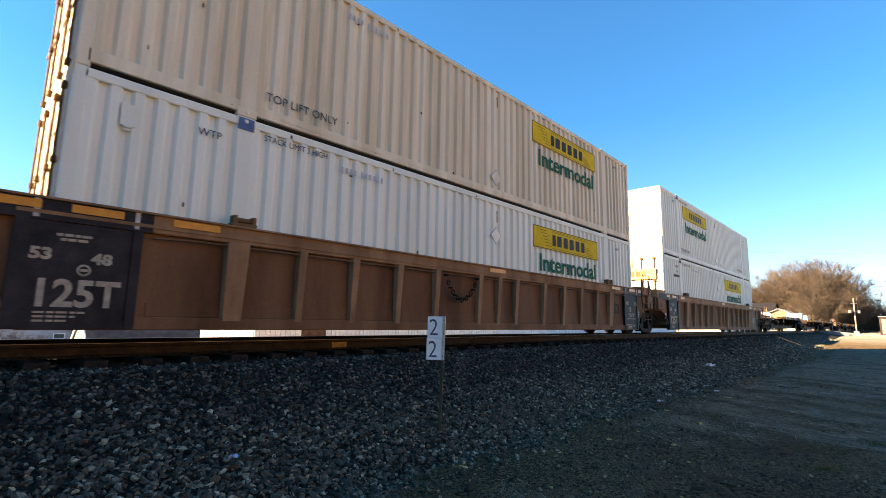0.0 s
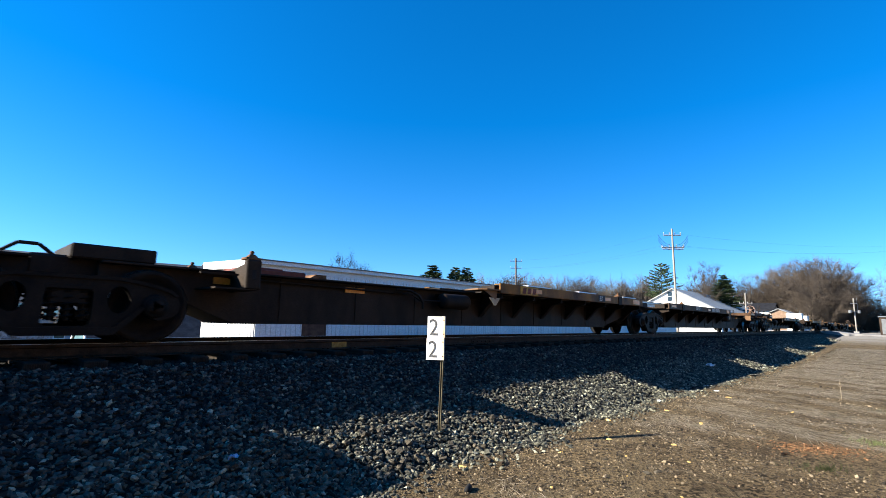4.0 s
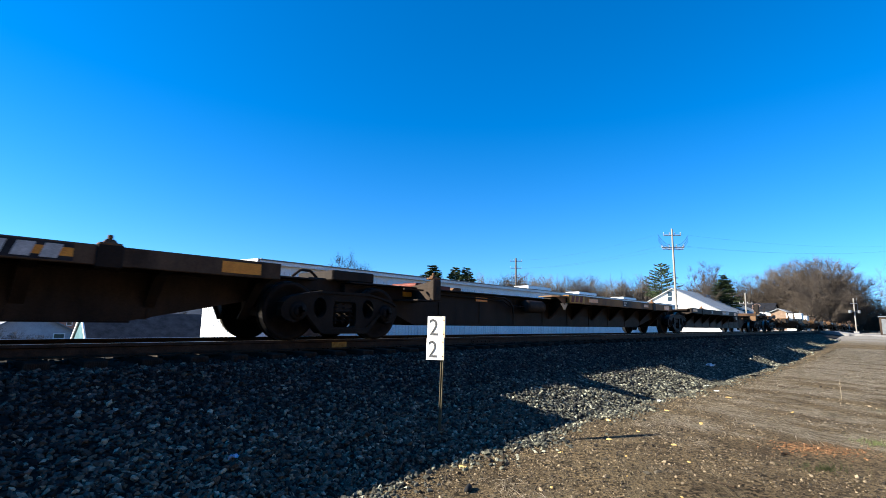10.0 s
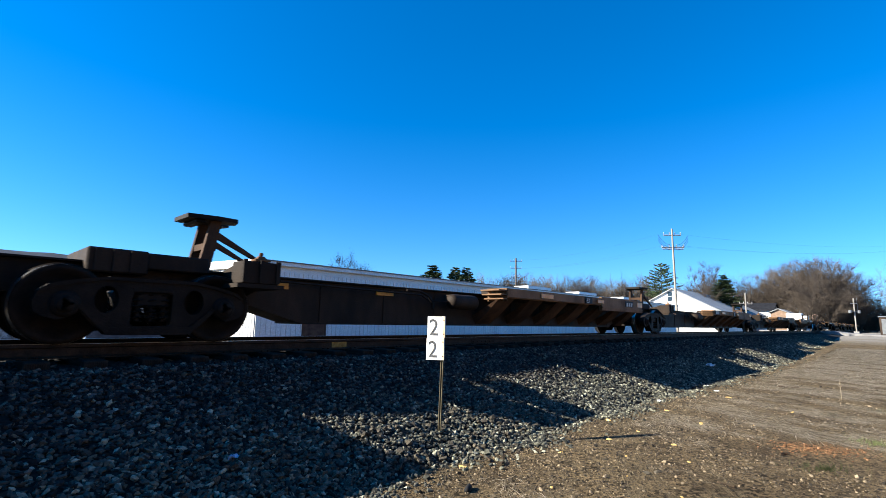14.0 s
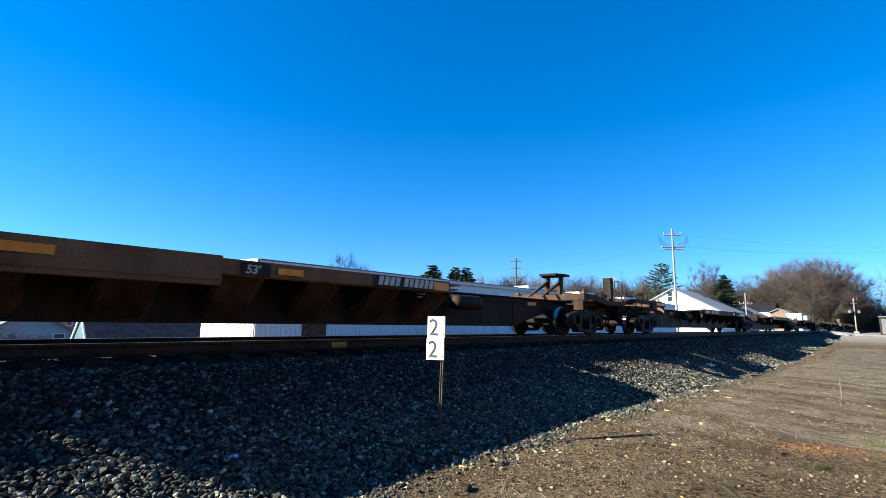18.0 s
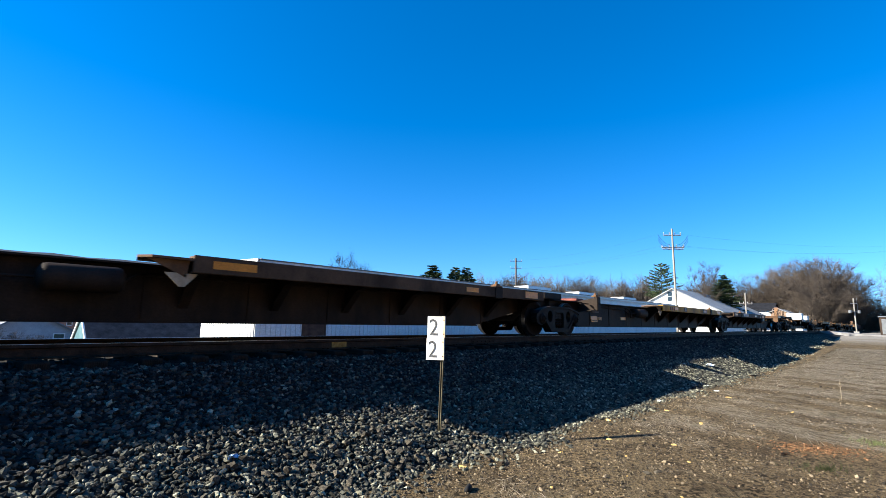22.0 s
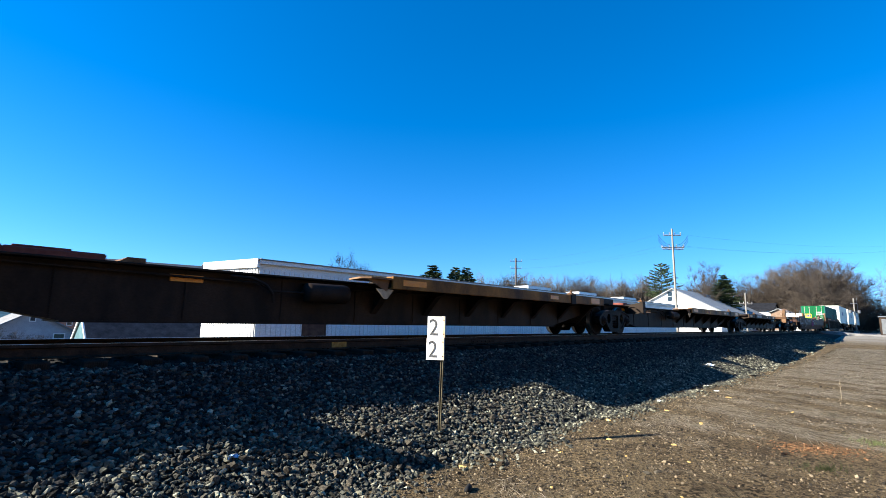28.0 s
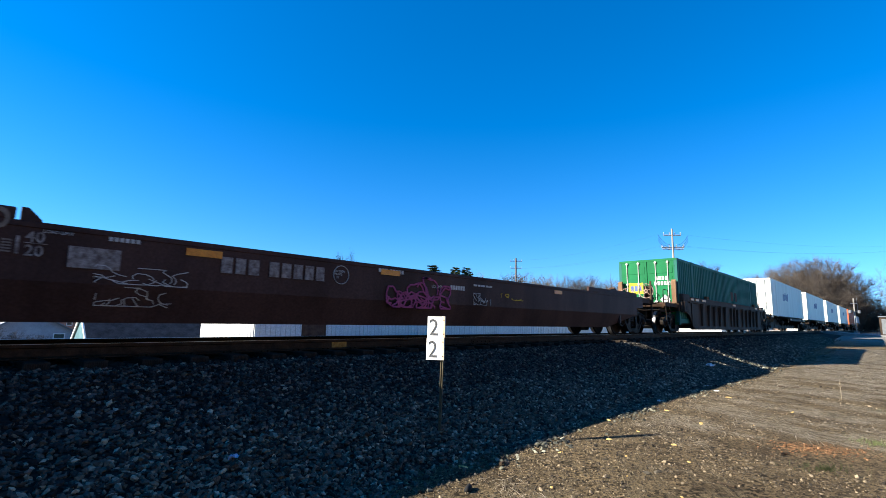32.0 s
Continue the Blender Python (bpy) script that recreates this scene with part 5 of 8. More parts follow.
            for words, xa, za, wd in (("SPECIAL BRAKE BEAM", 0.3, 0.685, 0.55), ("SEE BADGE PLATE", 0.4, 0.62, 0.39), ("2 INCH HEAD CODED SHOES", 0.21, 0.535, 0.7)):
                letters("lettering", words, 0.06, pn, (x0 + xa, yy, za), M_PANEL_LETTER, bold=0.002, width=wd)
            for q, row in enumerate(([0.1, 0.05, 0.12, 0.05, 0.08], [0.05, 0.12, 0.06], [0.09, 0.07, 0.12])):
                bars("small_print", row, 0.03, pn, (x0 + (0.15, 0.29, 0.28)[q], yy, 0.33 - 0.05 * q), M_PANEL_LETTER, 0.25)
            for q in range(2):
                bars("small_print", [0.06, 0.08, 0.05][: 3 - q], 0.022, pn, (x0 + 0.68, yy, 0.33 - 0.035 * q), M_PANEL_LETTER, 0.2)
        letters("stencil", "53", 0.42, u, (L - 3.55, -1.3925, 0.72), M_WELL_DARK, 1.2, bold=0.02)
        if last:
            part("painted_patch", Shape().box(L - 2.55, L - 2.2, -1.394, -1.391, 0.62, 0.92), M_LOGO_BLUE, u, "faded blue painted patch")
            pn = part("lettering_panel", Shape().box(13.05, 13.62, -1.394, -1.391, 0.76, 0.98).box(13.7, 14.5, -1.394, -1.391, 0.76, 0.98), M_BLACK_PAINT, u)
            bars("lettering", [0.085] * 4 + [0] + [0.08] * 6, 0.14, pn, (13.1, -1.396, 0.8), M_FADED, 0.4)
    return u


def well_end(u, x):
    """Low end platform of the last brown car, with its brake wheel under a hood."""
    b = x + 1.38
    for k in (-1, 1):
        part("side_beam", Shape().box(x - 0.1, b, k * 1.3, k * 1.24, 0.94, 1.08, 0.008).box(x - 0.1, b, k * 1.24, k * 1.15, 0.94, 0.96), M_WELL, u, "dusty brown edge beam of the end platform")
        part("rail_post", Shape().box(b - 0.12, b - 0.02, k * 1.3, k * 1.26, 1.0, 1.63, 0.01).box(x + 0.68, x + 0.74, k * 1.3, k * 1.26, 1.0, 1.45, 0.01), M_WELL, u, "upright flat steel post")
        for xx, yy in ((x + 0.74, 1.28), (b - 0.02, 1.28)):
            part("handrail", Shape().pipe([(xx, k * yy, 1.02), (xx + 0.02, k * yy, 1.6), (xx + 0.05, k * yy, 1.64), (xx + 0.1, k * yy, 1.64), (xx + 0.12, k * yy, 1.58), (xx + 0.12, k * yy, 1.04)], 0.013, 6), M_SPINE, u, "bent rod grab rail")
    part("end_beam", Shape().box(b - 0.06, b, -1.24, 1.24, 0.88, 1.06, 0.01), M_WELL, u)
    g = Shape()
    for j in range(28):
        g.box(x + 0.2 + 0.04 * j, x + 0.215 + 0.04 * j, -1.24, 1.24, 1.03, 1.065)
    part("deck_grating", g, M_SPINE, u, "open steel grating")
    hood = Shape().box(x + 0.2, x + 0.92, -0.95, -0.5, 1.43, 1.47, 0.01).box(x + 0.2, x + 0.26, -0.95, -0.88, 1.0, 1.44).box(x + 0.86, x + 0.92, -0.57, -0.5, 1.0, 1.44)
    st = part("brake_stand", hood.box(x + 0.62, x + 0.78, -0.78, -0.6, 1.05, 1.4, 0.02), M_SPINE, u, "dark hood over the hand brake")
    w = part("brake_wheel", WHEEL_RIM, M_WHEEL_RUST, st, "dusty spoked hand brake wheel", (x + 0.88, -0.85, 1.28))
    w.scale, w.rotation_euler = (0.6, 0.6, 0.6), (0, 0, 0.9)
    part("step", Shape().pipe([(x + 0.68, -1.3, 1.0), (x + 0.66, -1.33, 0.52), (b - 0.02, -1.33, 0.52), (b - 0.02, -1.3, 1.0)], 0.017, 6).pipe([(x + 0.67, -1.33, 0.9), (b - 0.02, -1.33, 0.9)], 0.014, 6), M_WELL, u, "bent steel rod step")
    part("draft_box", Shape().box(x - 0.3, b, -0.4, 0.4, 0.7, 1.02, 0.02), M_SPINE, u)
    coupler(u, b - 0.4, 1)


def grab_ladder(u, x):
    """Side ladder with two tall rail loops."""
    s = Shape()
    for q in (0.0, 0.62):
        s.box(x + q - 0.03, x + q + 0.03, -1.5, -1.46, 0.95, 1.98, 0.008)
        s.pipe([(x + q, -1.5, 1.9), (x + q + 0.1, -1.5, 1.55), (x + q + 0.13, -1.5, 2.12), (x + q + 0.03, -1.5, 2.14), (x + q - 0.02, -1.5, 1.98)], 0.012, 5)
    for z in (0.55, 1.12, 1.42):
        s.pipe([(x, -1.53, z), (x + 0.62, -1.53, z)], 0.014, 6)
    for q in (0.0, 0.62):
        s.pipe([(x + q, -1.53, 1.0), (x + q, -1.53, 0.55)], 0.014, 6)
    part("grab_ladder", s, M_WELL, u, "brown side ladder with tall grab rails")


# ---- containers ----
def wave(n, x0, x1, y, depth, z0, z1):
    """A corrugated sheet facing along y."""
    s, p = Shape(), (x1 - x0) / n
    pts = []
    for i in range(n):
        x = x0 + p * i
        pts += [(x, 0), (x + p * 0.36, 0), (x + p * 0.53, 1), (x + p * 0.83, 1)]
    pts.append((x1, 0))
    v = []
    for x, d in pts:
        v += [(x, y + d * depth, z0), (x, y + d * depth, z1)]
    s.add(v, [(2 * i, 2 * i + 2, 2 * i + 3, 2 * i + 1) for i in range(len(pts) - 1)])
    # slot 1: the slope after each outer flat, and the inner flat
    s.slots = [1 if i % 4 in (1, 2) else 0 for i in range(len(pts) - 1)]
    return s


BL, BW, BH = 16.154, 2.591, 2.896
box_cache = {}


def container(s0, z0, material, label, logo=None, doors="left", length=BL, height=BH, smooth=False, end_material=None, words=True, group="containers on the train"):
    em = end_material or material
    z0_low = z0 > 3
    c = thing("shipping_container", label, "container", (s0, YC, z0), group=group)
    moving.append((c, s0))
    hw, H = BW / 2, height
    key = (length, height, smooth)
    if key not in box_cache:
        m = {}
        for k in (-1, 1):
            if smooth:
                s = Shape().box(0.06, length - 0.06, k * (hw - 0.01), k * (hw - 0.03), 0.18, H - 0.1)
            else:
                s = Shape()
                for a, b, n in ((0.12, 1.93, 7), (2.17, length - 2.17, 44), (length - 1.93, length - 0.12, 7)):
                    w = wave(n, a, b, k * (hw - 0.008), -k * 0.05, 0.2, H - 0.12)
                    s.add(w.v, w.f)
                    s.slots[-len(w.f):] = w.slots
                s.box(0.1, length - 0.1, k * (hw - 0.062), k * (hw - 0.067), 0.1, H - 0.1)
            m["side", k] = s.mesh("side_panel")
            s = Shape().box(0.1, length - 0.1, k * hw, k * (hw - 0.08), 0.065, 0.24, 0.01).box(0.1, length - 0.1, k * hw, k * (hw - 0.06), H - 0.13, H - 0.02, 0.01)
            if not smooth:
                for j in range(9):
                    xx = 2.6 + (length - 5.2) * j / 8
                    s.box(xx, xx + 0.75, k * (hw + 0.006), k * (hw - 0.01), 0.12, 0.18, 0.005)
            m["rail", k] = s.mesh("side_rail")
        s = Shape().box(0, 0.14, -0.08, 0.08, 0, H, 0.012)
        m["post"] = s.mesh("corner_post")
        s = Shape().box(-0.12, 0.12, -0.04, 0.04, 0.02, H - 0.01, 0.01).box(-0.15, 0.15, -0.05, 0.05, 0.0, 0.13, 0.015).box(-0.15, 0.15, -0.05, 0.05, H - 0.13, H, 0.015)
        s.lathe([(0, -0.053), (0.03, -0.053), (0.032, -0.048)], 10, (0, 0, 0.065)).lathe([(0, -0.053), (0.03, -0.053), (0.032, -0.048)], 10, (0, 0, H - 0.065))
        m["mid"] = s.mesh("lift_post")
        s = Shape().box(0.02, length - 0.02, -hw + 0.02, hw - 0.02, H - 0.03, H - 0.004)
        for j in range(20):
            xx = 0.5 + (length - 1) * j / 19
            s.box(xx - 0.1, xx + 0.1, -hw + 0.15, hw - 0.15, H - 0.004, H + 0.006)
        m["roof"] = s.mesh("roof")
        s = Shape().box(0.05, length - 0.05, -hw + 0.05, hw - 0.05, 0.03, 0.16)
        m["floor"] = s.mesh("floor")
        for d, name in ((-1, "a"), (1, "b")):
            x = 0.0 if d < 0 else length
            pr = [(0.0, 0.006), (0.15, 0.006)]
            for j in range(7):
                z = 0.25 + (H - 0.62) * j / 6
                pr += [(z - 0.03, -0.02), (z, 0.004), (z + 0.17, 0.004), (z + 0.2, -0.02)]
            pr += [(H - 0.13, 0.006), (H, 0.006)]
            pr = [(x + d * o, z) for z, o in pr] + [(x - d * 0.06, H), (x - d * 0.06, 0.0)]
            s = Shape().side(pr, -hw + 0.1, hw - 0.1)
            m["wall", d] = s.mesh("end_wall")
            for q in (-1, 1):
                s = Shape().box(x, x - d * 0.05, q * (hw - 0.1), q * 0.01, 0.12, H - 0.1, 0.01)
                for j in range(5):
                    z = 0.3 + (H - 0.95) * j / 4
                    s.box(x + d * 0.012, x - d * 0.01, q * (hw - 0.2), q * 0.1, z, z + 0.34, 0.012)
                m["door", d, q] = s.mesh("door")
            s = Shape()
            for y in (-0.9, -0.38, 0.38, 0.9):
                s.rod((x + d * 0.035, y, 0.1), (x + d * 0.035, y, H - 0.1), 0.017, 7)
                for z in (0.14, H * 0.35, H * 0.62, H - 0.16):
                    s.box(x + d * 0.06, x, y - 0.05, y + 0.05, z - 0.04, z + 0.04, 0.01)
                s.box(x + d * 0.05, x + d * 0.035, y - 0.02, y + 0.3, 0.95, 0.985)
            m["rods", d] = s.mesh("lock_rod_set")
            m["sill", d] = Shape().box(x + d * 0.006, x - d * 0.06, -hw + 0.05, hw - 0.05, 0.0, 0.13, 0.01).mesh("door_sill")
            m["head", d] = Shape().box(x + d * 0.006, x - d * 0.06, -hw + 0.05, hw - 0.05, H - 0.11, H, 0.01).mesh("door_header")
        box_cache[key] = m
    m = box_cache[key]
    mats = material.name

    def put(name, k, mt, label="", at=None):
        me = m[k]
        kk = (key, k, mt.name)
        if kk not in box_cache:
            me2 = me.copy()
            me2.materials.clear()
            me2.materials.append(mt)
            if name == "side_panel":
                # cream boxes are paler on slot 1 of every rib
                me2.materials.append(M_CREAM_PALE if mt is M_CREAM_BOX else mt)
            box_cache[kk] = me2
        return part(name, box_cache[kk], mt, c, label, at)

    for k in (-1, 1):
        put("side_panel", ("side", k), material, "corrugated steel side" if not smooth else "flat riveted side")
        put("side_rail", ("rail", k), material)
        for x in (0.0, length - 0.14):
            put("corner_post", "post", material, "", (x, k * (hw - 0.08), 0))
        if length > 13:
            for x in (2.05, length - 2.05):
                put("lift_post", "mid", material, "", (x, k * (hw - 0.035), 0))
    put("roof", "roof", material)
    put("floor", "floor", M_SPINE)
    for d in (-1, 1):
        if (d < 0) == (doors == "left"):
            for q in (-1, 1):
                put("door", ("door", d, q), em, "ribbed door with vertical lock rods")
            put("door_sill", ("sill", d), em)
            put("door_header", ("head", d), em)
            put("lock_rod_set", ("rods", d), M_RUST if em is M_END_DIRTY else M_GALV if em is not M_GREEN_BOX else M_LETTER)
        else:
            put("end_wall", ("wall", d), em, "ribbed end wall")
    yy = -hw - 0.0035
    if logo:
        lx, z0 = logo, 1.95
        pn = part("logo_panel", Shape().box(lx, lx + 3.7, yy, yy + 0.02, z0, z0 + 0.6), M_LOGO_YELLOW, c, "yellow logo panel with black rules and dark bars")
        fr = Shape()
        for z in (z0 + 0.01, z0 + 0.575):
            fr.box(lx, lx + 3.7, yy - 0.002, yy, z, z + 0.018)
        for x in (lx, lx + 3.685):
            fr.box(x, x + 0.015, yy - 0.002, yy, z0 + 0.01, z0 + 0.59)
        for q in range(6):
            fr.box(lx + 0.62 - 0.06 * q, lx + 0.66 - 0.06 * q + 0.25, yy - 0.002, yy, z0 + 0.1 + 0.08 * q, z0 + 0.112 + 0.08 * q)
            fr.box(lx + 3.02 - 0.06 * q, lx + 3.36 - 0.05 * q, yy - 0.002, yy, z0 + 0.06 + 0.05 * q, z0 + 0.07 + 0.05 * q)
        for q in (0.06, 0.5, 0.54):
            fr.box(lx + 0.95, lx + 3.0, yy - 0.002, yy, z0 + q, z0 + q + 0.008)
        part("logo_border", fr, M_BLACK_PAINT, pn)
        bars("logo_lettering", [0.17, 0.24, 0.23, 0.24, 0.23, 0.2], 0.3, pn, (lx + 0.95, yy - 0.004, z0 + 0.14), M_BLACK_PAINT, 0.5)
        letters("lettering", "Intermodal", 0.64, c, (lx + 0.24, yy, 1.355), M_LOGO_GREEN, bold=0.014, width=3.3)
    if words:
        right = doors == "right"
        letters("stencil", "TOP LIFT ONLY", 0.195, c, (2.32, yy - 0.001, 0.37), M_LETTER_DARK, 0.95)
        letters("stencil", "STACK LIMIT 3 HIGH", 0.135, c, (2.34, yy - 0.001, H - 0.27), M_LETTER_DARK, 0.9)
        if right:
            letters("stencil", "TOP LIFT ONLY", 0.195, c, (length - 3.52, yy - 0.001, 0.37), M_LETTER_DARK, 0.95)
        letters("stencil", "WTP", 0.15, c, (1.4, yy - 0.001, H - 0.45), M_LETTER_DARK, 1.0)
        if s0 > 10 and not right:
            letters("stencil", "OR", 0.15, c, (1.45, yy - 0.001, H - 0.66), M_LETTER_DARK, 1.0)
            bars("stencil_bar", [0.06, 0.06, 0.1, 0.1, 0.1, 0.06, 0.1], 0.11, c, (1.12, yy - 0.001, H - 0.86), M_LETTER_DARK, 0.3)
        letters("stencil", "WTP", 0.13, c, (length - 1.3, yy - 0.001, H - 0.45), M_LETTER_DARK, 1.0)
        bars("serial_mark", [0.04] * 4 + [0] + [0.04] * 6, 0.1, c, (3.75, yy - 0.001, H - 0.42), M_GREY_BOX, 1.3)
        zd = 0.52 if z0_low else 2.0
        part("diamond_placard", Shape().side([(7.97, zd), (8.17, zd - 0.21), (8.37, zd), (8.17, zd + 0.21)], yy - 0.001, yy + 0.02), M_GREY_BOX, c, "grey outlined diamond")
        part("diamond_face", Shape().side([(7.99, zd), (8.17, zd - 0.185), (8.35, zd), (8.17, zd + 0.185)], yy - 0.003, yy + 0.02), material, c)
        part("red_line", Shape().box(8.2, 8.22, yy - 0.001, yy + 0.01, 2.32, 2.6), M_RED, c)
        part("blue_patch", Shape().box(1.93, 2.17, yy - 0.012, yy, H - 0.2, H - 0.02), M_BLUE_PATCH if s0 < 10 else M_GUTTER_GREY, c)
        tag = Shape()
        for z in (0.62, 0.66):
            tag.box(0.55, 0.62, yy - 0.001, yy + 0.02, H - z, H - z + 0.025)
        part("data_tag", tag.box(0.5, 0.67, yy, yy + 0.02, H - 0.6, H - 0.32), M_GREY_BOX if material is M_GREEN_BOX else material, c)
        # scraped spots of bare rusty steel
        rr, n = random.Random(int(s0 * 10)), 0
        spots = Shape()
        for _ in range(16):
            x, z = rr.uniform(0.3, length - 0.3), rr.choice((rr.uniform(0.22, 0.5), rr.uniform(0.2, H - 0.2), H - 0.1, 0.12))
            w, t = rr.uniform(0.01, 0.05), rr.uniform(0.01, 0.06)
            spots.side([(x, z), (x + w, z - t * 0.3), (x + w * 1.2, z + t * 0.5), (x + w * 0.3, z + t)], yy - 0.0008, yy + 0.03)
        part("rust_spot", spots, M_RUST, c, "scattered spots of bare rust")
    return c


# ---- the train, from its head to its tail ----
BROWN_WELL = "dusty brown ribbed well car carrying two stacked white containers"
A0, B0, B1 = -1.0, 18.68, 38.4
well_car(A0 - 19.7, A0, M_WELL, BROWN_WELL)
wa = well_car(A0, B0, M_WELL, BROWN_WELL)
grab_ladder(wa, 19.68 - 1.25)
sag = Shape()
for k in range(15):
    u = k / 14
    sag.ring((8.04 + 0.98 * u, -1.53, 1.27 - 0.47 * math.sin(math.pi * u) ** 0.8), 0.045, 0.018, "y" if k % 2 else "z", 8, 4)
part("chain", sag, M_SPINE, wa, "dark chain hanging in a loop")
wb = well_car(B0, B1, M_WELL, BROWN_WELL, last=True)
well_end(wb, B1 - B0)
scrawl("graffiti", wb, (11.75, -1.394, 0.62), 0.95, 0.5, M_PALE_SPRAY, 3, 14, 0.012)
WHITE_LAB = "weathered white corrugated shipping container with a yellow and green logo"
XA, XB = 0.834, 20.413
for s in (XA - 19.7, XA, XB):
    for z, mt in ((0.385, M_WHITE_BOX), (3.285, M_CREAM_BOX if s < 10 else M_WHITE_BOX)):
        lg = 9.8 if s < 10 else (2.82 if z > 3 else 9.54)
        # the unseen leading upper box is shifted to close a sunlit gap
        container(s + (0.9 if (s < 0 and z > 3) else 0), z, mt, WHITE_LAB if mt is M_WHITE_BOX else "stained cream corrugated container with a yellow and green logo", lg,
                  "right" if (s > 10 and z > 3) else "left", end_material=M_END_DIRTY)

low = [ob for ob, _s in moving if ob.name.startswith("shipping_container")][4]
pn = part("logo_panel", Shape().box(-0.075, -0.06, -0.98, 0.98, 1.86, 2.3), M_LOGO_FADED, low, "yellow logo panel with dark bars")
bars("logo_lettering", [0.17, 0.2, 0.2, 0.2, 0.2, 0.17], 0.22, pn, (-0.078, 0.85, 1.97), M_SILL_BROWN, 0.3, 0, 0, "x")

S1 = [42.4, 59.9, 78.1, 96.27]
S2 = [100.47, 117.05, 134.45, 151.95, 169.35, 186.0]
S3 = [190.95, 207.77, 225.5, 243.5, 261.57, 278.46]
S4 = [283.4, 300.4, 318.05, 335.67, 353.43, 370.5]
S5 = [374.65, 391.9, 409.7, 427.6, 445.5, 462.5]
c1 = spine(S1[0], S1[1], left_end=True, tone=2, marks=[("number", 1.7, 0.155), ("2-28/1-57", 4.9, 0.17)], plat=(6.49, 15.95), up=0.1, taper=(2.48, 3.1))
letters("lettering", "LD LMT  78200 LBS ALL UNITS", 0.1, c1, (3.6, -0.567, 0.9), M_FADED, 1.15)
part("pale_panel", Shape().box(2.2, 2.42, -0.567, -0.54, 0.5, 0.72), M_FADED, c1, "pale worn notice panel")
spine(S1[1], S1[2], tone=1, up=0.1, marks=[("logo", 0.9, 0.15), ("53'", 5.2, 0.14)], plat=(8.1, 16.85))
spine(S1[2], S1[3], flip=True, right_end=True, tone=2, marks=[("2-28/1-57", 3.6, 0.17), ("number", 6.3, 0.155)], plat=(1.5, 11.53), up=0.1, brake="inner", reach=1.85)
spine(S2[0], S2[1], left_end=True, tone=1, marks=[("number", 1.23, 0.15), ("53'", 5.16, 0.14)], plat=(6.66, 15.27))
spine(S2[1], S2[2], tone=1, marks=[("logo", 0.08, 0.17), ("53'", 3.71, 0.14)], plat=(7.55, 16.08))
spine(S2[2], S2[3], tone=2, marks=[("ALL PURPOSE SPINE CAR", 0.23, 0.11), ("53'", 3.8, 0.14), ("logo", 5.24, 0.16)], plat=(7.58, 16.15), lock=2.2)
spine(S2[3], S2[4], tone=1, marks=[("logo", 0.11, 0.17), ("53'", 3.78, 0.14)], plat=(7.51, 16.11))
spine(S2[4], S2[5], flip=True, right_end=True, reach=2.0, tone=0, marks=[("53'", 3.24, 0.14), ("number", 5.32, 0.16)], plat=(1.37, 10.03))
spine(S3[0], S3[1], left_end=True, left_reach=2.4, heavy=True, tone=2, marks=[("number", 0.14, 0.16), ("53'", 4.0, 0.13)], plat=(6.53, 14.99), hitch="folded")
spine(S3[1], S3[2], heavy=True, tone=2, marks=[("53'", 3.98, 0.13), ("logo", 6.9, 0.12)], plat=(7.52, 15.87), hitch="left")
spine(S3[2], S3[3], heavy=True, tone=2, marks=[("logo", 0.2, 0.15), ("53'", 3.95, 0.13)], plat=(7.74, 16.15), hitch="left")
spine(S3[3], S3[4], heavy=True, tone=2, marks=[("logo", 0.12, 0.17), ("53'", 3.92, 0.13)], plat=(7.74, 16.21), hitch="left")
spine(S3[4], S3[5], flip=True, right_end=True, reach=2.45, heavy=True, tone=2, marks=[("53'", 4.22, 0.13), ("number", 6.65, 0.16)], plat=(1.85, 10.43), hitch="right")
spine(S4[0], S4[1], left_end=True, tone=2, marks=[("number", 1.25, 0.16)], plat=(6.91, 15.66), lock=2.5, strip=1.3)
spine(S4[1], S4[2], tone=1, marks=[("logo", 1.6, 0.15)], plat=(7.62, 16.36), strip=1.2)
spine(S4[2], S4[3], tone=2, marks=[], plat=(7.7, 16.47))
c4 = spine(S4[3], S4[4], tone=1, marks=[("logo", 0.76, 0.15), ("53", 2.7, 0.14), ("LD LMT 67100", 5.5, 0.08)], plat=(7.8, 16.61), fresh=True)
notice = part("notice_panel", Shape().box(3.03, 3.47, -0.568, -0.54, 0.42, 0.6), M_REFLECT, c4, "orange notice panel with dark lines")
for q in range(2):
    bars("small_print", [0.07, 0.05, 0.09, 0.06], 0.03, notice, (3.08, -0.57, 0.45 + 0.07 * q), M_BLACK_PAINT, 0.3)
bars("small_print", [0.06, 0.09, 0.05, 0.08, 0.07, 0.05], 0.045, c4, (3.1, -0.567, 0.745), M_FADED, 0.3)
for q in range(3):
    bars("small_print", [0.06, 0.08, 0.05], 0.025, c4, (3.55, -0.567, 0.49 + 0.04 * q), M_REFLECT, 0.3)
spine(S4[4], S4[5], flip=True, right_end=True, tone=2, marks=[("number", 2.37, 0.15), ("53", 7.2, 0.14)], plat=(1.55, 10.35), brake="stepped")
spine(S5[0], S5[1], left_end=True, tone=2, marks=[("number", 1.2, 0.14), ("53'", 5.0, 0.14)], plat=(7.15, 15.95))
spine(S5[1], S5[2], tone=1, marks=[("logo", 1.0, 0.15), ("53'", 4.9, 0.14)], plat=(7.7, 16.47), taper=(3.0, 3.2))
spine(S5[2], S5[3], tone=1, marks=[], plat=(7.75, 16.61), taper=(3.0, 3.2))
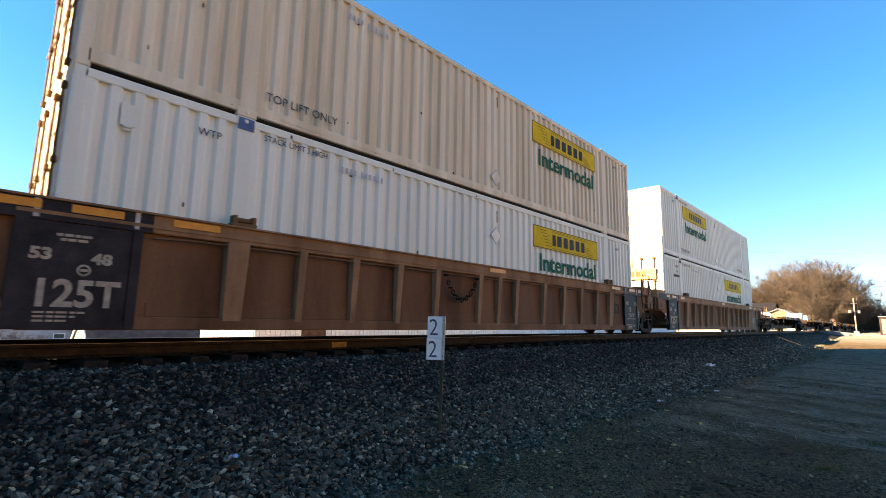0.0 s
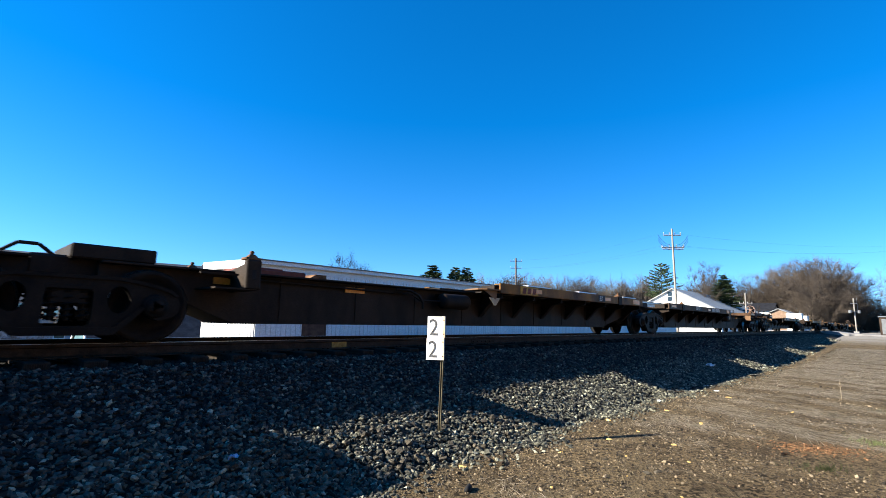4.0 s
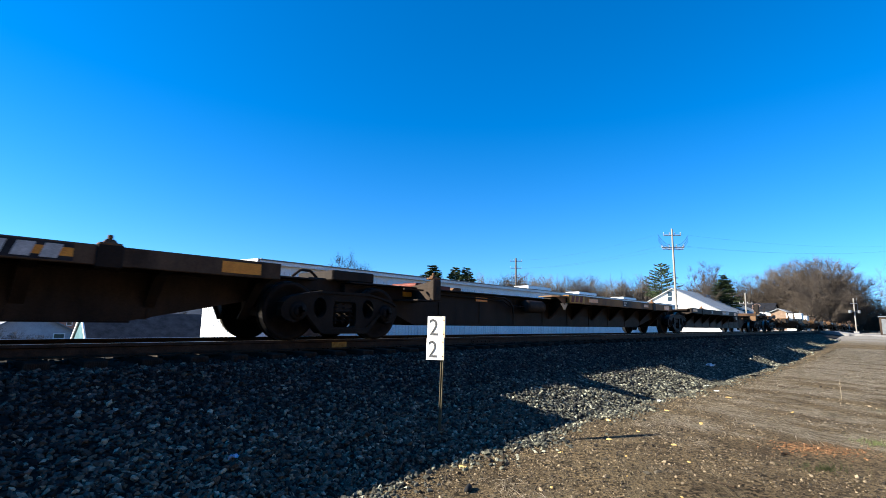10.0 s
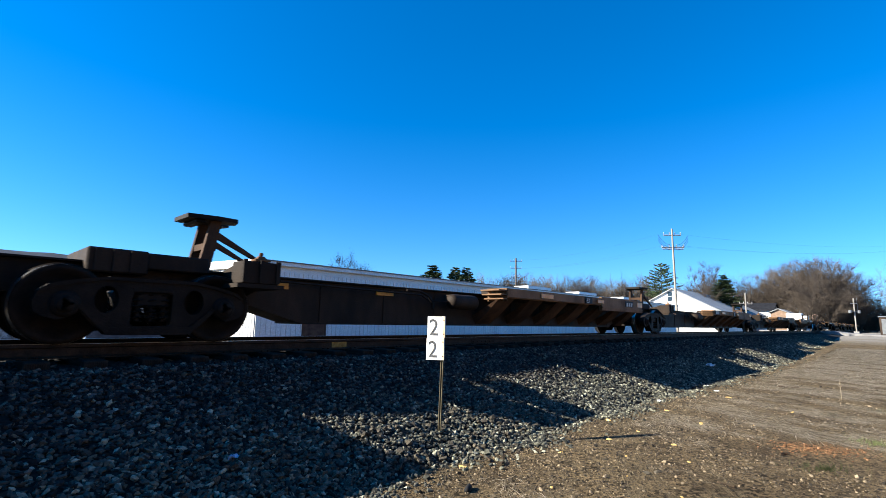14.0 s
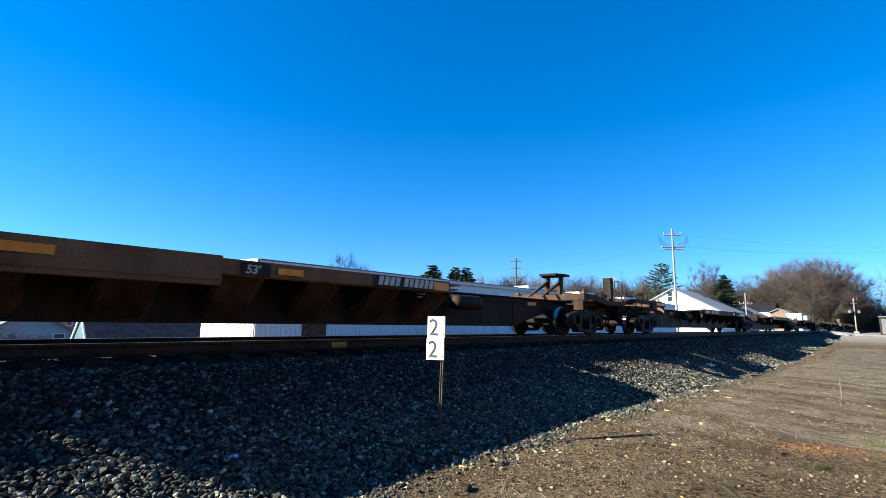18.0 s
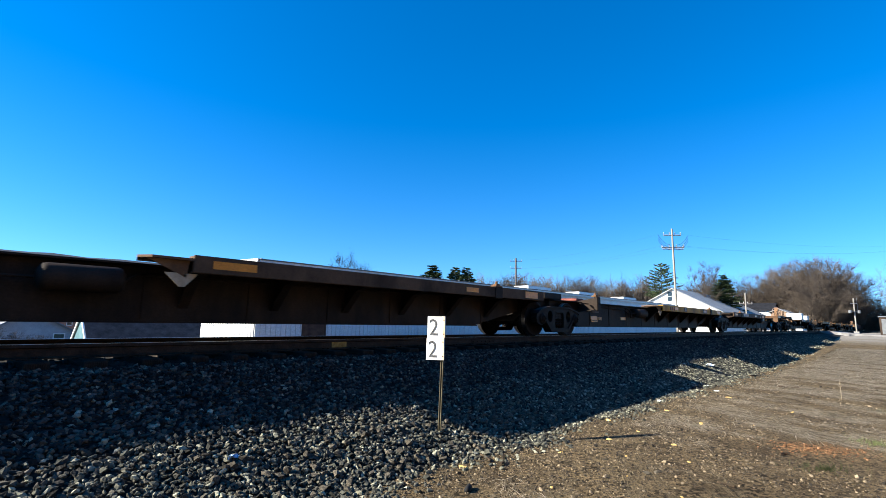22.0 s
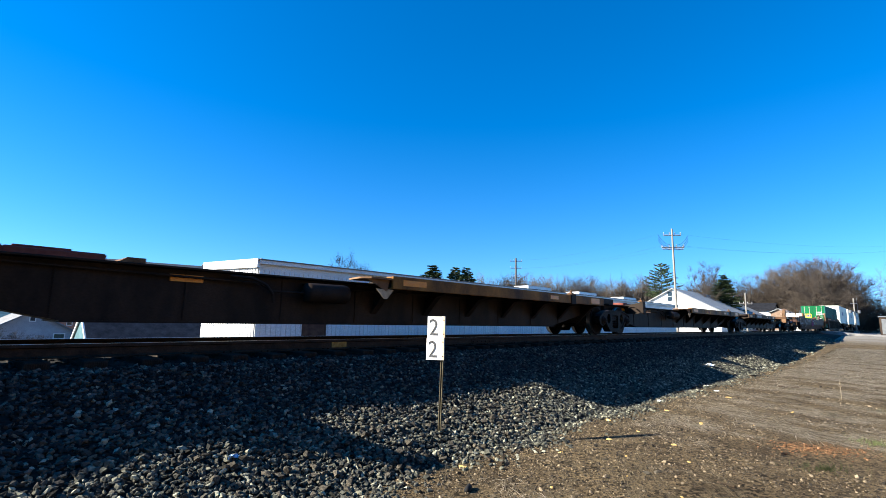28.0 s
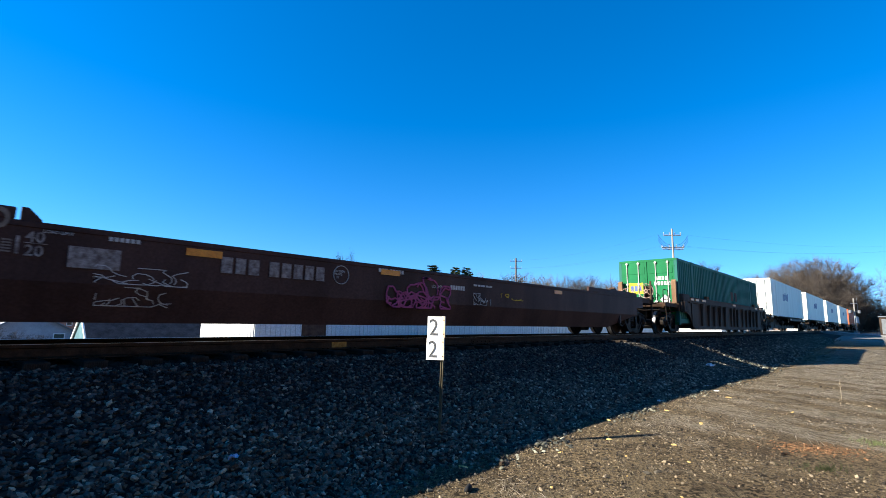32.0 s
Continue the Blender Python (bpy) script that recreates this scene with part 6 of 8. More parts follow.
spine(S5[3], S5[4], tone=1, marks=[("logo", 2.2, 0.15), ("53'", 6.22, 0.15)], plat=(7.83, 16.74), taper=(3.0, 3.2))
spine(S5[4], S5[5], flip=True, right_end=True, tone=2, marks=[("number", 2.39, 0.155), ("53'", 6.4, 0.14)], plat=(1.57, 10.2), brake="stepped")


def smooth_well(s0, s1):
    """An empty well car with smooth flared sides, sprayed over."""
    L = s1 - s0
    u = thing("well_car", "empty maroon well car with grimy graffiti-covered smooth sides", "railcar", (s0, YC, 0), group="well cars of the train")
    moving.append((u, s0))
    truck(u, 0), truck(u, L)
    for k in (-1, 1):
        w = Shape()
        x0, x1 = 0.99, L - 0.4
        for y0, z0, y1, z1 in ((1.2, 0.26, 1.385, 0.7), (1.385, 0.7, 1.405, 1.32)):
            w.add([(x0 if z0 > 0.5 else x0 + 1.1, k * y0, z0), (x1 if z0 > 0.5 else x1 - 2.0, k * y0, z0), (x1, k * y1, z1), (x0, k * y1, z1)], [(0, 1, 2, 3)])
            w.add([(x0 if z0 > 0.5 else x0 + 1.1, k * (y0 - 0.03), z0), (x1 if z0 > 0.5 else x1 - 2.0, k * (y0 - 0.03), z0), (x1, k * (y1 - 0.03), z1), (x0, k * (y1 - 0.03), z1)], [(3, 2, 1, 0)])
        part("side_wall", w, M_MAROON, u, "smooth flared maroon side")
        t = Shape().box(x0, x1, k * 1.415, k * 1.33, 1.26, 1.33, 0.01)
        for a, b in ((x0, 4.06), (17.0, x1)):
            t.box(a, b, k * 1.415, k * 1.35, 1.33, 1.46, 0.01)
        t.side([(4.1, 1.33), (4.1, 1.47), (4.16, 1.47), (4.28, 1.35), (4.28, 1.33)], k * 1.41, k * 1.36)
        part("top_chord", t, M_MAROON, u)
        for x, d in ((0.0, 1), (L, -1)):
            e = Shape().side([(x - d * 0.2, 0.95), (x - d * 0.2, 1.34), (x + d * 1.76, 1.34), (x + d * 1.76, 0.72), (x + d * 1.2, 0.95)], k * 1.38, k * 1.34)
            part("end_panel", e, M_MAROON, u)
    beam = Shape().box(-0.1, 0.1, -1.2, 1.2, 0.26, 0.34, 0.01).mesh("floor_beam")
    for j in range(9):
        part("floor_beam", beam, M_MAROON, u, "", (3 + (L - 6) * j / 8, 0, 0))
    for x, d in ((0.0, 1), (L, -1)):
        part("bulkhead", Shape().box(x + d * 1.7, x + d * 1.8, -1.37, 1.37, 0.4, 1.3), M_MAROON, u)
        part("draft_sill", Shape().box(x - d * 0.9, x + d * 1.7, -0.45, 0.45, 0.85, 1.1, 0.02), M_MAROON, u)
    part("floor_plate", Shape().box(2.2, L - 2.5, -1.19, 1.19, 0.265, 0.275), M_MAROON, u)
    for x, d in ((0.0, -1), (L, 1)):
        g = part("deck_grating", GRATE, M_SPINE, u, "open steel grating", (x - d * 0.1, 0, 1.3))
        s = Shape()
        for k in (-1, 1):
            s.box(x + d * 1.1, x - d * 0.9, k * 1.36, k * 1.28, 1.14, 1.32, 0.01)
        s.box(x + d * 1.1, x + d * 1.16, -1.36, 1.36, 1.1, 1.32, 0.01).flat([(x + d * 1.16, -1.3), (x + d * 1.16, 1.3), (x + d * 1.6, 0.3), (x + d * 1.6, -0.3)], 1.1, 1.18)
        part("end_platform", s, M_SPINE_BROWN, u)
        p = Shape().box(x + d * 1.05, x + d * 1.11, -1.4, -1.34, 0.6, 2.0, 0.008).pipe([(x + d * 1.05, -1.38, 0.55), (x + d * 0.5, -1.38, 0.55), (x + d * 0.5, -1.38, 1.1)], 0.014, 6)
        part("grab_post", p, M_SPINE_BROWN, u, "tall grab post with a step")
        coupler(u, x + d * 1.3, d)
    q = Shape().box(L - 0.9, L - 0.4, -0.7, -0.3, 1.3, 1.62, 0.02).box(L - 0.4, L - 0.3, -0.62, -0.4, 1.3, 1.7, 0.02)
    st = part("brake_stand", q, M_SPINE_BROWN, u)
    part("brake_wheel", WHEEL_RIM, M_RUST, st, "spoked hand brake wheel", (L + 0.9, -0.55, 1.45))
    y = -1.412
    for x, w, z in ((0.99, 0.6, 1.15), (5.75, 0.46, 1.14), (9.0, 0.45, 1.16), (15.0, 0.4, 1.14)):
        part("reflector", Shape().box(x, x + w, y - 0.006 if z < 1.3 else y - 0.009, y, z, z + 0.095), M_REFLECT, u, "yellow reflective strip")
    bars("lettering", [0.15, 0.14, 0.16, 0, 0.15, 0.15, 0.15, 0.15, 0.15], 0.22, u, (6.21, y, 0.95), M_FADED, 0.3)
    letters("lettering", "40", 0.165, u, (4.16, y, 1.11), M_FADED, 1.0, bold=0.003)
    letters("lettering", "20", 0.165, u, (4.16, y, 0.96), M_FADED, 1.0, bold=0.003)
    part("rule", Shape().box(4.16, 4.35, y - 0.001, y + 0.01, 1.092, 1.1), M_FADED, u)
    part("rule", Shape().box(4.09, 4.12, y - 0.001, y + 0.01, 0.97, 1.16), M_FADED, u)
    for x, t in ((2.05, "53"), (2.86, "48"), (3.35, "45")):
        letters("lettering", t, 0.165, u, (x, y, 0.98), M_FADED, 1.0, bold=0.003)
        part("rule", Shape().box(x - 0.07, x - 0.04, y - 0.001, y + 0.01, 0.97, 1.16), M_FADED, u)
    part("red_patch", Shape().box(3.43, 3.93, y - 0.001, y + 0.01, 1.14, 1.22), M_RED, u, "dull red painted patch")
    for q in range(5):
        bars("small_print", [0.12, 0.09, 0.14, 0.08], 0.018, u, (3.56, y, 0.98 + 0.03 * q), M_FADED, 0.2)
    letters("lettering", "LOAD LIMIT", 0.05, u, (4.3, y, 1.22), M_LETTER)
    bars("lettering", [0.04] * 6, 0.05, u, (4.9, y, 1.21), M_LETTER, 0.4)
    letters("lettering", "EXCEEDS\n PLATE\n    H", 0.05, u, (8.02, y, 1.12), M_LETTER)
    rg = Shape().ring((8.16, y, 1.08), 0.15, 0.006, "y", 24, 4)
    part("round_mark", rg, M_LETTER, u)
    letters("lettering", "LD LMT", 0.09, u, (10.3, y, 1.0), M_LETTER)
    bars("lettering", [0.06] * 6, 0.09, u, (10.85, y, 1.0), M_LETTER, 0.3)
    bars("lettering", [0.055] * 3 + [0] + [0.055] * 5, 0.08, u, (8.95, y, 1.2), M_LETTER, 0.3)
    bars("small_print", [0.12, 0.08, 0.14, 0.1, 0.09], 0.04, u, (11.6, y, 1.12), M_LETTER)
    for q in range(5):
        bars("small_print", [0.1, 0.07, 0.12, 0.08, 0.11], 0.03, u, (1.02, y, 1.1 - 0.05 * q), M_FADED)
    # sprayed writing
    for word, x, w in (("DASK", 1.0, 0.7), ("MEME", 1.77, 0.52), ("GRIMEG", 2.33, 0.94), ("RADIO", 3.36, 0.66)):
        g = letters("graffiti", word, 0.29, u, (x, y - 0.008, 1.25 - 0.008 * (x - 1)), M_GRAFFITI_OLD, bold=0.012, width=w)
        g["label"] = "faded olive sprayed capitals"
    g = letters("graffiti", "aistrict", 0.27, u, (1.63, y - 0.002, 0.72), M_GRAFFITI, bold=-0.003, width=1.3, shear=-0.1)
    g["label"] = "pale blue sprayed script"
    g = letters("graffiti", "08-20", 0.19, u, (2.51, -1.352, 0.52), M_GRAFFITI, bold=-0.003, width=0.55)
    g.rotation_euler = (0.398, 0, 0)
    scrawl("graffiti", u, (4.8, y, 0.72), 1.0, 0.2, M_LETTER, 8, 14, 0.005)
    g = scrawl("graffiti", u, (4.85, -1.296, 0.46), 0.9, 0.24, M_LETTER, 18, 12, 0.005)
    g.rotation_euler = (0.398, 0, 0)
    scrawl("graffiti", u, (9.15, y, 0.6), 1.7, 0.58, M_GRAFFITI_PINK, 11, 26, 0.016)
    scrawl("graffiti", u, (11.6, y, 0.72), 0.6, 0.25, M_LETTER, 15, 12, 0.004)
    scrawl("graffiti", u, (12.6, y, 0.88), 0.9, 0.13, M_LOGO_YELLOW, 16, 6, 0.006)
    part("erased_patch", Shape().box(4.54, 5.04, y - 0.001, y + 0.01, 0.87, 1.11), M_FADED, u, "pale smeared patch")
    return u


smooth_well(466.85, 487.9)
gw = well_car(492.2, 510.4, M_WELL_DARK, "dark grimy ribbed well car carrying one green container", last=True, marks=False)
end_deck(gw, 0.0, -1, "post")
for k in (-1, 1):
    part("guide_post", Shape().side([(0.02, 1.3), (0.02, 2.25), (0.08, 2.32), (0.16, 2.3), (0.16, 1.3)], k * 1.26, k * 1.08), M_SILL_BROWN, gw, "dusty brown steel guide for the container")
end_deck(gw, 18.2, 1, "post", 1.0)
# sides get a bluer, darker green: their shade is put into the paint
g = container(492.45, 0.39, M_GREEN_SHADED, "green corrugated container with white and yellow marks on its doors", None, "left", end_material=M_GREEN_BOX, words=False)
part("logo_panel", Shape().box(-0.018, -0.012, 0.2, 0.85, 1.35, 1.85), M_LOGO_YELLOW, g, "yellow logo panel with a dark bar")
bars("logo_lettering", [0.14, 0.14, 0.14], 0.25, g, (-0.021, 0.76, 1.47), M_LOGO_BLUE, 0.25, 0, 0, "x")
bars("serial_mark", [0.1] * 4, 0.16, g, (-0.02, -0.35, 1.95), M_LETTER, 0.4, 0, 0, "x")
bars("serial_mark", [0.1] * 6, 0.16, g, (-0.02, -0.3, 1.72), M_LETTER, 0.4, 0, 0, "x")
part("diamond_placard", Shape().cross([(-0.75, 1.3), (-0.97, 1.08), (-0.75, 0.86), (-0.53, 1.08)], -0.05, -0.045), M_LETTER, g, "white diamond placard")
for x in (9.0, 9.9):
    bars("logo_lettering", [0.5], 0.5, g, (x, -BW / 2 - 0.004, 1.4), M_SPINE_BROWN)

TAIL = [512.6, 532.0, 551.7, 571.4, 591.2, 611.0]
for i in range(5):
    spine(TAIL[i], TAIL[i + 1], left_reach=0.9, left_end=(i == 0), right_end=(i == 4), tone=0, marks=[], right_truck=(i == 4))
for i, (s, mt) in enumerate(((514.0, M_WHITE_BOX), (533.6, M_WHITE_BOX), (553.3, M_WHITE_BOX), (573.2, M_WHITE_BOX), (592.9, M_ORANGE_BOX))):
    c = container(s, 1.19, mt, "flat-sided white refrigerated container with a dark logo" if i < 4 else "orange steel shipping container on a skeleton car", None, "left", smooth=i < 4, words=False)
    if i < 4:
        bars("logo_lettering", [0.3, 0.5, 0.45, 0.5, 0.45], 0.75, c, (4.9 if i == 0 else 6.0, -BW / 2 - 0.004, 1.3), M_LOGO_BLUE, 0.2, 0.2, 0.2, "y", "dark blue logo bars")
        part("corner_stripe", Shape().box(0.03, 0.08, -BW / 2 - 0.002, -BW / 2 + 0.01, 0.2, 2.7), M_LOGO_BLUE, c)
for i, (mt, nm) in enumerate(((M_GREY_BOX, "grey"), (M_GREEN_BOX, "green"), (M_GREY_BOX, "grey"), (M_ORANGE_BOX, "orange"), (M_GREY_BOX, "grey"))):
    s = 615.6 + 20.4 * i
    well_car(s, s + 18.4, M_WELL_DARK, "dark grimy ribbed well car carrying one container", last=True, marks=False)
    container(s + 1.2, 0.39, mt, nm + " corrugated shipping container in a dark well car", None, "left", words=False)


# ---- buildings behind the track ----
M_PANEL = mat("white_metal_cladding", (0.66, 0.67, 0.66), (0.8, 0.8, 0.79), 0.45, 0, 0.6, 20, 0.03, 5)
M_ROOF_METAL = mat("pale_metal_roofing", (0.12, 0.13, 0.14), (0.2, 0.215, 0.23), 0.4, 0.3, 0.6, 20, 0.03)
M_GUTTER = mat("dark_trim", (0.1, 0.11, 0.12), (0.18, 0.19, 0.2), 0.6, 0, 3, 40, 0.05)
M_DOOR = mat("brown_steel_door", (0.07, 0.035, 0.025), (0.13, 0.07, 0.045), 0.6, 0, 3, 40, 0.05)
M_SIDING = mat("white_painted_siding", (0.7, 0.7, 0.68), (0.83, 0.83, 0.81), 0.6, 0, 0.7, 20, 0.03)
M_GREY_SIDING = mat("grey_siding", (0.3, 0.31, 0.33), (0.42, 0.43, 0.45), 0.7, 0, 0.7, 20, 0.03)
M_SHINGLE = mat("dark_shingles", (0.024, 0.026, 0.03), (0.055, 0.058, 0.064), 0.9, 0, 1.2, 14, 0.4)
M_SHINGLE_PALE = mat("pale_shingles", (0.16, 0.165, 0.17), (0.26, 0.265, 0.27), 0.85, 0, 1.2, 14, 0.3)
M_BARN_ROOF = mat("light_grey_roofing", (0.24, 0.255, 0.255), (0.34, 0.355, 0.35), 0.6, 0.0, 0.6, 20, 0.03)
M_TEAL_ROOF = mat("teal_metal_roof", (0.05, 0.13, 0.15), (0.1, 0.21, 0.23), 0.5, 0.2, 1.5, 20, 0.05)
M_BRICK = mat("salmon_brick", (0.33, 0.15, 0.1), (0.48, 0.26, 0.18), 0.85, 0, 3, 40, 0.2)
M_GLASS = bpy.data.materials.new("window_glass")
M_GLASS.use_nodes = True
M_GLASS.node_tree.nodes["Principled BSDF"].inputs["Base Color"].default_value = (0.02, 0.03, 0.04, 1)
M_GLASS.node_tree.nodes["Principled BSDF"].inputs["Roughness"].default_value = 0.08


def warehouse():
    X0, X1, Y0, Y1, B = 12.02, 80.0, 25.0, 32.4, -2.6
    ZE, YR, ZR = 3.42, 32.3, 3.72
    w = thing("warehouse", "long low white metal-clad warehouse with a shallow pale roof", "building", (0, 0, 0))
    s = Shape()
    n = 226
    for i in range(n):
        x = X0 + (X1 - X0) * i / n
        s.box(x, x + (X1 - X0) / n * 0.86, Y0 - 0.03, Y0 + 0.2, B, ZE - 0.5)
    s.box(X0, X1, Y0, Y0 + 0.2, B, ZE)
    part("front_wall", s, M_PANEL, w, "white ribbed metal wall in shade")
    e = Shape()
    e._prism([(Y0 + 0.02, B), (Y1, B), (Y1, ZE), (YR, ZR), (Y0 + 0.02, ZE)], X0 + 0.2, X0 + 0.02, lambda p, q: (q, p[0], p[1]))
    ribs, m = [], 22
    for i in range(m):
        y = Y0 + 0.05 + (Y1 - Y0 - 0.1) * i / m
        top = ZE + (ZR - ZE) * (1 - abs(y + 0.2 - YR) / (YR - Y0)) - 0.45
        ribs.append(Shape().box(X0 - 0.05, X0 + 0.018, y, y + 0.2, B, top))
    end = part("end_wall", e, M_PANEL, w, "sunlit white ribbed metal end wall")
    for rib in ribs:
        part("rib", rib, M_PANEL, end)
    part("back_wall", Shape().box(X0, X1, Y1 - 0.2, Y1, B, ZE).box(X1 - 0.2, X1, Y0, Y1, B, ZE), M_PANEL, w)
    r = Shape()
    for a, za, b, zb in ((Y0 - 0.25, ZE - 0.01, YR, ZR), (Y1 + 0.25, ZE + 0.2, YR, ZR)):
        r.add([(X0 - 0.2, a, za), (X1 + 0.2, a, za), (X1 + 0.2, b, zb), (X0 - 0.2, b, zb), (X0 - 0.2, a, za + 0.1), (X1 + 0.2, a, za + 0.1), (X1 + 0.2, b, zb + 0.1), (X0 - 0.2, b, zb + 0.1)],
              [(0, 1, 2, 3), (4, 7, 6, 5), (0, 4, 5, 1), (0, 3, 7, 4), (1, 5, 6, 2)])
    for i in range(110):
        x = X0 + (X1 - X0) * i / 109
        r.add([(x - 0.04, Y0 - 0.26, ZE + 0.09), (x + 0.04, Y0 - 0.26, ZE + 0.09), (x + 0.04, YR, ZR + 0.1), (x - 0.04, YR, ZR + 0.1),
               (x - 0.02, Y0 - 0.26, ZE + 0.12), (x + 0.02, Y0 - 0.26, ZE + 0.12), (x + 0.02, YR, ZR + 0.13), (x - 0.02, YR, ZR + 0.13)],
              [(4, 5, 6, 7), (0, 4, 7, 3), (1, 2, 6, 5), (0, 1, 5, 4)])
    part("roof", r, M_ROOF_METAL, w, "shallow ribbed metal roof")
    part("fascia", Shape().box(X0 - 0.1, X1, Y0 - 0.28, Y0 - 0.2, ZE - 0.18, ZE + 0.04, 0.01), M_PANEL, w, "white eaves trim")
    part("gutter", Shape().box(X0 - 0.1, X1, Y0 - 0.34, Y0 - 0.28, ZE + 0.03, ZE + 0.09), M_GUTTER, w)
    part("rake_trim", Shape().side([(X0 - 0.14, 0), (X0 - 0.04, 0), (X0 - 0.04, 0.45), (X0 - 0.14, 0.45)], 0, 0.01).add(
        [(X0 - 0.22, Y0 - 0.2, ZE - 0.38), (X0 - 0.22, YR, ZR - 0.38), (X0 - 0.22, YR, ZR + 0.1), (X0 - 0.22, Y0 - 0.2, ZE + 0.1),
         (X0 - 0.04, Y0 - 0.2, ZE - 0.38), (X0 - 0.04, YR, ZR - 0.38), (X0 - 0.04, YR, ZR + 0.1), (X0 - 0.04, Y0 - 0.2, ZE + 0.1)],
        [(0, 3, 2, 1), (4, 5, 6, 7), (0, 1, 5, 4), (3, 7, 6, 2), (0, 4, 7, 3), (1, 2, 6, 5)]), M_PANEL, w, "deep white gable trim")
    d = part("door", Shape().box(14.85, 16.35, Y0 - 0.05, Y0 + 0.05, B, 1.4, 0.02).box(14.8, 14.88, Y0 - 0.08, Y0, B, 1.45).box(16.3, 16.4, Y0 - 0.08, Y0, B, 1.45), M_DOOR, w, "brown steel door")
    for x in (28.0, 44.0, 60.0):
        wn = part("window", Shape().box(x, x + 1.2, Y0 - 0.05, Y0 - 0.031, 0.9, 1.9), M_GLASS, w)
        part("window_frame", Shape().box(x - 0.06, x, Y0 - 0.07, Y0, 0.85, 1.95).box(x + 1.2, x + 1.26, Y0 - 0.07, Y0, 0.85, 1.95).box(x, x + 1.2, Y0 - 0.07, Y0, 1.9, 1.96).box(x, x + 1.2, Y0 - 0.07, Y0, 0.84, 0.9), M_GUTTER, wn)
    for x, y in ((46.0, 30.0), (58.0, 30.0), (72.0, 30.0)):
        part("roof_vent", Shape().box(x, x + 5.0, y, y + 2.0, ZE + 0.1, ZR + 0.8, 0.03), M_PANEL, w, "low white box on the roof")
    return w


warehouse()


def gable_house(name, label, x0, x1, y0, y1, base, ze, zr, wall, roof, ridge="x", over=0.4, windows=(), thick=0.18):
    """A plain house; its ridge runs along x or y."""
    h = thing(name, label, "building", (0, 0, 0))
    s, r = Shape(), Shape()
    if ridge == "x":
        m = (y0 + y1) / 2
        s._prism([(y0, base), (y1, base), (y1, ze), (m, zr), (y0, ze)], x1, x0, lambda p, q: (q, p[0], p[1]))
        dz = (zr - ze) / (m - y0) * over
        for a, b in ((y0 - over, m), (y1 + over, m)):
            r.add([(x0 - over, a, ze - dz), (x1 + over, a, ze - dz), (x1 + over, b, zr), (x0 - over, b, zr)] + [(x0 - over, a, ze - dz + thick), (x1 + over, a, ze - dz + thick), (x1 + over, b, zr + thick), (x0 - over, b, zr + thick)],
                  [(0, 1, 2, 3), (4, 7, 6, 5), (0, 4, 5, 1), (0, 3, 7, 4), (1, 5, 6, 2), (3, 2, 6, 7)])
    else:
        m = (x0 + x1) / 2
        s.side([(x0, base), (x1, base), (x1, ze), (m, zr), (x0, ze)], y0, y1)
        dz = (zr - ze) / (m - x0) * over
        for a, b in ((x0 - over, m), (x1 + over, m)):
            r.add([(a, y0 - over, ze - dz), (a, y1 + over, ze - dz), (b, y1 + over, zr), (b, y0 - over, zr)] + [(a, y0 - over, ze - dz + thick), (a, y1 + over, ze - dz + thick), (b, y1 + over, zr + thick), (b, y0 - over, zr + thick)],
                  [(0, 1, 2, 3), (4, 7, 6, 5), (0, 4, 5, 1), (0, 3, 7, 4), (1, 5, 6, 2), (3, 2, 6, 7)])
    part("wall_block", s, wall, h)
    part("roof", r, roof, h)
    for face, a, z, w, t in windows:
        if face == "x":
            wn = part("window", Shape().box(x0 - 0.03, x0 + 0.05, a, a + w, z, z + t), M_GLASS, h)
            part("window_frame", Shape().box(x0 - 0.06, x0, a - 0.1, a, z - 0.1, z + t + 0.1).box(x0 - 0.06, x0, a + w, a + w + 0.1, z - 0.1, z + t + 0.1).box(x0 - 0.06, x0, a, a + w, z + t, z + t + 0.1).box(
                x0 - 0.06, x0, a, a + w, z - 0.1, z).box(x0 - 0.05, x0, a, a + w, z + t / 2 - 0.03, z + t / 2 + 0.03), M_SIDING, wn)
        else:
            wn = part("window", Shape().box(a, a + w, y0 - 0.03, y0 + 0.05, z, z + t), M_GLASS, h)
            part("window_frame", Shape().box(a - 0.1, a, y0 - 0.06, y0, z - 0.1, z + t + 0.1).box(a + w, a + w + 0.1, y0 - 0.06, y0, z - 0.1, z + t + 0.1).box(a, a + w, y0 - 0.06, y0, z + t, z + t + 0.1).box(
                a, a + w, y0 - 0.06, y0, z - 0.1, z), M_SIDING, wn)
    return h


gable_house("white_barn", "long white gabled hall with a pale grey metal roof", 101.7, 144, 24.0, 40.6, -1.5, 3.2, 7.6, M_SIDING, M_BARN_ROOF, "x", 0.5, [("x", 32.4, 5.2, 0.9, 1.9)])
M_BLACK_ROOF = mat("black_roofing", (0.008, 0.009, 0.012), (0.02, 0.022, 0.028), 0.9, 0, 1.2, 14, 0.2)
gable_house("dark_roofed_house", "small house with a black roof beyond the hall", 147, 155, 22.8, 28.6, -1.5, 4.6, 6.5, M_SIDING, M_BLACK_ROOF, "y")
gable_house("tan_house", "low tan house beyond the hall", 127, 137, 17.2, 20.2, -1.5, 3.6, 4.3, mat("tan_siding", (0.17, 0.115, 0.08), (0.26, 0.18, 0.13), 0.8), M_SHINGLE_PALE, "x")
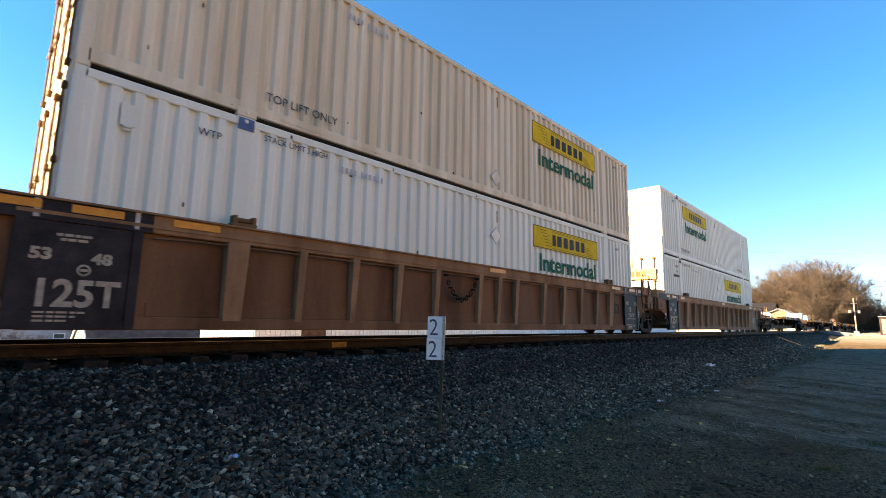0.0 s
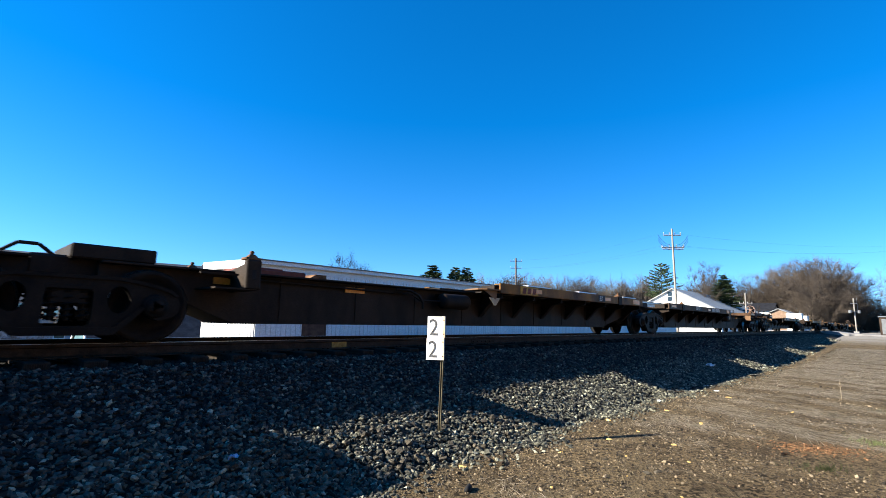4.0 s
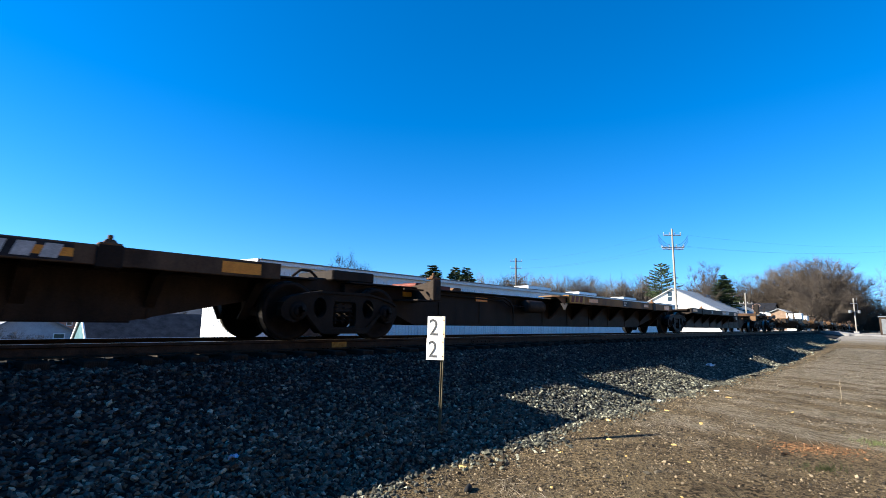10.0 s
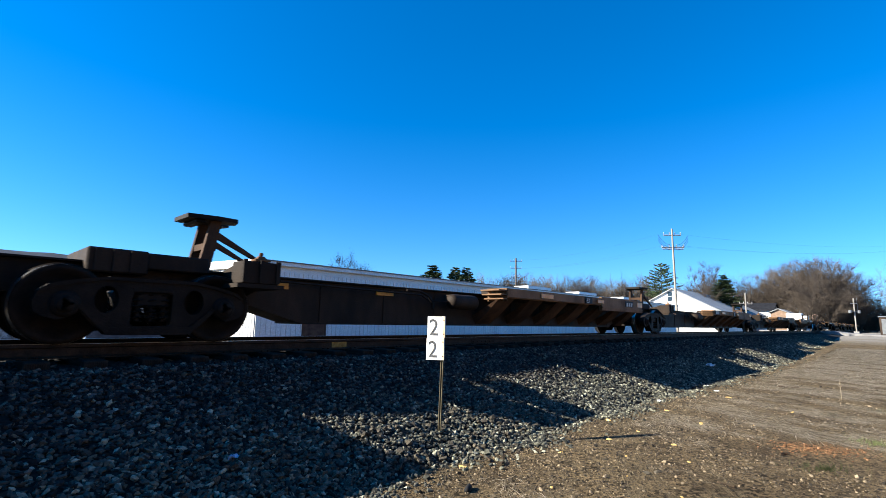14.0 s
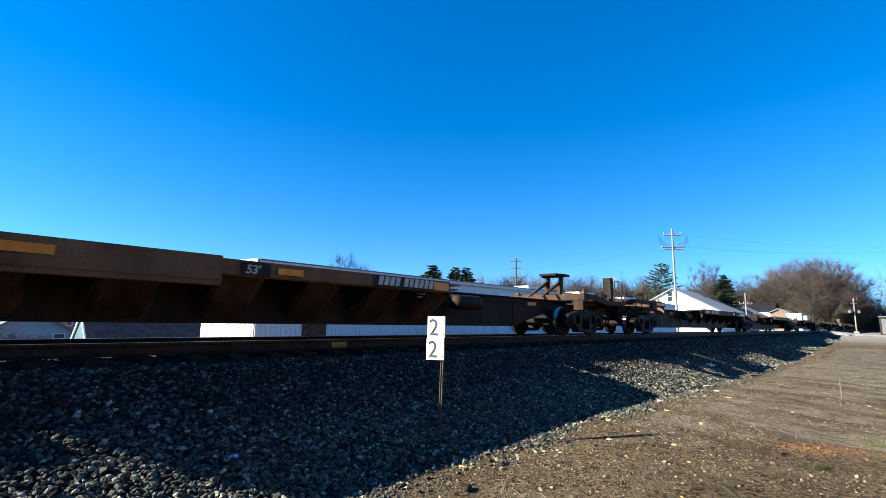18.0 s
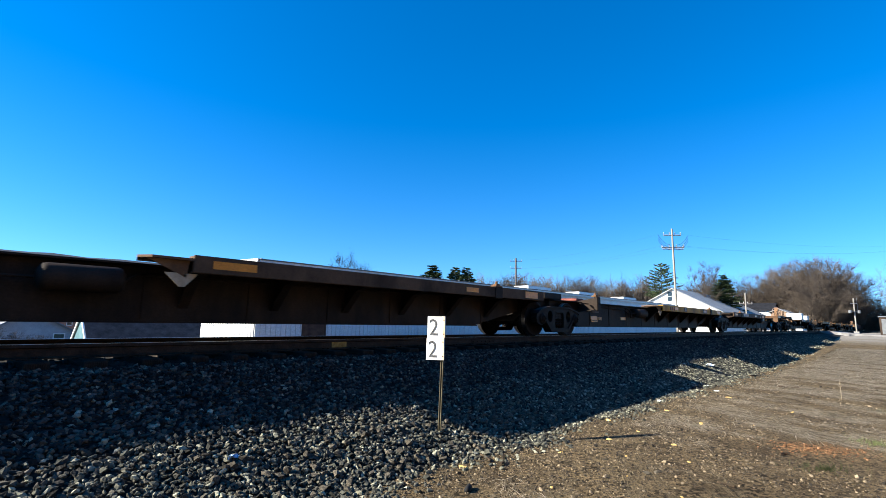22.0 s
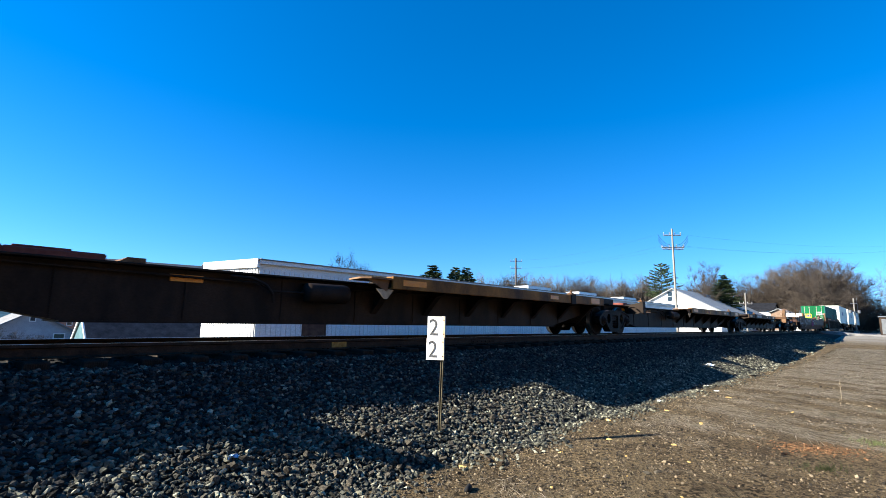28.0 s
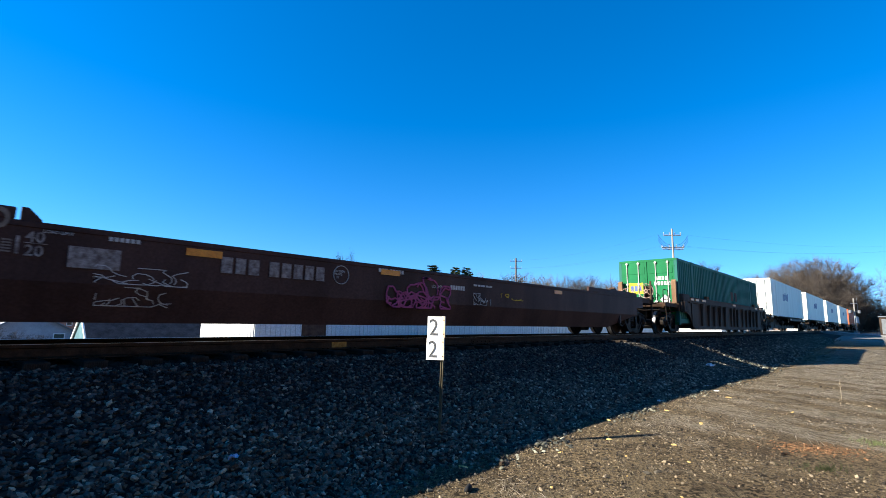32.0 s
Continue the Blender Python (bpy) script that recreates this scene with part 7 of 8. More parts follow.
gable_house("gray_house", "grey-sided house with a pale roof down the bank", 4.2, 13.4, 76.0, 90.0, -8.0, -2.1, 0.6, M_GREY_SIDING, M_SHINGLE_PALE, "y", 0.5, [("y", 8.55, -0.5, 0.45, 0.45), ("y", 11.0, -2.6, 1.0, 0.5)])
gable_house("dark_shed", "long low building with a dark shingle roof below the track", 9.8, 27.0, 51.0, 58.2, -7.0, -2.4, 0.42, M_TEAL_ROOF, M_SHINGLE, "x", 0.06)
gable_house("brick_house", "salmon brick house with a teal roof in the village", 14.6, 19.4, 112.0, 119.0, -9.0, -0.05, 0.85, M_BRICK, M_TEAL_ROOF, "x", 0.2, [("y", 17.9, -1.6, 0.7, 1.1), ("y", 15.4, -1.6, 0.7, 1.1)])
gable_house("village_house", "small blue-roofed house in the village", 4.0, 14.0, 134.0, 146.0, -9.0, -0.6, 2.4, M_GREY_SIDING, M_TEAL_ROOF, "x", 0.4)
gable_house("village_house", "small white house on the slope beyond the village", -8.0, 2.0, 120.0, 132.0, -9.0, -0.8, 2.2, M_SIDING, M_SHINGLE_PALE, "x", 0.4)

shed = bpy.data.objects["dark_shed"]
for y1, z1, m in ((58.3, -2.48, M_SIDING), (50.9, -2.48, M_SIDING)):
    part("rake_trim", Shape().cross([(54.6, 0.62), (54.6, 0.3), (y1, z1 - 0.2), (y1, z1 + 0.12)], 9.62, 9.74), m, shed, "white gable trim")
# white tank boxes beside the track beyond the crossing
for i in range(2):
    solid("storage_box", Shape().box(0, 2.6 if i == 0 else 2.2, 0, 2.4, -1.0, 3.1 if i == 0 else 2.7, 0.05), M_SIDING, "white metal storage box near the crossing", "storage box", (112.5 + 5.0 * i, 13.0 - 0.3 * i, 0))

# ---- poles and lines ----
M_POLE_PALE = mat("weathered_grey_pole", (0.19, 0.175, 0.15), (0.34, 0.315, 0.28), 0.9, 0, 4, 40, 0.3, 8)


M_POLE_DARK = mat("dark_brown_pole", (0.06, 0.045, 0.035), (0.14, 0.11, 0.09), 0.9, 0, 4, 40, 0.3, 8)


def utility_pole(x, y, base, top, arms, label, lean=0.0, lines=0.0, r=0.16, transformer=False):
    M_POLE = M_POLE_DARK if transformer else M_POLE_PALE
    p = thing("utility_pole", label, "utility pole", (x, y, base), group="utility poles")
    h = top - base
    part("pole", Shape().rod((0, 0, -0.5), (lean * h, 0, h), r, 10, r * 0.65), M_POLE, p)
    for z, w in arms:
        zz = z - base
        a = part("crossarm", Shape().box(lean * zz - 0.06 - w * 0.5 * 0.35, lean * zz - 0.06 + w * 0.5 * 0.35, -0.05, 0.05, zz - 0.06, zz + 0.06, 0.01) if w < 0 else
                 Shape().rod((lean * zz - 0.3 * w, 0.38 * w, zz), (lean * zz + 0.3 * w, -0.38 * w, zz), 0.065, 6), M_POLE, p)
        for k in range(4):
            t = -0.95 + 1.9 * k / 3
            part("insulator", Shape().lathe([(0.0, 0.28), (0.05, 0.26), (0.06, 0.15), (0.03, 0.12), (0.03, 0.0)], 8, (lean * zz + 0.3 * w * t, -0.38 * w * t, zz + 0.05), "z"), M_GALV, a)
    if transformer:
        part("transformer", Shape().rod((0.35, 0.25, h * 0.55), (0.35, 0.25, h * 0.55 + 0.9), 0.26, 12), M_GALV, p, "grey transformer can")
    return p


utility_pole(57.6, 17.95, -1.2, 11.35, [(10.6, 2.0), (9.2, 2.6), (9.0, 2.4)], "tall pale wooden utility pole with double crossarms", -0.02, r=0.15)
utility_pole(78.6, 54.1, -2.5, 13.0, [(12.4, 2.4), (11.0, 2.2), (9.2, 1.6)], "dark wooden utility pole with crossarms and a transformer", 0.0, r=0.22, transformer=True)
utility_pole(87.3, 17.0, -1.0, 5.6, [(3.9, 2.0)], "short wooden utility pole with hanging gear", 0.0, r=0.14)


def wire(name, a, b, sag, r, n=14):
    s = Shape()
    a, b = Vector(a), Vector(b)
    s.pipe([tuple(a.lerp(b, i / n) - Vector((0, 0, sag * 4 * (i / n) * (1 - i / n)))) for i in range(n + 1)], r, 4)
    return solid(name, s, M_RUBBER, "thin dark overhead line", "overhead line", group="overhead lines")


for dz, w in ((10.9, 0.55), (9.4, 0.7), (9.4, -0.7)):
    wire("overhead_line", (57.4 - w, 17.95 + w, dz), (78.6, 54.1, dz + 1.6), 0.7, 0.0035)
    wire("overhead_line", (57.4 - w, 17.95 + w, dz), (140, -8, 14.0 + dz * 0.4), 1.4, 0.004)
for k in range(3):
    s = Shape()
    for sg in (-1, 1):
        s.pipe([(57.5 + sg * (0.4 + 0.12 * i), 17.9 - sg * (0.3 + 0.16 * i), 8.9 + 0.04 * k + 0.03 * i * i) for i in range(7)], 0.02, 4)
    solid("drooping_jumper", s, M_RUBBER, "drooping dark jumper wires on the tall pole", "wire", (0, 0, 0.26 * k), group="jumpers on the tall pole")


def crossing_signal():
    c = thing("crossing_signal", "pale level crossing mast with lamps and short arms", "crossing signal", (87.6, 4.15, -0.05))
    part("mast", Shape().rod((0, 0, -0.6), (0, 0, 4.6), 0.085, 10), M_POLE_PALE, c)
    part("foundation", Shape().box(-0.3, 0.3, -0.3, 0.3, -0.7, 0.05, 0.03), M_ASPHALT, c)
    b = Shape()
    for k in (-1, 1):
        b.rod((0.45 * k, -0.45 * k, 2.55), (0.45 * k, -0.45 * k, 2.95), 0.2, 10)
    b.rod((-0.6, 0.6, 2.75), (0.6, -0.6, 2.75), 0.05, 6)
    part("lamp_arm", b, M_GUTTER, c)
    part("short_arm", Shape().rod((-0.35, 0.33, 3.9), (0.35, -0.33, 3.9), 0.05, 6), M_GALV, c)
    part("side_rod", Shape().rod((0.35, -0.33, 2.9), (0.35, -0.33, 4.7), 0.03, 6), M_GUTTER, c)
    return c


crossing_signal()
cb = thing("signal_cabinet", "dark grey steel signal cabinet by the level crossing", "cabinet", (81.8, 0.4, -0.4))
part("body", Shape().box(-0.9, 0.9, -0.8, 1.2, -0.1, 2.25, 0.03), M_WELL_DARK, cb)
part("roof", Shape().box(-1.0, 1.0, -0.9, 1.3, 2.25, 2.35, 0.03), M_GALV, cb)
part("door", Shape().box(-0.92, -0.9, -0.6, 1.0, 0.15, 2.0, 0.01), M_GUTTER, cb)

# ---- trees ----
M_BARK = mat("grey_brown_bark", (0.06, 0.049, 0.04), (0.14, 0.115, 0.095), 0.95, 0, 3, 30, 0.3, 4)
M_STEM = mat("pale_grey_stems", (0.085, 0.076, 0.067), (0.17, 0.155, 0.138), 0.95, 0, 0.5, 8, 0.0)
M_TWIG = mat("brown_twigs", (0.05, 0.041, 0.0335), (0.11, 0.09, 0.074), 0.95, 0, 0.5, 8, 0.0)
M_NEEDLE = island_mat("dark_needles", (0.02, 0.035, 0.014), (0.045, 0.07, 0.028), (0.08, 0.1, 0.045), 0.8, 8)


def limb(v, f, a, b, r0, r1, n=4):
    d = b - a
    q = d.to_track_quat("Z", "Y")
    k = len(v)
    for p, r in ((a, r0), (b, r1)):
        for i in range(n):
            t = 2 * math.pi * i / n
            v.append(tuple(p + q @ Vector((r * math.cos(t), r * math.sin(t), 0))))
    for i in range(n):
        f.append((k + i, k + (i + 1) % n, k + (i + 1) % n + n, k + i + n))


def sprig(v, f, a, b, r):
    """A thin tapering twig, far too fine to show its section."""
    d = b - a
    o = d.cross(Vector((0.3, -0.9, 0.4))).normalized() * r
    k = len(v)
    v += [tuple(a - o), tuple(a + o), tuple(b)]
    f.append((k, k + 1, k + 2))


def bare_tree_parts(seed, h, wide, limbs=24, twigs=4, thin=0.03, low=0.12, trunk=0.26, fan=0.55, reach=1.0, rise=0.9):
    """Trunk and limbs, and a crown of fine twigs that fills an uneven dome."""
    rnd = random.Random(seed)
    tv, tf, wv, wf = [], [], [], []
    top = Vector((rnd.uniform(-0.04, 0.04) * h, rnd.uniform(-0.04, 0.04) * h, h * 0.72))
    p, r = Vector((0, 0, -0.4)), trunk
    for i in range(5):
        q = Vector((0, 0, -0.4)).lerp(top, (i + 1) / 5) + Vector((rnd.gauss(0, 0.012), rnd.gauss(0, 0.012), 0)) * h
        limb(tv, tf, p, q, r, r * 0.72, 6)
        p, r = q, r * 0.72
    for i in range(limbs):
        z0 = h * (low + 0.5 * (i / limbs))
        a = i * 2.4 + rnd.uniform(-0.4, 0.4)
        el = rnd.uniform(-0.15, 1.45)
        rad = h * 0.44 * rnd.uniform(0.75, 1.08)
        end = Vector((math.cos(a) * math.cos(el) * rad * wide, math.sin(a) * math.cos(el) * rad * wide, h * 0.54 + math.sin(el) * rad))
        st = Vector((0, 0, z0))
        mid = st.lerp(end, 0.5) + Vector((rnd.gauss(0, 0.03), rnd.gauss(0, 0.03), -0.05)) * h
        p, r = st, trunk * rnd.uniform(0.25, 0.4)
        for k in range(1, 6):
            u = k / 5
            q = st * (1 - u) ** 2 + mid * 2 * u * (1 - u) + end * u * u + Vector((rnd.gauss(0, 0.01), rnd.gauss(0, 0.01), rnd.gauss(0, 0.01))) * h
            limb(tv, tf, p, q, r, max(thin, r * 0.72), 4)
            d = (q - p).normalized()
            for _ in range(twigs):
                sd = Vector((rnd.gauss(0, 0.8), rnd.gauss(0, 0.8), rnd.gauss(rise, 0.7))).normalized()
                e, x, rr = (d * fan + sd).normalized(), q, thin * 1.1
                ln = h * rnd.uniform(0.04, 0.075) * reach
                for j in range(3):
                    y = x + (e + Vector((rnd.gauss(0, 0.25), rnd.gauss(0, 0.25), rnd.gauss(0.1, 0.2)))).normalized() * ln
                    sprig(wv, wf, x, y + (y - x) * 0.15, rr * 1.3)
                    for _ in range(3):
                        y2 = y + (e + Vector((rnd.gauss(0, 0.8), rnd.gauss(0, 0.8), rnd.gauss(0.2, 0.6)))).normalized() * ln * 0.8
                        sprig(wv, wf, y, y2, rr * 0.75)
                    x, rr = y, rr * 0.7
            p, r = q, max(thin, r * 0.72)
    return Shape().add(tv, tf), Shape().add(wv, wf)


def bare_tree(seed, h, spread, **kw):
    a, b = bare_tree_parts(seed, h, spread, **kw)
    a, b = a.mesh("trunk"), b.mesh("crown")
    a.materials.append(M_BARK), b.materials.append(M_TWIG)
    return a, b


protos = [bare_tree(3 + i, 16.0, 0.85 + 0.08 * i, limbs=50, twigs=12, thin=0.015, fan=1.0, reach=0.58, rise=0.35) for i in range(4)]


def plant(proto, x, y, z, scale, rz, label, wide=1.0):
    t = thing("bare_tree", label, "tree", (x, y, z), rz, group="bare trees behind the crossing")
    t.scale = (scale * wide, scale * wide, scale)
    part("trunk", proto[0], M_BARK, t)
    part("crown", proto[1], M_TWIG, t, "dense leafless brown twigs")
    return t


LAB = "leafless brown deciduous tree with a dense twiggy crown"
rnd = random.Random(5)
for i, (x, y, hh) in enumerate(((158, 29.5, 15.5), (160, 23.0, 16.5), (157, 18.0, 18.0), (153, 15.5, 18.4), (149, 13.0, 17.3), (158, 20.0, 17.8), (154, 11.0, 16.5), (159, 10.0, 15.0), (162, 26.0, 15.5),
                                (163, 9.5, 14.5), (160, 12.5, 17.5), (168, 7.5, 9.0), (151, 10.0, 11.5), (147, 15.5, 10.5), (159, 22.0, 12.0), (157, 8.0, 8.5), (165, 10.5, 14.0), (149, 12.0, 10.5), (160, 26.0, 12.0), (154, 9.5, 10.5), (160, 6.8, 11.5), (168, 5.5, 11.5), (174, 3.5, 8.5), (162, 32.0, 14.5), (164, 22.0, 16.5), (162, 16.0, 16.0))):
    plant(protos[i % 4], x, y, -0.8, hh / 16.0, i * 77, LAB, 1.15)
for x, y, hh, z in ((154.0, 39.3, 18.5, -1.0), (118, 31.5, 12.0, -1.0), (52.4, 74.7, 16.6, -5.0), (57.5, 76.0, 15.4, -5.0), (120.0, -1.2, 13.0, -0.4), (190.0, 0.5, 9.0, -0.5), (205.0, -3.5, 9.0, -0.5), (215.0, 2.0, 8.0, -0.5)):
    plant(protos[int(x) % 4], x, y, z, hh / 16.0, x * 3, LAB, 0.8)

# far woods: one mass of bare stems and twigs
woods = Shape()
rw = random.Random(9)
base = [bare_tree_parts(60 + i, 16.0, 0.5, limbs=13, twigs=2, thin=0.045, low=0.3, trunk=0.34) for i in range(3)]
for i in range(270):
    u = i / 269
    x, y = 121 + 71 * u + rw.uniform(-4, 4), 100 - 64 * u + rw.uniform(-9, 9)
    k, a = rw.uniform(0.72, 1.08) * (0.76 if u > 0.62 else 0.88), rw.uniform(0, 6.28)
    ca, sa = math.cos(a) * k, math.sin(a) * k
    for woods.slot, sh in enumerate(base[i % 3]):
        woods.add([(x + p[0] * ca - p[1] * sa, y + p[0] * sa + p[1] * ca, p[2] * k * 1.1 - 1.5) for p in sh.v], sh.f)
far_me = woods.mesh("far_woods")
far_me.materials.append(M_STEM), far_me.materials.append(M_TWIG)
# tangled brush along the far side of the crossing
brush = Shape()
low_base = [bare_tree_parts(90 + i, 5.0, 1.0, limbs=16, twigs=4, thin=0.035, low=0.02, trunk=0.08) for i in range(3)]
for i in range(120):
    x, y = rw.uniform(158, 186), rw.uniform(-9, 30)
    k, a = rw.uniform(0.7, 1.15), rw.uniform(0, 6.28)
    ca, sa = math.cos(a) * k, math.sin(a) * k
    for brush.slot, sh in enumerate(low_base[i % 3]):
        brush.add([(x + p[0] * ca - p[1] * sa, y + p[0] * sa + p[1] * ca, p[2] * k - 0.7) for p in sh.v], sh.f)
brush_me = brush.mesh("brush")
brush_me.materials.append(M_BARK), brush_me.materials.append(M_TWIG)
solid("brush", brush_me, M_TWIG, "tangled leafless brush under the far trees", "brush", kind="stuff")
solid("far_woods", far_me, M_TWIG, "leafless brown woods beyond the buildings", "woods", kind="stuff")


def conifer(seed, h, r, low=0.08, tiers=26, droop=-0.1, taper=0.75, tufts=14):
    """Whorls of boughs, each a spray of short needle tufts."""
    rnd, t, n = random.Random(seed), Shape(), Shape()
    t.rod((0, 0, -0.4), (0, 0, h * 0.97), h * 0.014, 8, 0.02)
    v, f = [], []
    for i in range(tiers):
        u = i / (tiers - 1)
        z = h * (low + (0.98 - low) * u)
        top = r * (1 - u) ** taper + 0.15
        for j in range(7 if u < 0.9 else 4):
            a = rnd.uniform(0, 6.28)
            ln = top * rnd.choice((0.5, 0.75, 0.9, 1.0, 1.1))
            d = Vector((math.cos(a), math.sin(a), droop + 0.5 * u + rnd.uniform(-0.1, 0.1)))
            s = Vector((-math.sin(a), math.cos(a), 0))
            base = Vector((0, 0, z + rnd.uniform(-0.15, 0.15)))
            limb(v, f, base, base + d * ln, 0.03, 0.012, 3)
            for k in range(tufts):
                w = rnd.random() ** 0.7
                p = base + d * ln * (0.15 + 0.85 * w) + s * rnd.uniform(-1, 1) * ln * 0.3 * (1.05 - 0.5 * w)
                for q in range(3):
                    e = Vector((rnd.gauss(0, 1), rnd.gauss(0, 1), rnd.gauss(0.35, 0.6))).normalized() * (0.16 + 0.07 * ln)
                    g = Vector((rnd.gauss(0, 1), rnd.gauss(0, 1), rnd.gauss(0, 1))).normalized() * 0.09
                    o = len(v)
                    v += [tuple(p + d * 0.1 - g), tuple(p + g), tuple(p + e + d * 0.2)]
                    f.append((o, o + 1, o + 2))
    n.add(v, f)
    return t.mesh("trunk"), n.mesh("needles")


con = [conifer(2, 13.5, 3.9, 0.15, 24, 0.05, 0.55), conifer(7, 13.5, 3.0, 0.05, 60, -0.25, 0.95, 20)]
for i, (x, y, z, h, w, k) in enumerate(((114.0, 38.6, -1.2, 15.6, 1.15, 0), (124.0, 28.4, -1.2, 13.3, 2.1, 1), (85.0, 83.7, -5, 19.2, 2.3, 1), (89.0, 79.6, -5, 18.8, 1.9, 1), (91.4, 77.8, -5, 18.8, 1.8, 1))):
    t = thing("conifer", "dark green conifer with a ragged pointed crown", "tree", (x, y, z), 50 * i, group="conifers behind the track")
    t.scale = (h / 13.5 * w, h / 13.5 * w, h / 13.5)
    part("trunk", con[k][0], M_BARK, t)
    part("crown", con[k][1], M_NEEDLE, t, "dark green needles")

# wooded ridge far off; distance haze is put into its blue colour
M_RIDGE_HAZE = mat("haze_tinted_ridge", (0.012, 0.019, 0.034), (0.026, 0.036, 0.056), 1.0, 0, 0.02, 0.15, 0.0)
rv, rf = [], []


def RIDGE_TOP(x, y):
    """A long even crest."""
    return 0.0975 * y + 0.004 * x


for i in range(61):
    u = i / 60
    x, y = -900 + 2900 * u, 2300 - 700 * u * u - 300 * u
    top = RIDGE_TOP(x, y) + 5 * noise.noise(Vector((u * 6, 0, 0))) + 5 * noise.noise(Vector((u * 31, 2, 0))) - 60 * max(0, u - 0.65)
    for j in range(9):
        k = j / 8
        rv.append((x - 350 * (1 - k) * 0.3, y - 900 * (1 - k), -8 + (top + 8) * (k ** 1.3) + (4 * noise.noise(Vector((u * 60, k * 9, 5))) if j else 0)))
    rv.append((x, y + 300, -10))
for i in range(60):
    for j in range(9):
        rf.append((i * 10 + j, (i + 1) * 10 + j, (i + 1) * 10 + j + 1, i * 10 + j + 1))
solid("wooded_ridge", Shape().add(rv, rf, True), M_RIDGE_HAZE, "wooded ridge on the horizon, painted blue-grey for haze", "hill", kind="structure")

# bare village trees on the slope
for i in range(22):
    plant(protos[i % 4], 2 + 3.1 * i + 2 * math.sin(i * 3.3), 150 + 14 * math.sin(i * 1.9), -6.0, (6.2 + 1.8 * math.sin(i * 2.7)) / 16.0, i * 41, "small leafless tree in the village below the ridge", 1.5)
# shrubs and a white railing beside the grey house
for i, (x, y, hh) in enumerate(((4.6, 66.0, 3.4), (6.6, 67.0, 3.0), (8.2, 66.5, 2.6), (3.0, 67.5, 3.2))):
    plant(protos[i % 4], x, y, -4.6, hh / 16.0, i * 60, "low leafless shrub in front of the grey house", 1.6)
rail = thing("white_railing", "low white painted railing below the track", "railing", (0, 0, 0))
for i in range(6):
    part("post", Shape().box(7.5 + 0.7 * i, 7.58 + 0.7 * i, 50.0, 50.08, -3.0, -1.75), M_SIDING, rail)
for z in (-1.8, -2.1):
    part("rail", Shape().box(7.4, 11.2, 49.98, 50.02, z - 0.05, z + 0.03), M_SIDING, rail)

# unseen bank added behind the camera; it hides low sky and bounces warm light
M_BOUNCE_BANK = mat("warm_bounce_brown", (0.14, 0.1, 0.066), (0.27, 0.2, 0.135), 1.0, 0, 0.3, 2.0, 0.0)
bv, bf = [], []
for i in range(121):
    a = radians(-178 + 150 * i / 120)
    rr = 34 + 3 * noise.noise(Vector((i * 0.21, 0, 2)))
    top = 14 + 3 * noise.noise(Vector((i * 0.33, 5, 0))) + 1.5 * noise.noise(Vector((i * 1.3, 9, 0)))
    for j in range(7):
        k = j / 6
        q = rr + 5 * k * k + 1.5 * noise.noise(Vector((i * 0.5, j * 0.8, 3)))
        bv.append((q * math.cos(a) + 4, q * math.sin(a) - 2, -3 + (top + 3) * k))
for i in range(120):
    for j in range(6):
        bf.append((i * 7 + j, (i + 1) * 7 + j, (i + 1) * 7 + j + 1, i * 7 + j + 1))
solid("wooded_bank", Shape().add(bv, bf, True), M_BOUNCE_BANK, "unseen brown bank added to block sky and bounce light", "woods", kind="structure")


# ---- crushed stone, straw and litter ----
def rocks(n, seed):
    """Broken stones: lopsided, flattened lumps of twenty facets."""
    r, g = np.random.RandomState(seed), (1 + 5 ** 0.5) / 2
    v = np.array([(-1, g, 0), (1, g, 0), (-1, -g, 0), (1, -g, 0), (0, -1, g), (0, 1, g), (0, -1, -g), (0, 1, -g), (g, 0, -1), (g, 0, 1), (-g, 0, -1), (-g, 0, 1)]) / 1.9
    f = np.array([(0, 11, 5), (0, 5, 1), (0, 1, 7), (0, 7, 10), (0, 10, 11), (1, 5, 9), (5, 11, 4), (11, 10, 2), (10, 7, 6), (7, 1, 8),
                  (3, 9, 4), (3, 4, 2), (3, 2, 6), (3, 6, 8), (3, 8, 9), (4, 9, 5), (2, 4, 11), (6, 2, 10), (8, 6, 7), (9, 8, 1)])
    out = []
    for _ in range(n):
        w = v.copy()
        for _ in range(7):
            d = r.normal(0, 1, 3) * np.array([1, 1, 0.8])
            d /= np.linalg.norm(d)
            c = r.uniform(0.35, 0.65)
            w -= np.outer(np.maximum(w @ d - c, 0), d)
        w = w * r.uniform(0.9, 1.1, (12, 1)) * np.array([r.uniform(1.15, 1.7), r.uniform(0.9, 1.2), r.uniform(0.6, 0.95)])
        out.append(w)
    return out, f


ROCKS, ROCK_F = rocks(14, 3)
M_STONE_DARK = island_mat("dark_broken_stone", (0.006, 0.0055, 0.0048), (0.038, 0.034, 0.029), (0.13, 0.118, 0.098), 0.8, 45, 0.9)
M_STONE = island_mat("broken_grey_stone", (0.009, 0.009, 0.007), (0.09, 0.0895, 0.066), (0.35, 0.345, 0.257), 0.85, 45, 0.9)
tones = next(n for n in M_STONE.node_tree.nodes if n.type == "VALTORGB").color_ramp.elements
for place, tone in ((0.2, (0.031, 0.032, 0.026)), (0.36, (0.081, 0.075, 0.058)), (0.52, (0.058, 0.062, 0.052)), (0.85, (0.143, 0.138, 0.1))):
    tones.new(place).color = (*tone, 1)


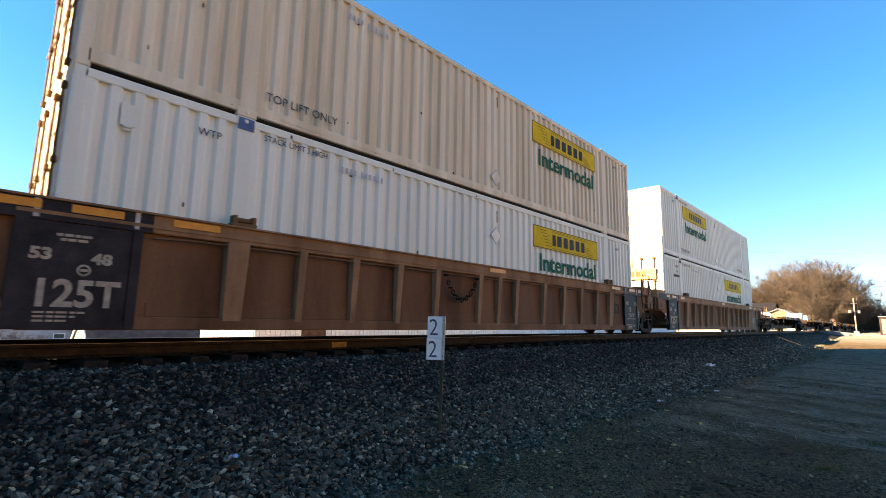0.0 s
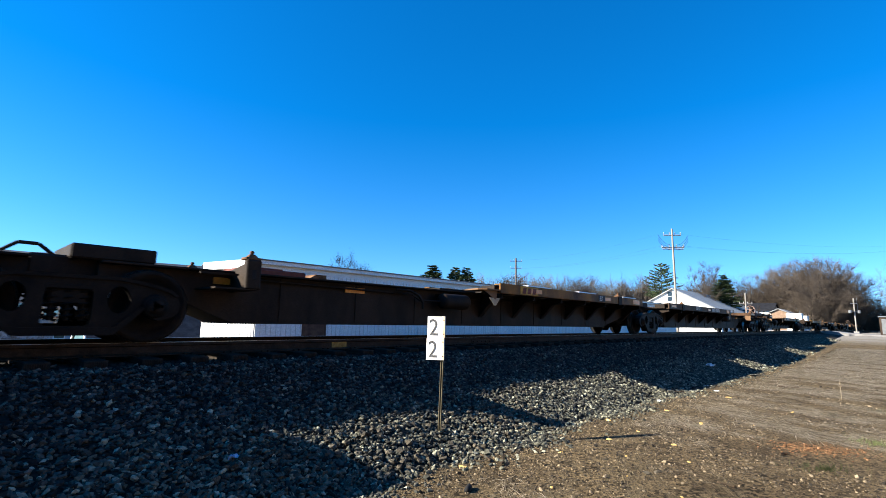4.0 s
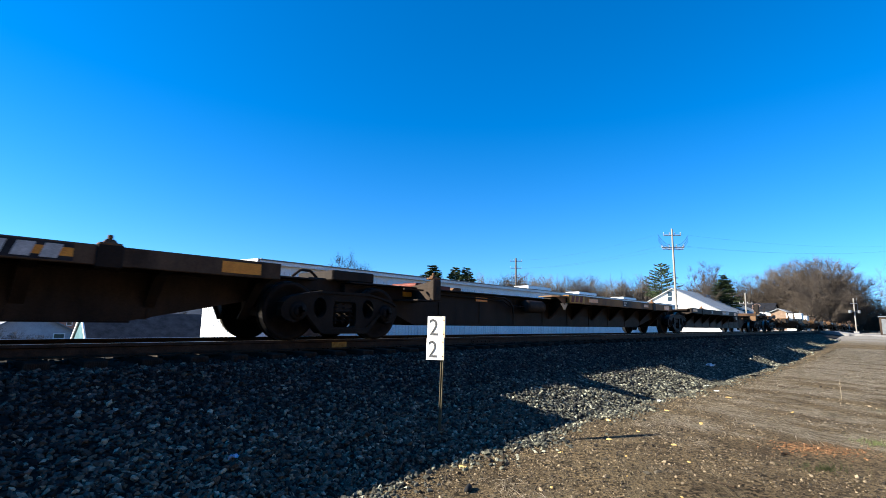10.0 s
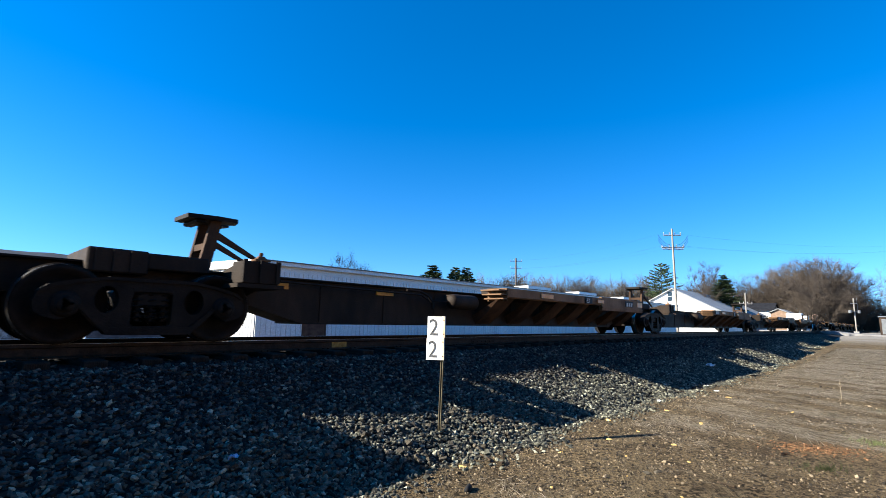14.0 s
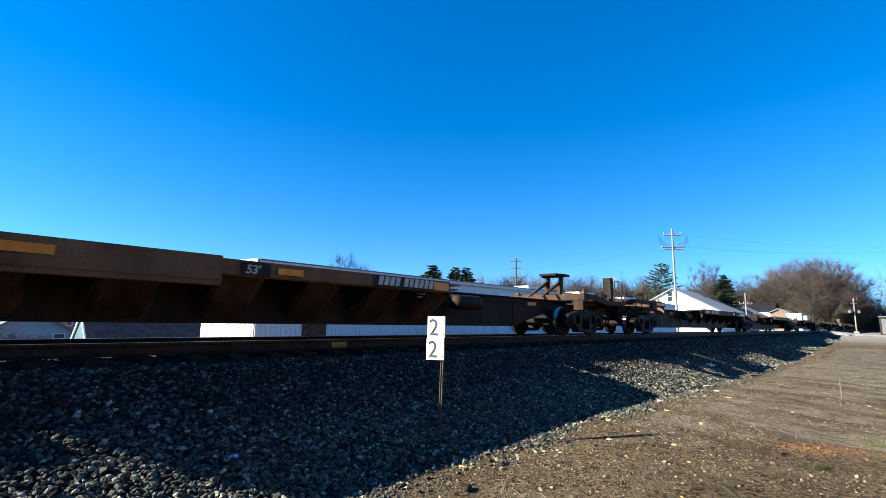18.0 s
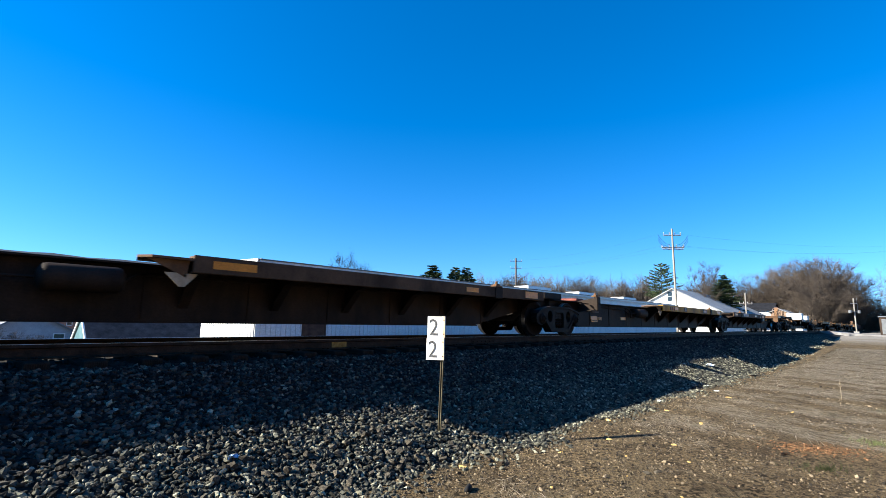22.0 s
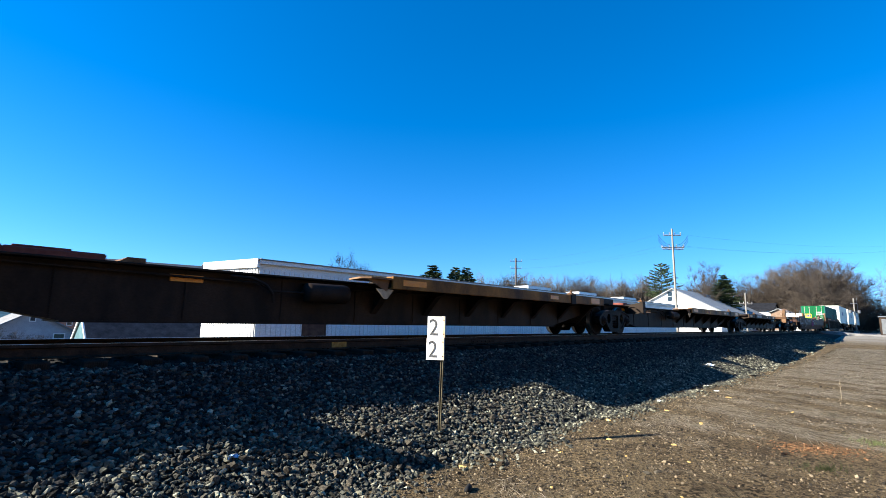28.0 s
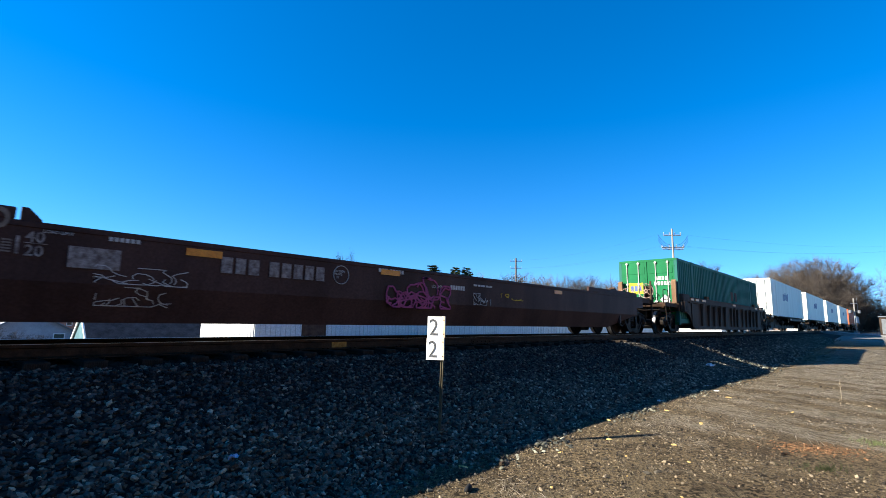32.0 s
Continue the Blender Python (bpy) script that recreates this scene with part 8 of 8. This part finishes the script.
def strew(xs, ys, zs, sizes, seed):
    r = np.random.RandomState(seed)
    V, F = [], []
    for i, (x, y, z, s) in enumerate(zip(xs, ys, zs, sizes)):
        q = Euler((r.normal(0, 0.42), r.normal(0, 0.42), r.uniform(0, 6.28))).to_matrix()
        V.append(ROCKS[r.randint(len(ROCKS))] @ np.array(q).T * s + np.array([x, y, z]))
        F.append(ROCK_F + 12 * i)
    V, F = np.concatenate(V), np.concatenate(F)
    me = bpy.data.meshes.new("stones")
    me.vertices.add(len(V)), me.loops.add(F.size), me.polygons.add(len(F))
    me.vertices.foreach_set("co", V.ravel())
    me.loops.foreach_set("vertex_index", F.ravel().astype(np.int32))
    me.polygons.foreach_set("loop_start", np.arange(0, F.size, 3, dtype=np.int32))
    me.polygons.foreach_set("use_smooth", np.zeros(len(F), dtype=bool))
    me.update(calc_edges=True)
    return me


rs = np.random.RandomState(21)


def stone_field(x0, x1, per, size, seed):
    n = int((x1 - x0) * per)
    x = rs.uniform(x0, x1, n)
    foot = np.array([toe(a) for a in x])
    y = rs.uniform(TOE - 0.95, 6.72, n)
    keep = y > foot - 0.2 + 0.16 * np.sin(x * 1.9) + 0.1 * np.sin(x * 5.1) + np.minimum(rs.normal(0.0, 0.15, n), 0.3) - np.maximum(rs.exponential(0.13, n) - 0.1, 0)
    x, y = x[keep], y[keep]
    s = size * rs.uniform(0.55, 1.35, len(x))
    z = [max(bed_z(a, b), ground_z(a, b) if b < toe(a) + 0.3 else -9) + 0.25 * c for a, b, c in zip(x, y, s)]
    me = strew(x, y, z, s, seed)
    me.materials.append(M_STONE), me.materials.append(M_STONE_DARK)
    # more of the stones take the dark tone towards the ties
    darkish = rs.uniform(0, 1, len(x)) < np.clip((y - foot[keep] - 0.7) / 1.1, 0, 0.85)
    me.polygons.foreach_set("material_index", np.repeat(darkish.astype(np.int32), len(ROCK_F)))
    return me


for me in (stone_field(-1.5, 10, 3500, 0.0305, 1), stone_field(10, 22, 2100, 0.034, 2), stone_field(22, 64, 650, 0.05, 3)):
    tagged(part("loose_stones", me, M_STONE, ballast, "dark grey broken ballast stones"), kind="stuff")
# stones between the ties, under the train
n = 5200
x, y = rs.uniform(-1, 30, n), rs.uniform(6.7, 9.6, n)
keep = (np.abs((x - 0.30 + TIE_STEP / 2) % TIE_STEP - TIE_STEP / 2) > 0.13) & (np.abs(np.abs(y - YC) - 0.754) > 0.1)
x, y = x[keep], y[keep]
me = strew(x, y, [-0.25] * len(x), 0.034 * rs.uniform(0.6, 1.3, len(x)), 4)
me.materials.append(M_STONE_DARK)
tagged(part("crib_stones", me, M_STONE_DARK, ballast), kind="stuff")
# single stones at the foot of the bank
stone_me = []
for i in range(14):
    s = Shape().add([tuple(p) for p in ROCKS[i]], [tuple(int(j) for j in q) for q in ROCK_F])
    m = s.mesh("stone")
    m.materials.append(mat("grey_stone_%s" % "abcdefghijklmn"[i], (0.03, 0.026, 0.02), (0.13, 0.113, 0.085), 0.9, 0, 3, 14, 0.2, 1, 0.5) if i == 0 else stone_me[0].materials[0])
    stone_me.append(m)
for i in range(290):
    x = rs.uniform(1.6, 7.0)
    y = TOE + 0.3 * rs.uniform(-0.4, 2.6)
    k = 0.036 * rs.uniform(0.7, 1.5)
    o = part("stone", stone_me[i % 14], None, ballast, "", (x, y, max(bed_z(x, y), ground_z(x, y)) + 0.5 * k))
    o.rotation_euler, o.scale = (rs.uniform(-0.3, 0.3), rs.uniform(-0.3, 0.3), rs.uniform(0, 6.28)), (k, k, k)

# pebbles on the open ground
M_PEBBLE = island_mat("mixed_pebbles", (0.014, 0.0125, 0.01), (0.118, 0.093, 0.063), (0.32, 0.25, 0.158), 0.9, 60)
n = 60000
x, y = 1.4 + 12 * rs.uniform(0, 1, n) ** 1.2, TOE + 0.2 - 5.2 * rs.uniform(0, 1, n) ** 1.25
keep = np.array([rs.uniform() < 0.75 + 1.2 * noise.noise(Vector((a * 0.7, b * 0.7, 4))) + 0.25 * (b - 2.5) - 0.06 * max(0, a - 6) for a, b in zip(x, y)])
x, y = x[keep], y[keep]
s = 0.0072 * np.exp(rs.normal(0, 0.45, len(x)))
me = strew(x, y, [ground_z(a, b) + 0.2 * c for a, b, c in zip(x, y, s)], s, 6)
me.materials.append(M_PEBBLE)
tagged(part("pebbles", me, M_PEBBLE, ground), kind="stuff")
n = 26000
x, y = 10 + 26 * rs.uniform(0, 1, n) ** 1.3, rs.uniform(-8, TOE + 0.1, n)
s = 0.0085 * np.exp(rs.normal(0, 0.4, n)) * (1 + 0.02 * x)
me = strew(x, y, [ground_z(a, b) + 0.1 * c for a, b, c in zip(x, y, s)], s, 16)
me.materials.append(M_PEBBLE)
tagged(part("pebbles", me, M_PEBBLE, ground), kind="stuff")

# flattened dead grass
M_STRAW = island_mat("dead_straw", (0.09, 0.072, 0.046), (0.3, 0.25, 0.172), (0.56, 0.48, 0.36), 0.9, 20)
V, F = [], []
nb = 190000
gx = 2.0 + 44 * rs.uniform(0, 1, nb) ** 1.6
gy = rs.uniform(-9, 3.4, nb)
for a, b in zip(gx, gy):
    u, w = 0.505 * a + 0.863 * b, 0.863 * a - 0.505 * b
    dens = 0.28 - 0.1 * max(0, 9.5 - a) - 0.12 * max(0, 7.5 - a) + 2.2 * noise.noise(Vector((u * 0.35, w * 1.3, 11))) + 0.9 * noise.noise(Vector((a * 2.1, b * 2.1, 5))) + 0.05 * (a - 6) - 0.1 * max(0, b)
    if rs.uniform() > dens:
        continue
    t = rs.normal(-2.1, 0.38 if a > 7 else 0.6)
    ln, w = rs.uniform(0.06, 0.3) * (1 + 0.03 * a) * (1.0 if a < 8 else 1.6), rs.uniform(0.0007, 0.0017) * (1 + 0.13 * a) * (1 + 0.04 * max(0, a - 6))
    z = ground_z(a, b)
    dx, dy = math.cos(t) * ln, math.sin(t) * ln
    o = len(V)
    up = rs.uniform(0.004, 0.035)
    V += [(a - dy / ln * w, b + dx / ln * w, z + 0.004), (a + dy / ln * w, b - dx / ln * w, z + 0.004), (a + dx * 0.55 + dy / ln * w, b + dy * 0.55 - dx / ln * w, z + up), (a + dx * 0.55 - dy / ln * w, b + dy * 0.55 + dx / ln * w, z + up),
          (a + dx, b + dy, z + up * 0.4)]
    F += [(o, o + 1, o + 2, o + 3), (o + 3, o + 2, o + 4)]
tagged(part("dead_grass", Shape().add(V, F), M_STRAW, ground, "flattened straw-coloured dead grass"), kind="stuff")


def on_ground(x, y, up=0.0):
    return (x, y, max(ground_z(x, y), bed_z(x, y) if y > toe(x) - 0.2 else -9) + up)


def lump(name, label, cat, x, y, size, material, seed, flat=1.0, group=""):
    rr = random.Random(seed)
    v = [(p[0] * size * rr.uniform(0.8, 1.3), p[1] * size * 0.7, p[2] * size * flat) for p in ROCKS[seed % 14]]
    return solid(name, Shape().add(v, [tuple(int(j) for j in q) for q in ROCK_F]), material, label, cat, on_ground(x, y, size * 0.25 * flat), seed * 40, group)


# ---- litter on the ground ----
M_OCHRE = mat("ochre_stone", (0.5, 0.32, 0.1), (0.78, 0.56, 0.22), 0.85, 0, 20, 90, 0.2)
M_BLUE_FILM = mat("blue_plastic_film", (0.08, 0.22, 0.45), (0.45, 0.6, 0.75), 0.3, 0, 25, 90, 0.3)
M_PALE_FILM = mat("pale_plastic", (0.55, 0.6, 0.6), (0.8, 0.82, 0.8), 0.35, 0, 20, 90, 0.2)
M_ROT = mat("rotten_wood", (0.03, 0.022, 0.015), (0.1, 0.07, 0.045), 0.95, 0, 12, 60, 0.5, 1)
M_RUST_CRUMB = island_mat("rust_crumbs", (0.08, 0.042, 0.02), (0.17, 0.085, 0.038), (0.25, 0.15, 0.08), 0.95, 60)
lump("yellow_stone", "large ochre-yellow stone at the foot of the ballast", "stone", 4.35, 3.72, 0.058, M_OCHRE, 3, 0.8)
for i, (x, y, k) in enumerate(((8.65, 2.43, 0.06), (7.97, 3.65, 0.045), (6.57, 3.01, 0.04), (6.84, 2.26, 0.04), (11.18, 1.56, 0.055), (4.35, 2.59, 0.035), (9.7, 3.3, 0.045), (12.4, 2.9, 0.06), (5.9, 2.5, 0.03),
                             (5.2, 2.2, 0.03), (7.3, 2.9, 0.03), (6.2, 1.9, 0.03), (5.6, 3.2, 0.032), (9.2, 1.8, 0.04), (5.0, 1.6, 0.028))):
    lump("ochre_stone", "small ochre-coloured stone lying on the soil", "stone", x, y, k, M_OCHRE, 5 + i, 0.6, "ochre stones on the soil")
for i, (x, y, k) in enumerate(((5.41, 2.07, 0.04), (5.55, 2.0, 0.045), (5.3, 2.2, 0.03), (10.8, 3.82, 0.06), (13.6, 3.4, 0.06))):
    lump("pale_stone", "pale grey broken stone lying on the soil", "stone", x, y, k, stone_me[0].materials[0] if i < 3 else M_PALE_FILM, 21 + i, 0.7, "pale stones on the soil")


def film_scrap(name, label, x, y, size, material, seed, rz=0):
    """Crumpled sheet with folds, thick enough to lie in the stones."""
    rr, n, v, f = random.Random(seed), 5, [], []
    for i in range(n):
        for j in range(n):
            h = rr.uniform(0, 0.5) * size
            v.append(((i / (n - 1) - 0.5) * size * rr.uniform(1.3, 1.9), (j / (n - 1) - 0.5) * size * rr.uniform(0.7, 1.1), h))
    m = len(v)
    v += [(a, b, c - 0.004) for a, b, c in v]
    for i in range(n - 1):
        for j in range(n - 1):
            a, b, c, d = i * n + j, (i + 1) * n + j, (i + 1) * n + j + 1, i * n + j + 1
            f += [(a, b, c, d), (d + m, c + m, b + m, a + m)]
    return solid(name, Shape().add(v, f), material, label, "litter", on_ground(x, y, 0.02), rz)


film_scrap("plastic_scrap", "crumpled blue plastic scrap among the ballast stones", 2.16, 4.75, 0.075, M_BLUE_FILM, 2, 20)
film_scrap("plastic_strip", "pale plastic strip on the ballast slope", 18.3, 4.73, 0.22, M_PALE_FILM, 8, -10)
film_scrap("plastic_scrap", "small white scrap at the ballast edge", 14.6, 3.9, 0.07, M_PALE_FILM, 5, 60)
can = Shape().lathe([(0, 0.075), (0.022, 0.075), (0.027, 0.065), (0.027, -0.055), (0.02, -0.06), (0.019, -0.078), (0, -0.08)], 14)
solid("hose_end", can, M_RUBBER, "short black rubber hose end lying on the soil", "hose end", on_ground(3.77, 3.16, 0.024), 118)


def stick(x, y, ln, r, rz, seed, label="weathered dark splinter of wood on the soil", name="wood_splinter"):
    rr, p = random.Random(seed), []
    for i in range(5):
        p.append((ln * (i / 4 - 0.5), rr.uniform(-0.04, 0.04) * ln, r + rr.uniform(0, 0.4) * r))
    v = [(a, b + r * (1 - 0.12 * i) * math.cos(1.257 * j), c + r * 0.8 * (1 - 0.12 * i) * math.sin(1.257 * j)) for i, (a, b, c) in enumerate(p) for j in range(5)]
    s = Shape().add(v, [(5 * i + j, 5 * i + 5 + j, 5 * i + 5 + (j + 1) % 5, 5 * i + (j + 1) % 5) for i in range(4) for j in range(5)] + [(0, 1, 2, 3, 4), (24, 23, 22, 21, 20)])
    return solid(name, s, M_ROT, label, "wood", on_ground(x, y), rz, "wood splinters")


for i, (x, y, ln, r, rz) in enumerate(((4.77, 3.73, 0.3, 0.018, 60), (4.7, 3.44, 0.09, 0.024, 10), (4.95, 3.6, 0.22, 0.012, 30), (5.58, 1.37, 0.17, 0.017, 75), (7.43, 1.15, 0.2, 0.014, -20), (7.0, 3.2, 0.3, 0.009, -50),
                                     (8.4, 3.7, 0.35, 0.01, -35), (6.2, 2.6, 0.28, 0.007, -60), (9.6, 2.4, 0.3, 0.01, -40), (12.4, 4.0, 0.5, 0.02, -30), (15.5, 2.2, 0.45, 0.02, -70), (19.0, 3.6, 0.6, 0.03, -20), (4.1, 2.9, 0.25, 0.006, -45))):
    stick(x, y, ln, r, rz, 30 + i)
# rust crumbs spilt on the grass
n = 1000
q, w = rs.normal(0, 1, n), rs.normal(0, 1, n)
x, y = 8.1 + 0.27 * q + 0.08 * w, 0.9 - 0.18 * q + 0.2 * w
s = 0.008 * np.exp(rs.normal(0, 0.4, n))
me = strew(x, y, [ground_z(a, b) + 0.2 * c for a, b, c in zip(x, y, s)], s, 8)
me.materials.append(M_RUST_CRUMB)
tagged(part("rust_spill", me, M_RUST_CRUMB, ground, "orange rusty spill over the dead grass"), kind="stuff")
# a dead weed stem and a green tuft
weed = Shape().rod((0, 0, -0.05), (0.02, 0.01, 0.42), 0.006, 5, 0.003)
for k in range(6):
    weed.rod((0.012, 0.006, 0.2 + 0.04 * k), (0.012 + 0.06 * math.cos(2.4 * k), 0.06 * math.sin(2.4 * k), 0.25 + 0.04 * k), 0.0025, 4)
solid("dead_weed", weed, M_STRAW, "single dry upright weed stem in the dead grass", "weed", on_ground(14.04, 1.04))
tv, tf = [], []
for k in range(160):
    a, d = rs.uniform(0, 6.28), rs.normal(0, 0.16)
    bx0, by0, ln = d * math.cos(a) * 1.6, d * math.sin(a), rs.uniform(0.03, 0.08)
    o = len(tv)
    tv += [(bx0 - 0.004, by0, 0), (bx0 + 0.004, by0, 0), (bx0 + rs.normal(0, 0.03), by0 + rs.normal(0, 0.03), ln)]
    tf.append((o, o + 1, o + 2))
M_GREEN = island_mat("green_blades", (0.04, 0.055, 0.018), (0.08, 0.1, 0.035), (0.14, 0.14, 0.06), 0.8, 20)
for i, (x, y) in enumerate(((11.47, 1.01), (8.9, 0.3), (7.0, 0.7), (12.6, 0.2))):
    solid("grass_tuft", Shape().add(tv, tf), M_GREEN, "small green grass tuft among dead grass", "grass", on_ground(x, y), i * 70, "green grass tufts", "stuff")


# ---- everything that moves ----
def motions():
    """The train rolls past at an even speed, and its wheels turn."""
    for ob, s in moving:
        q = ob.matrix_basis.copy()
        rows = []
        for t in (0.0, 8.0, 16.0, 24.0, 32.0):
            m = q.copy()
            m.translation.x = s - SPEED * t
            rows.append((t, m))
        walk(ob, rows)
    for (r, k), obs in wheelsets.items():
        first = obs[0]
        turn = SPEED / FPS / r
        rows = [(i / FPS, Matrix.Translation((k * WB, 0, r)) @ Matrix.Rotation(-turn * i, 4, "Y")) for i in range(int(32 * FPS) + 1)]
        walk(first, rows)
        for ob in obs[1:]:
            data = ob.animation_data_create()
            data.action = first.animation_data.action
            data.action_slot = first.animation_data.action_slot


motions()
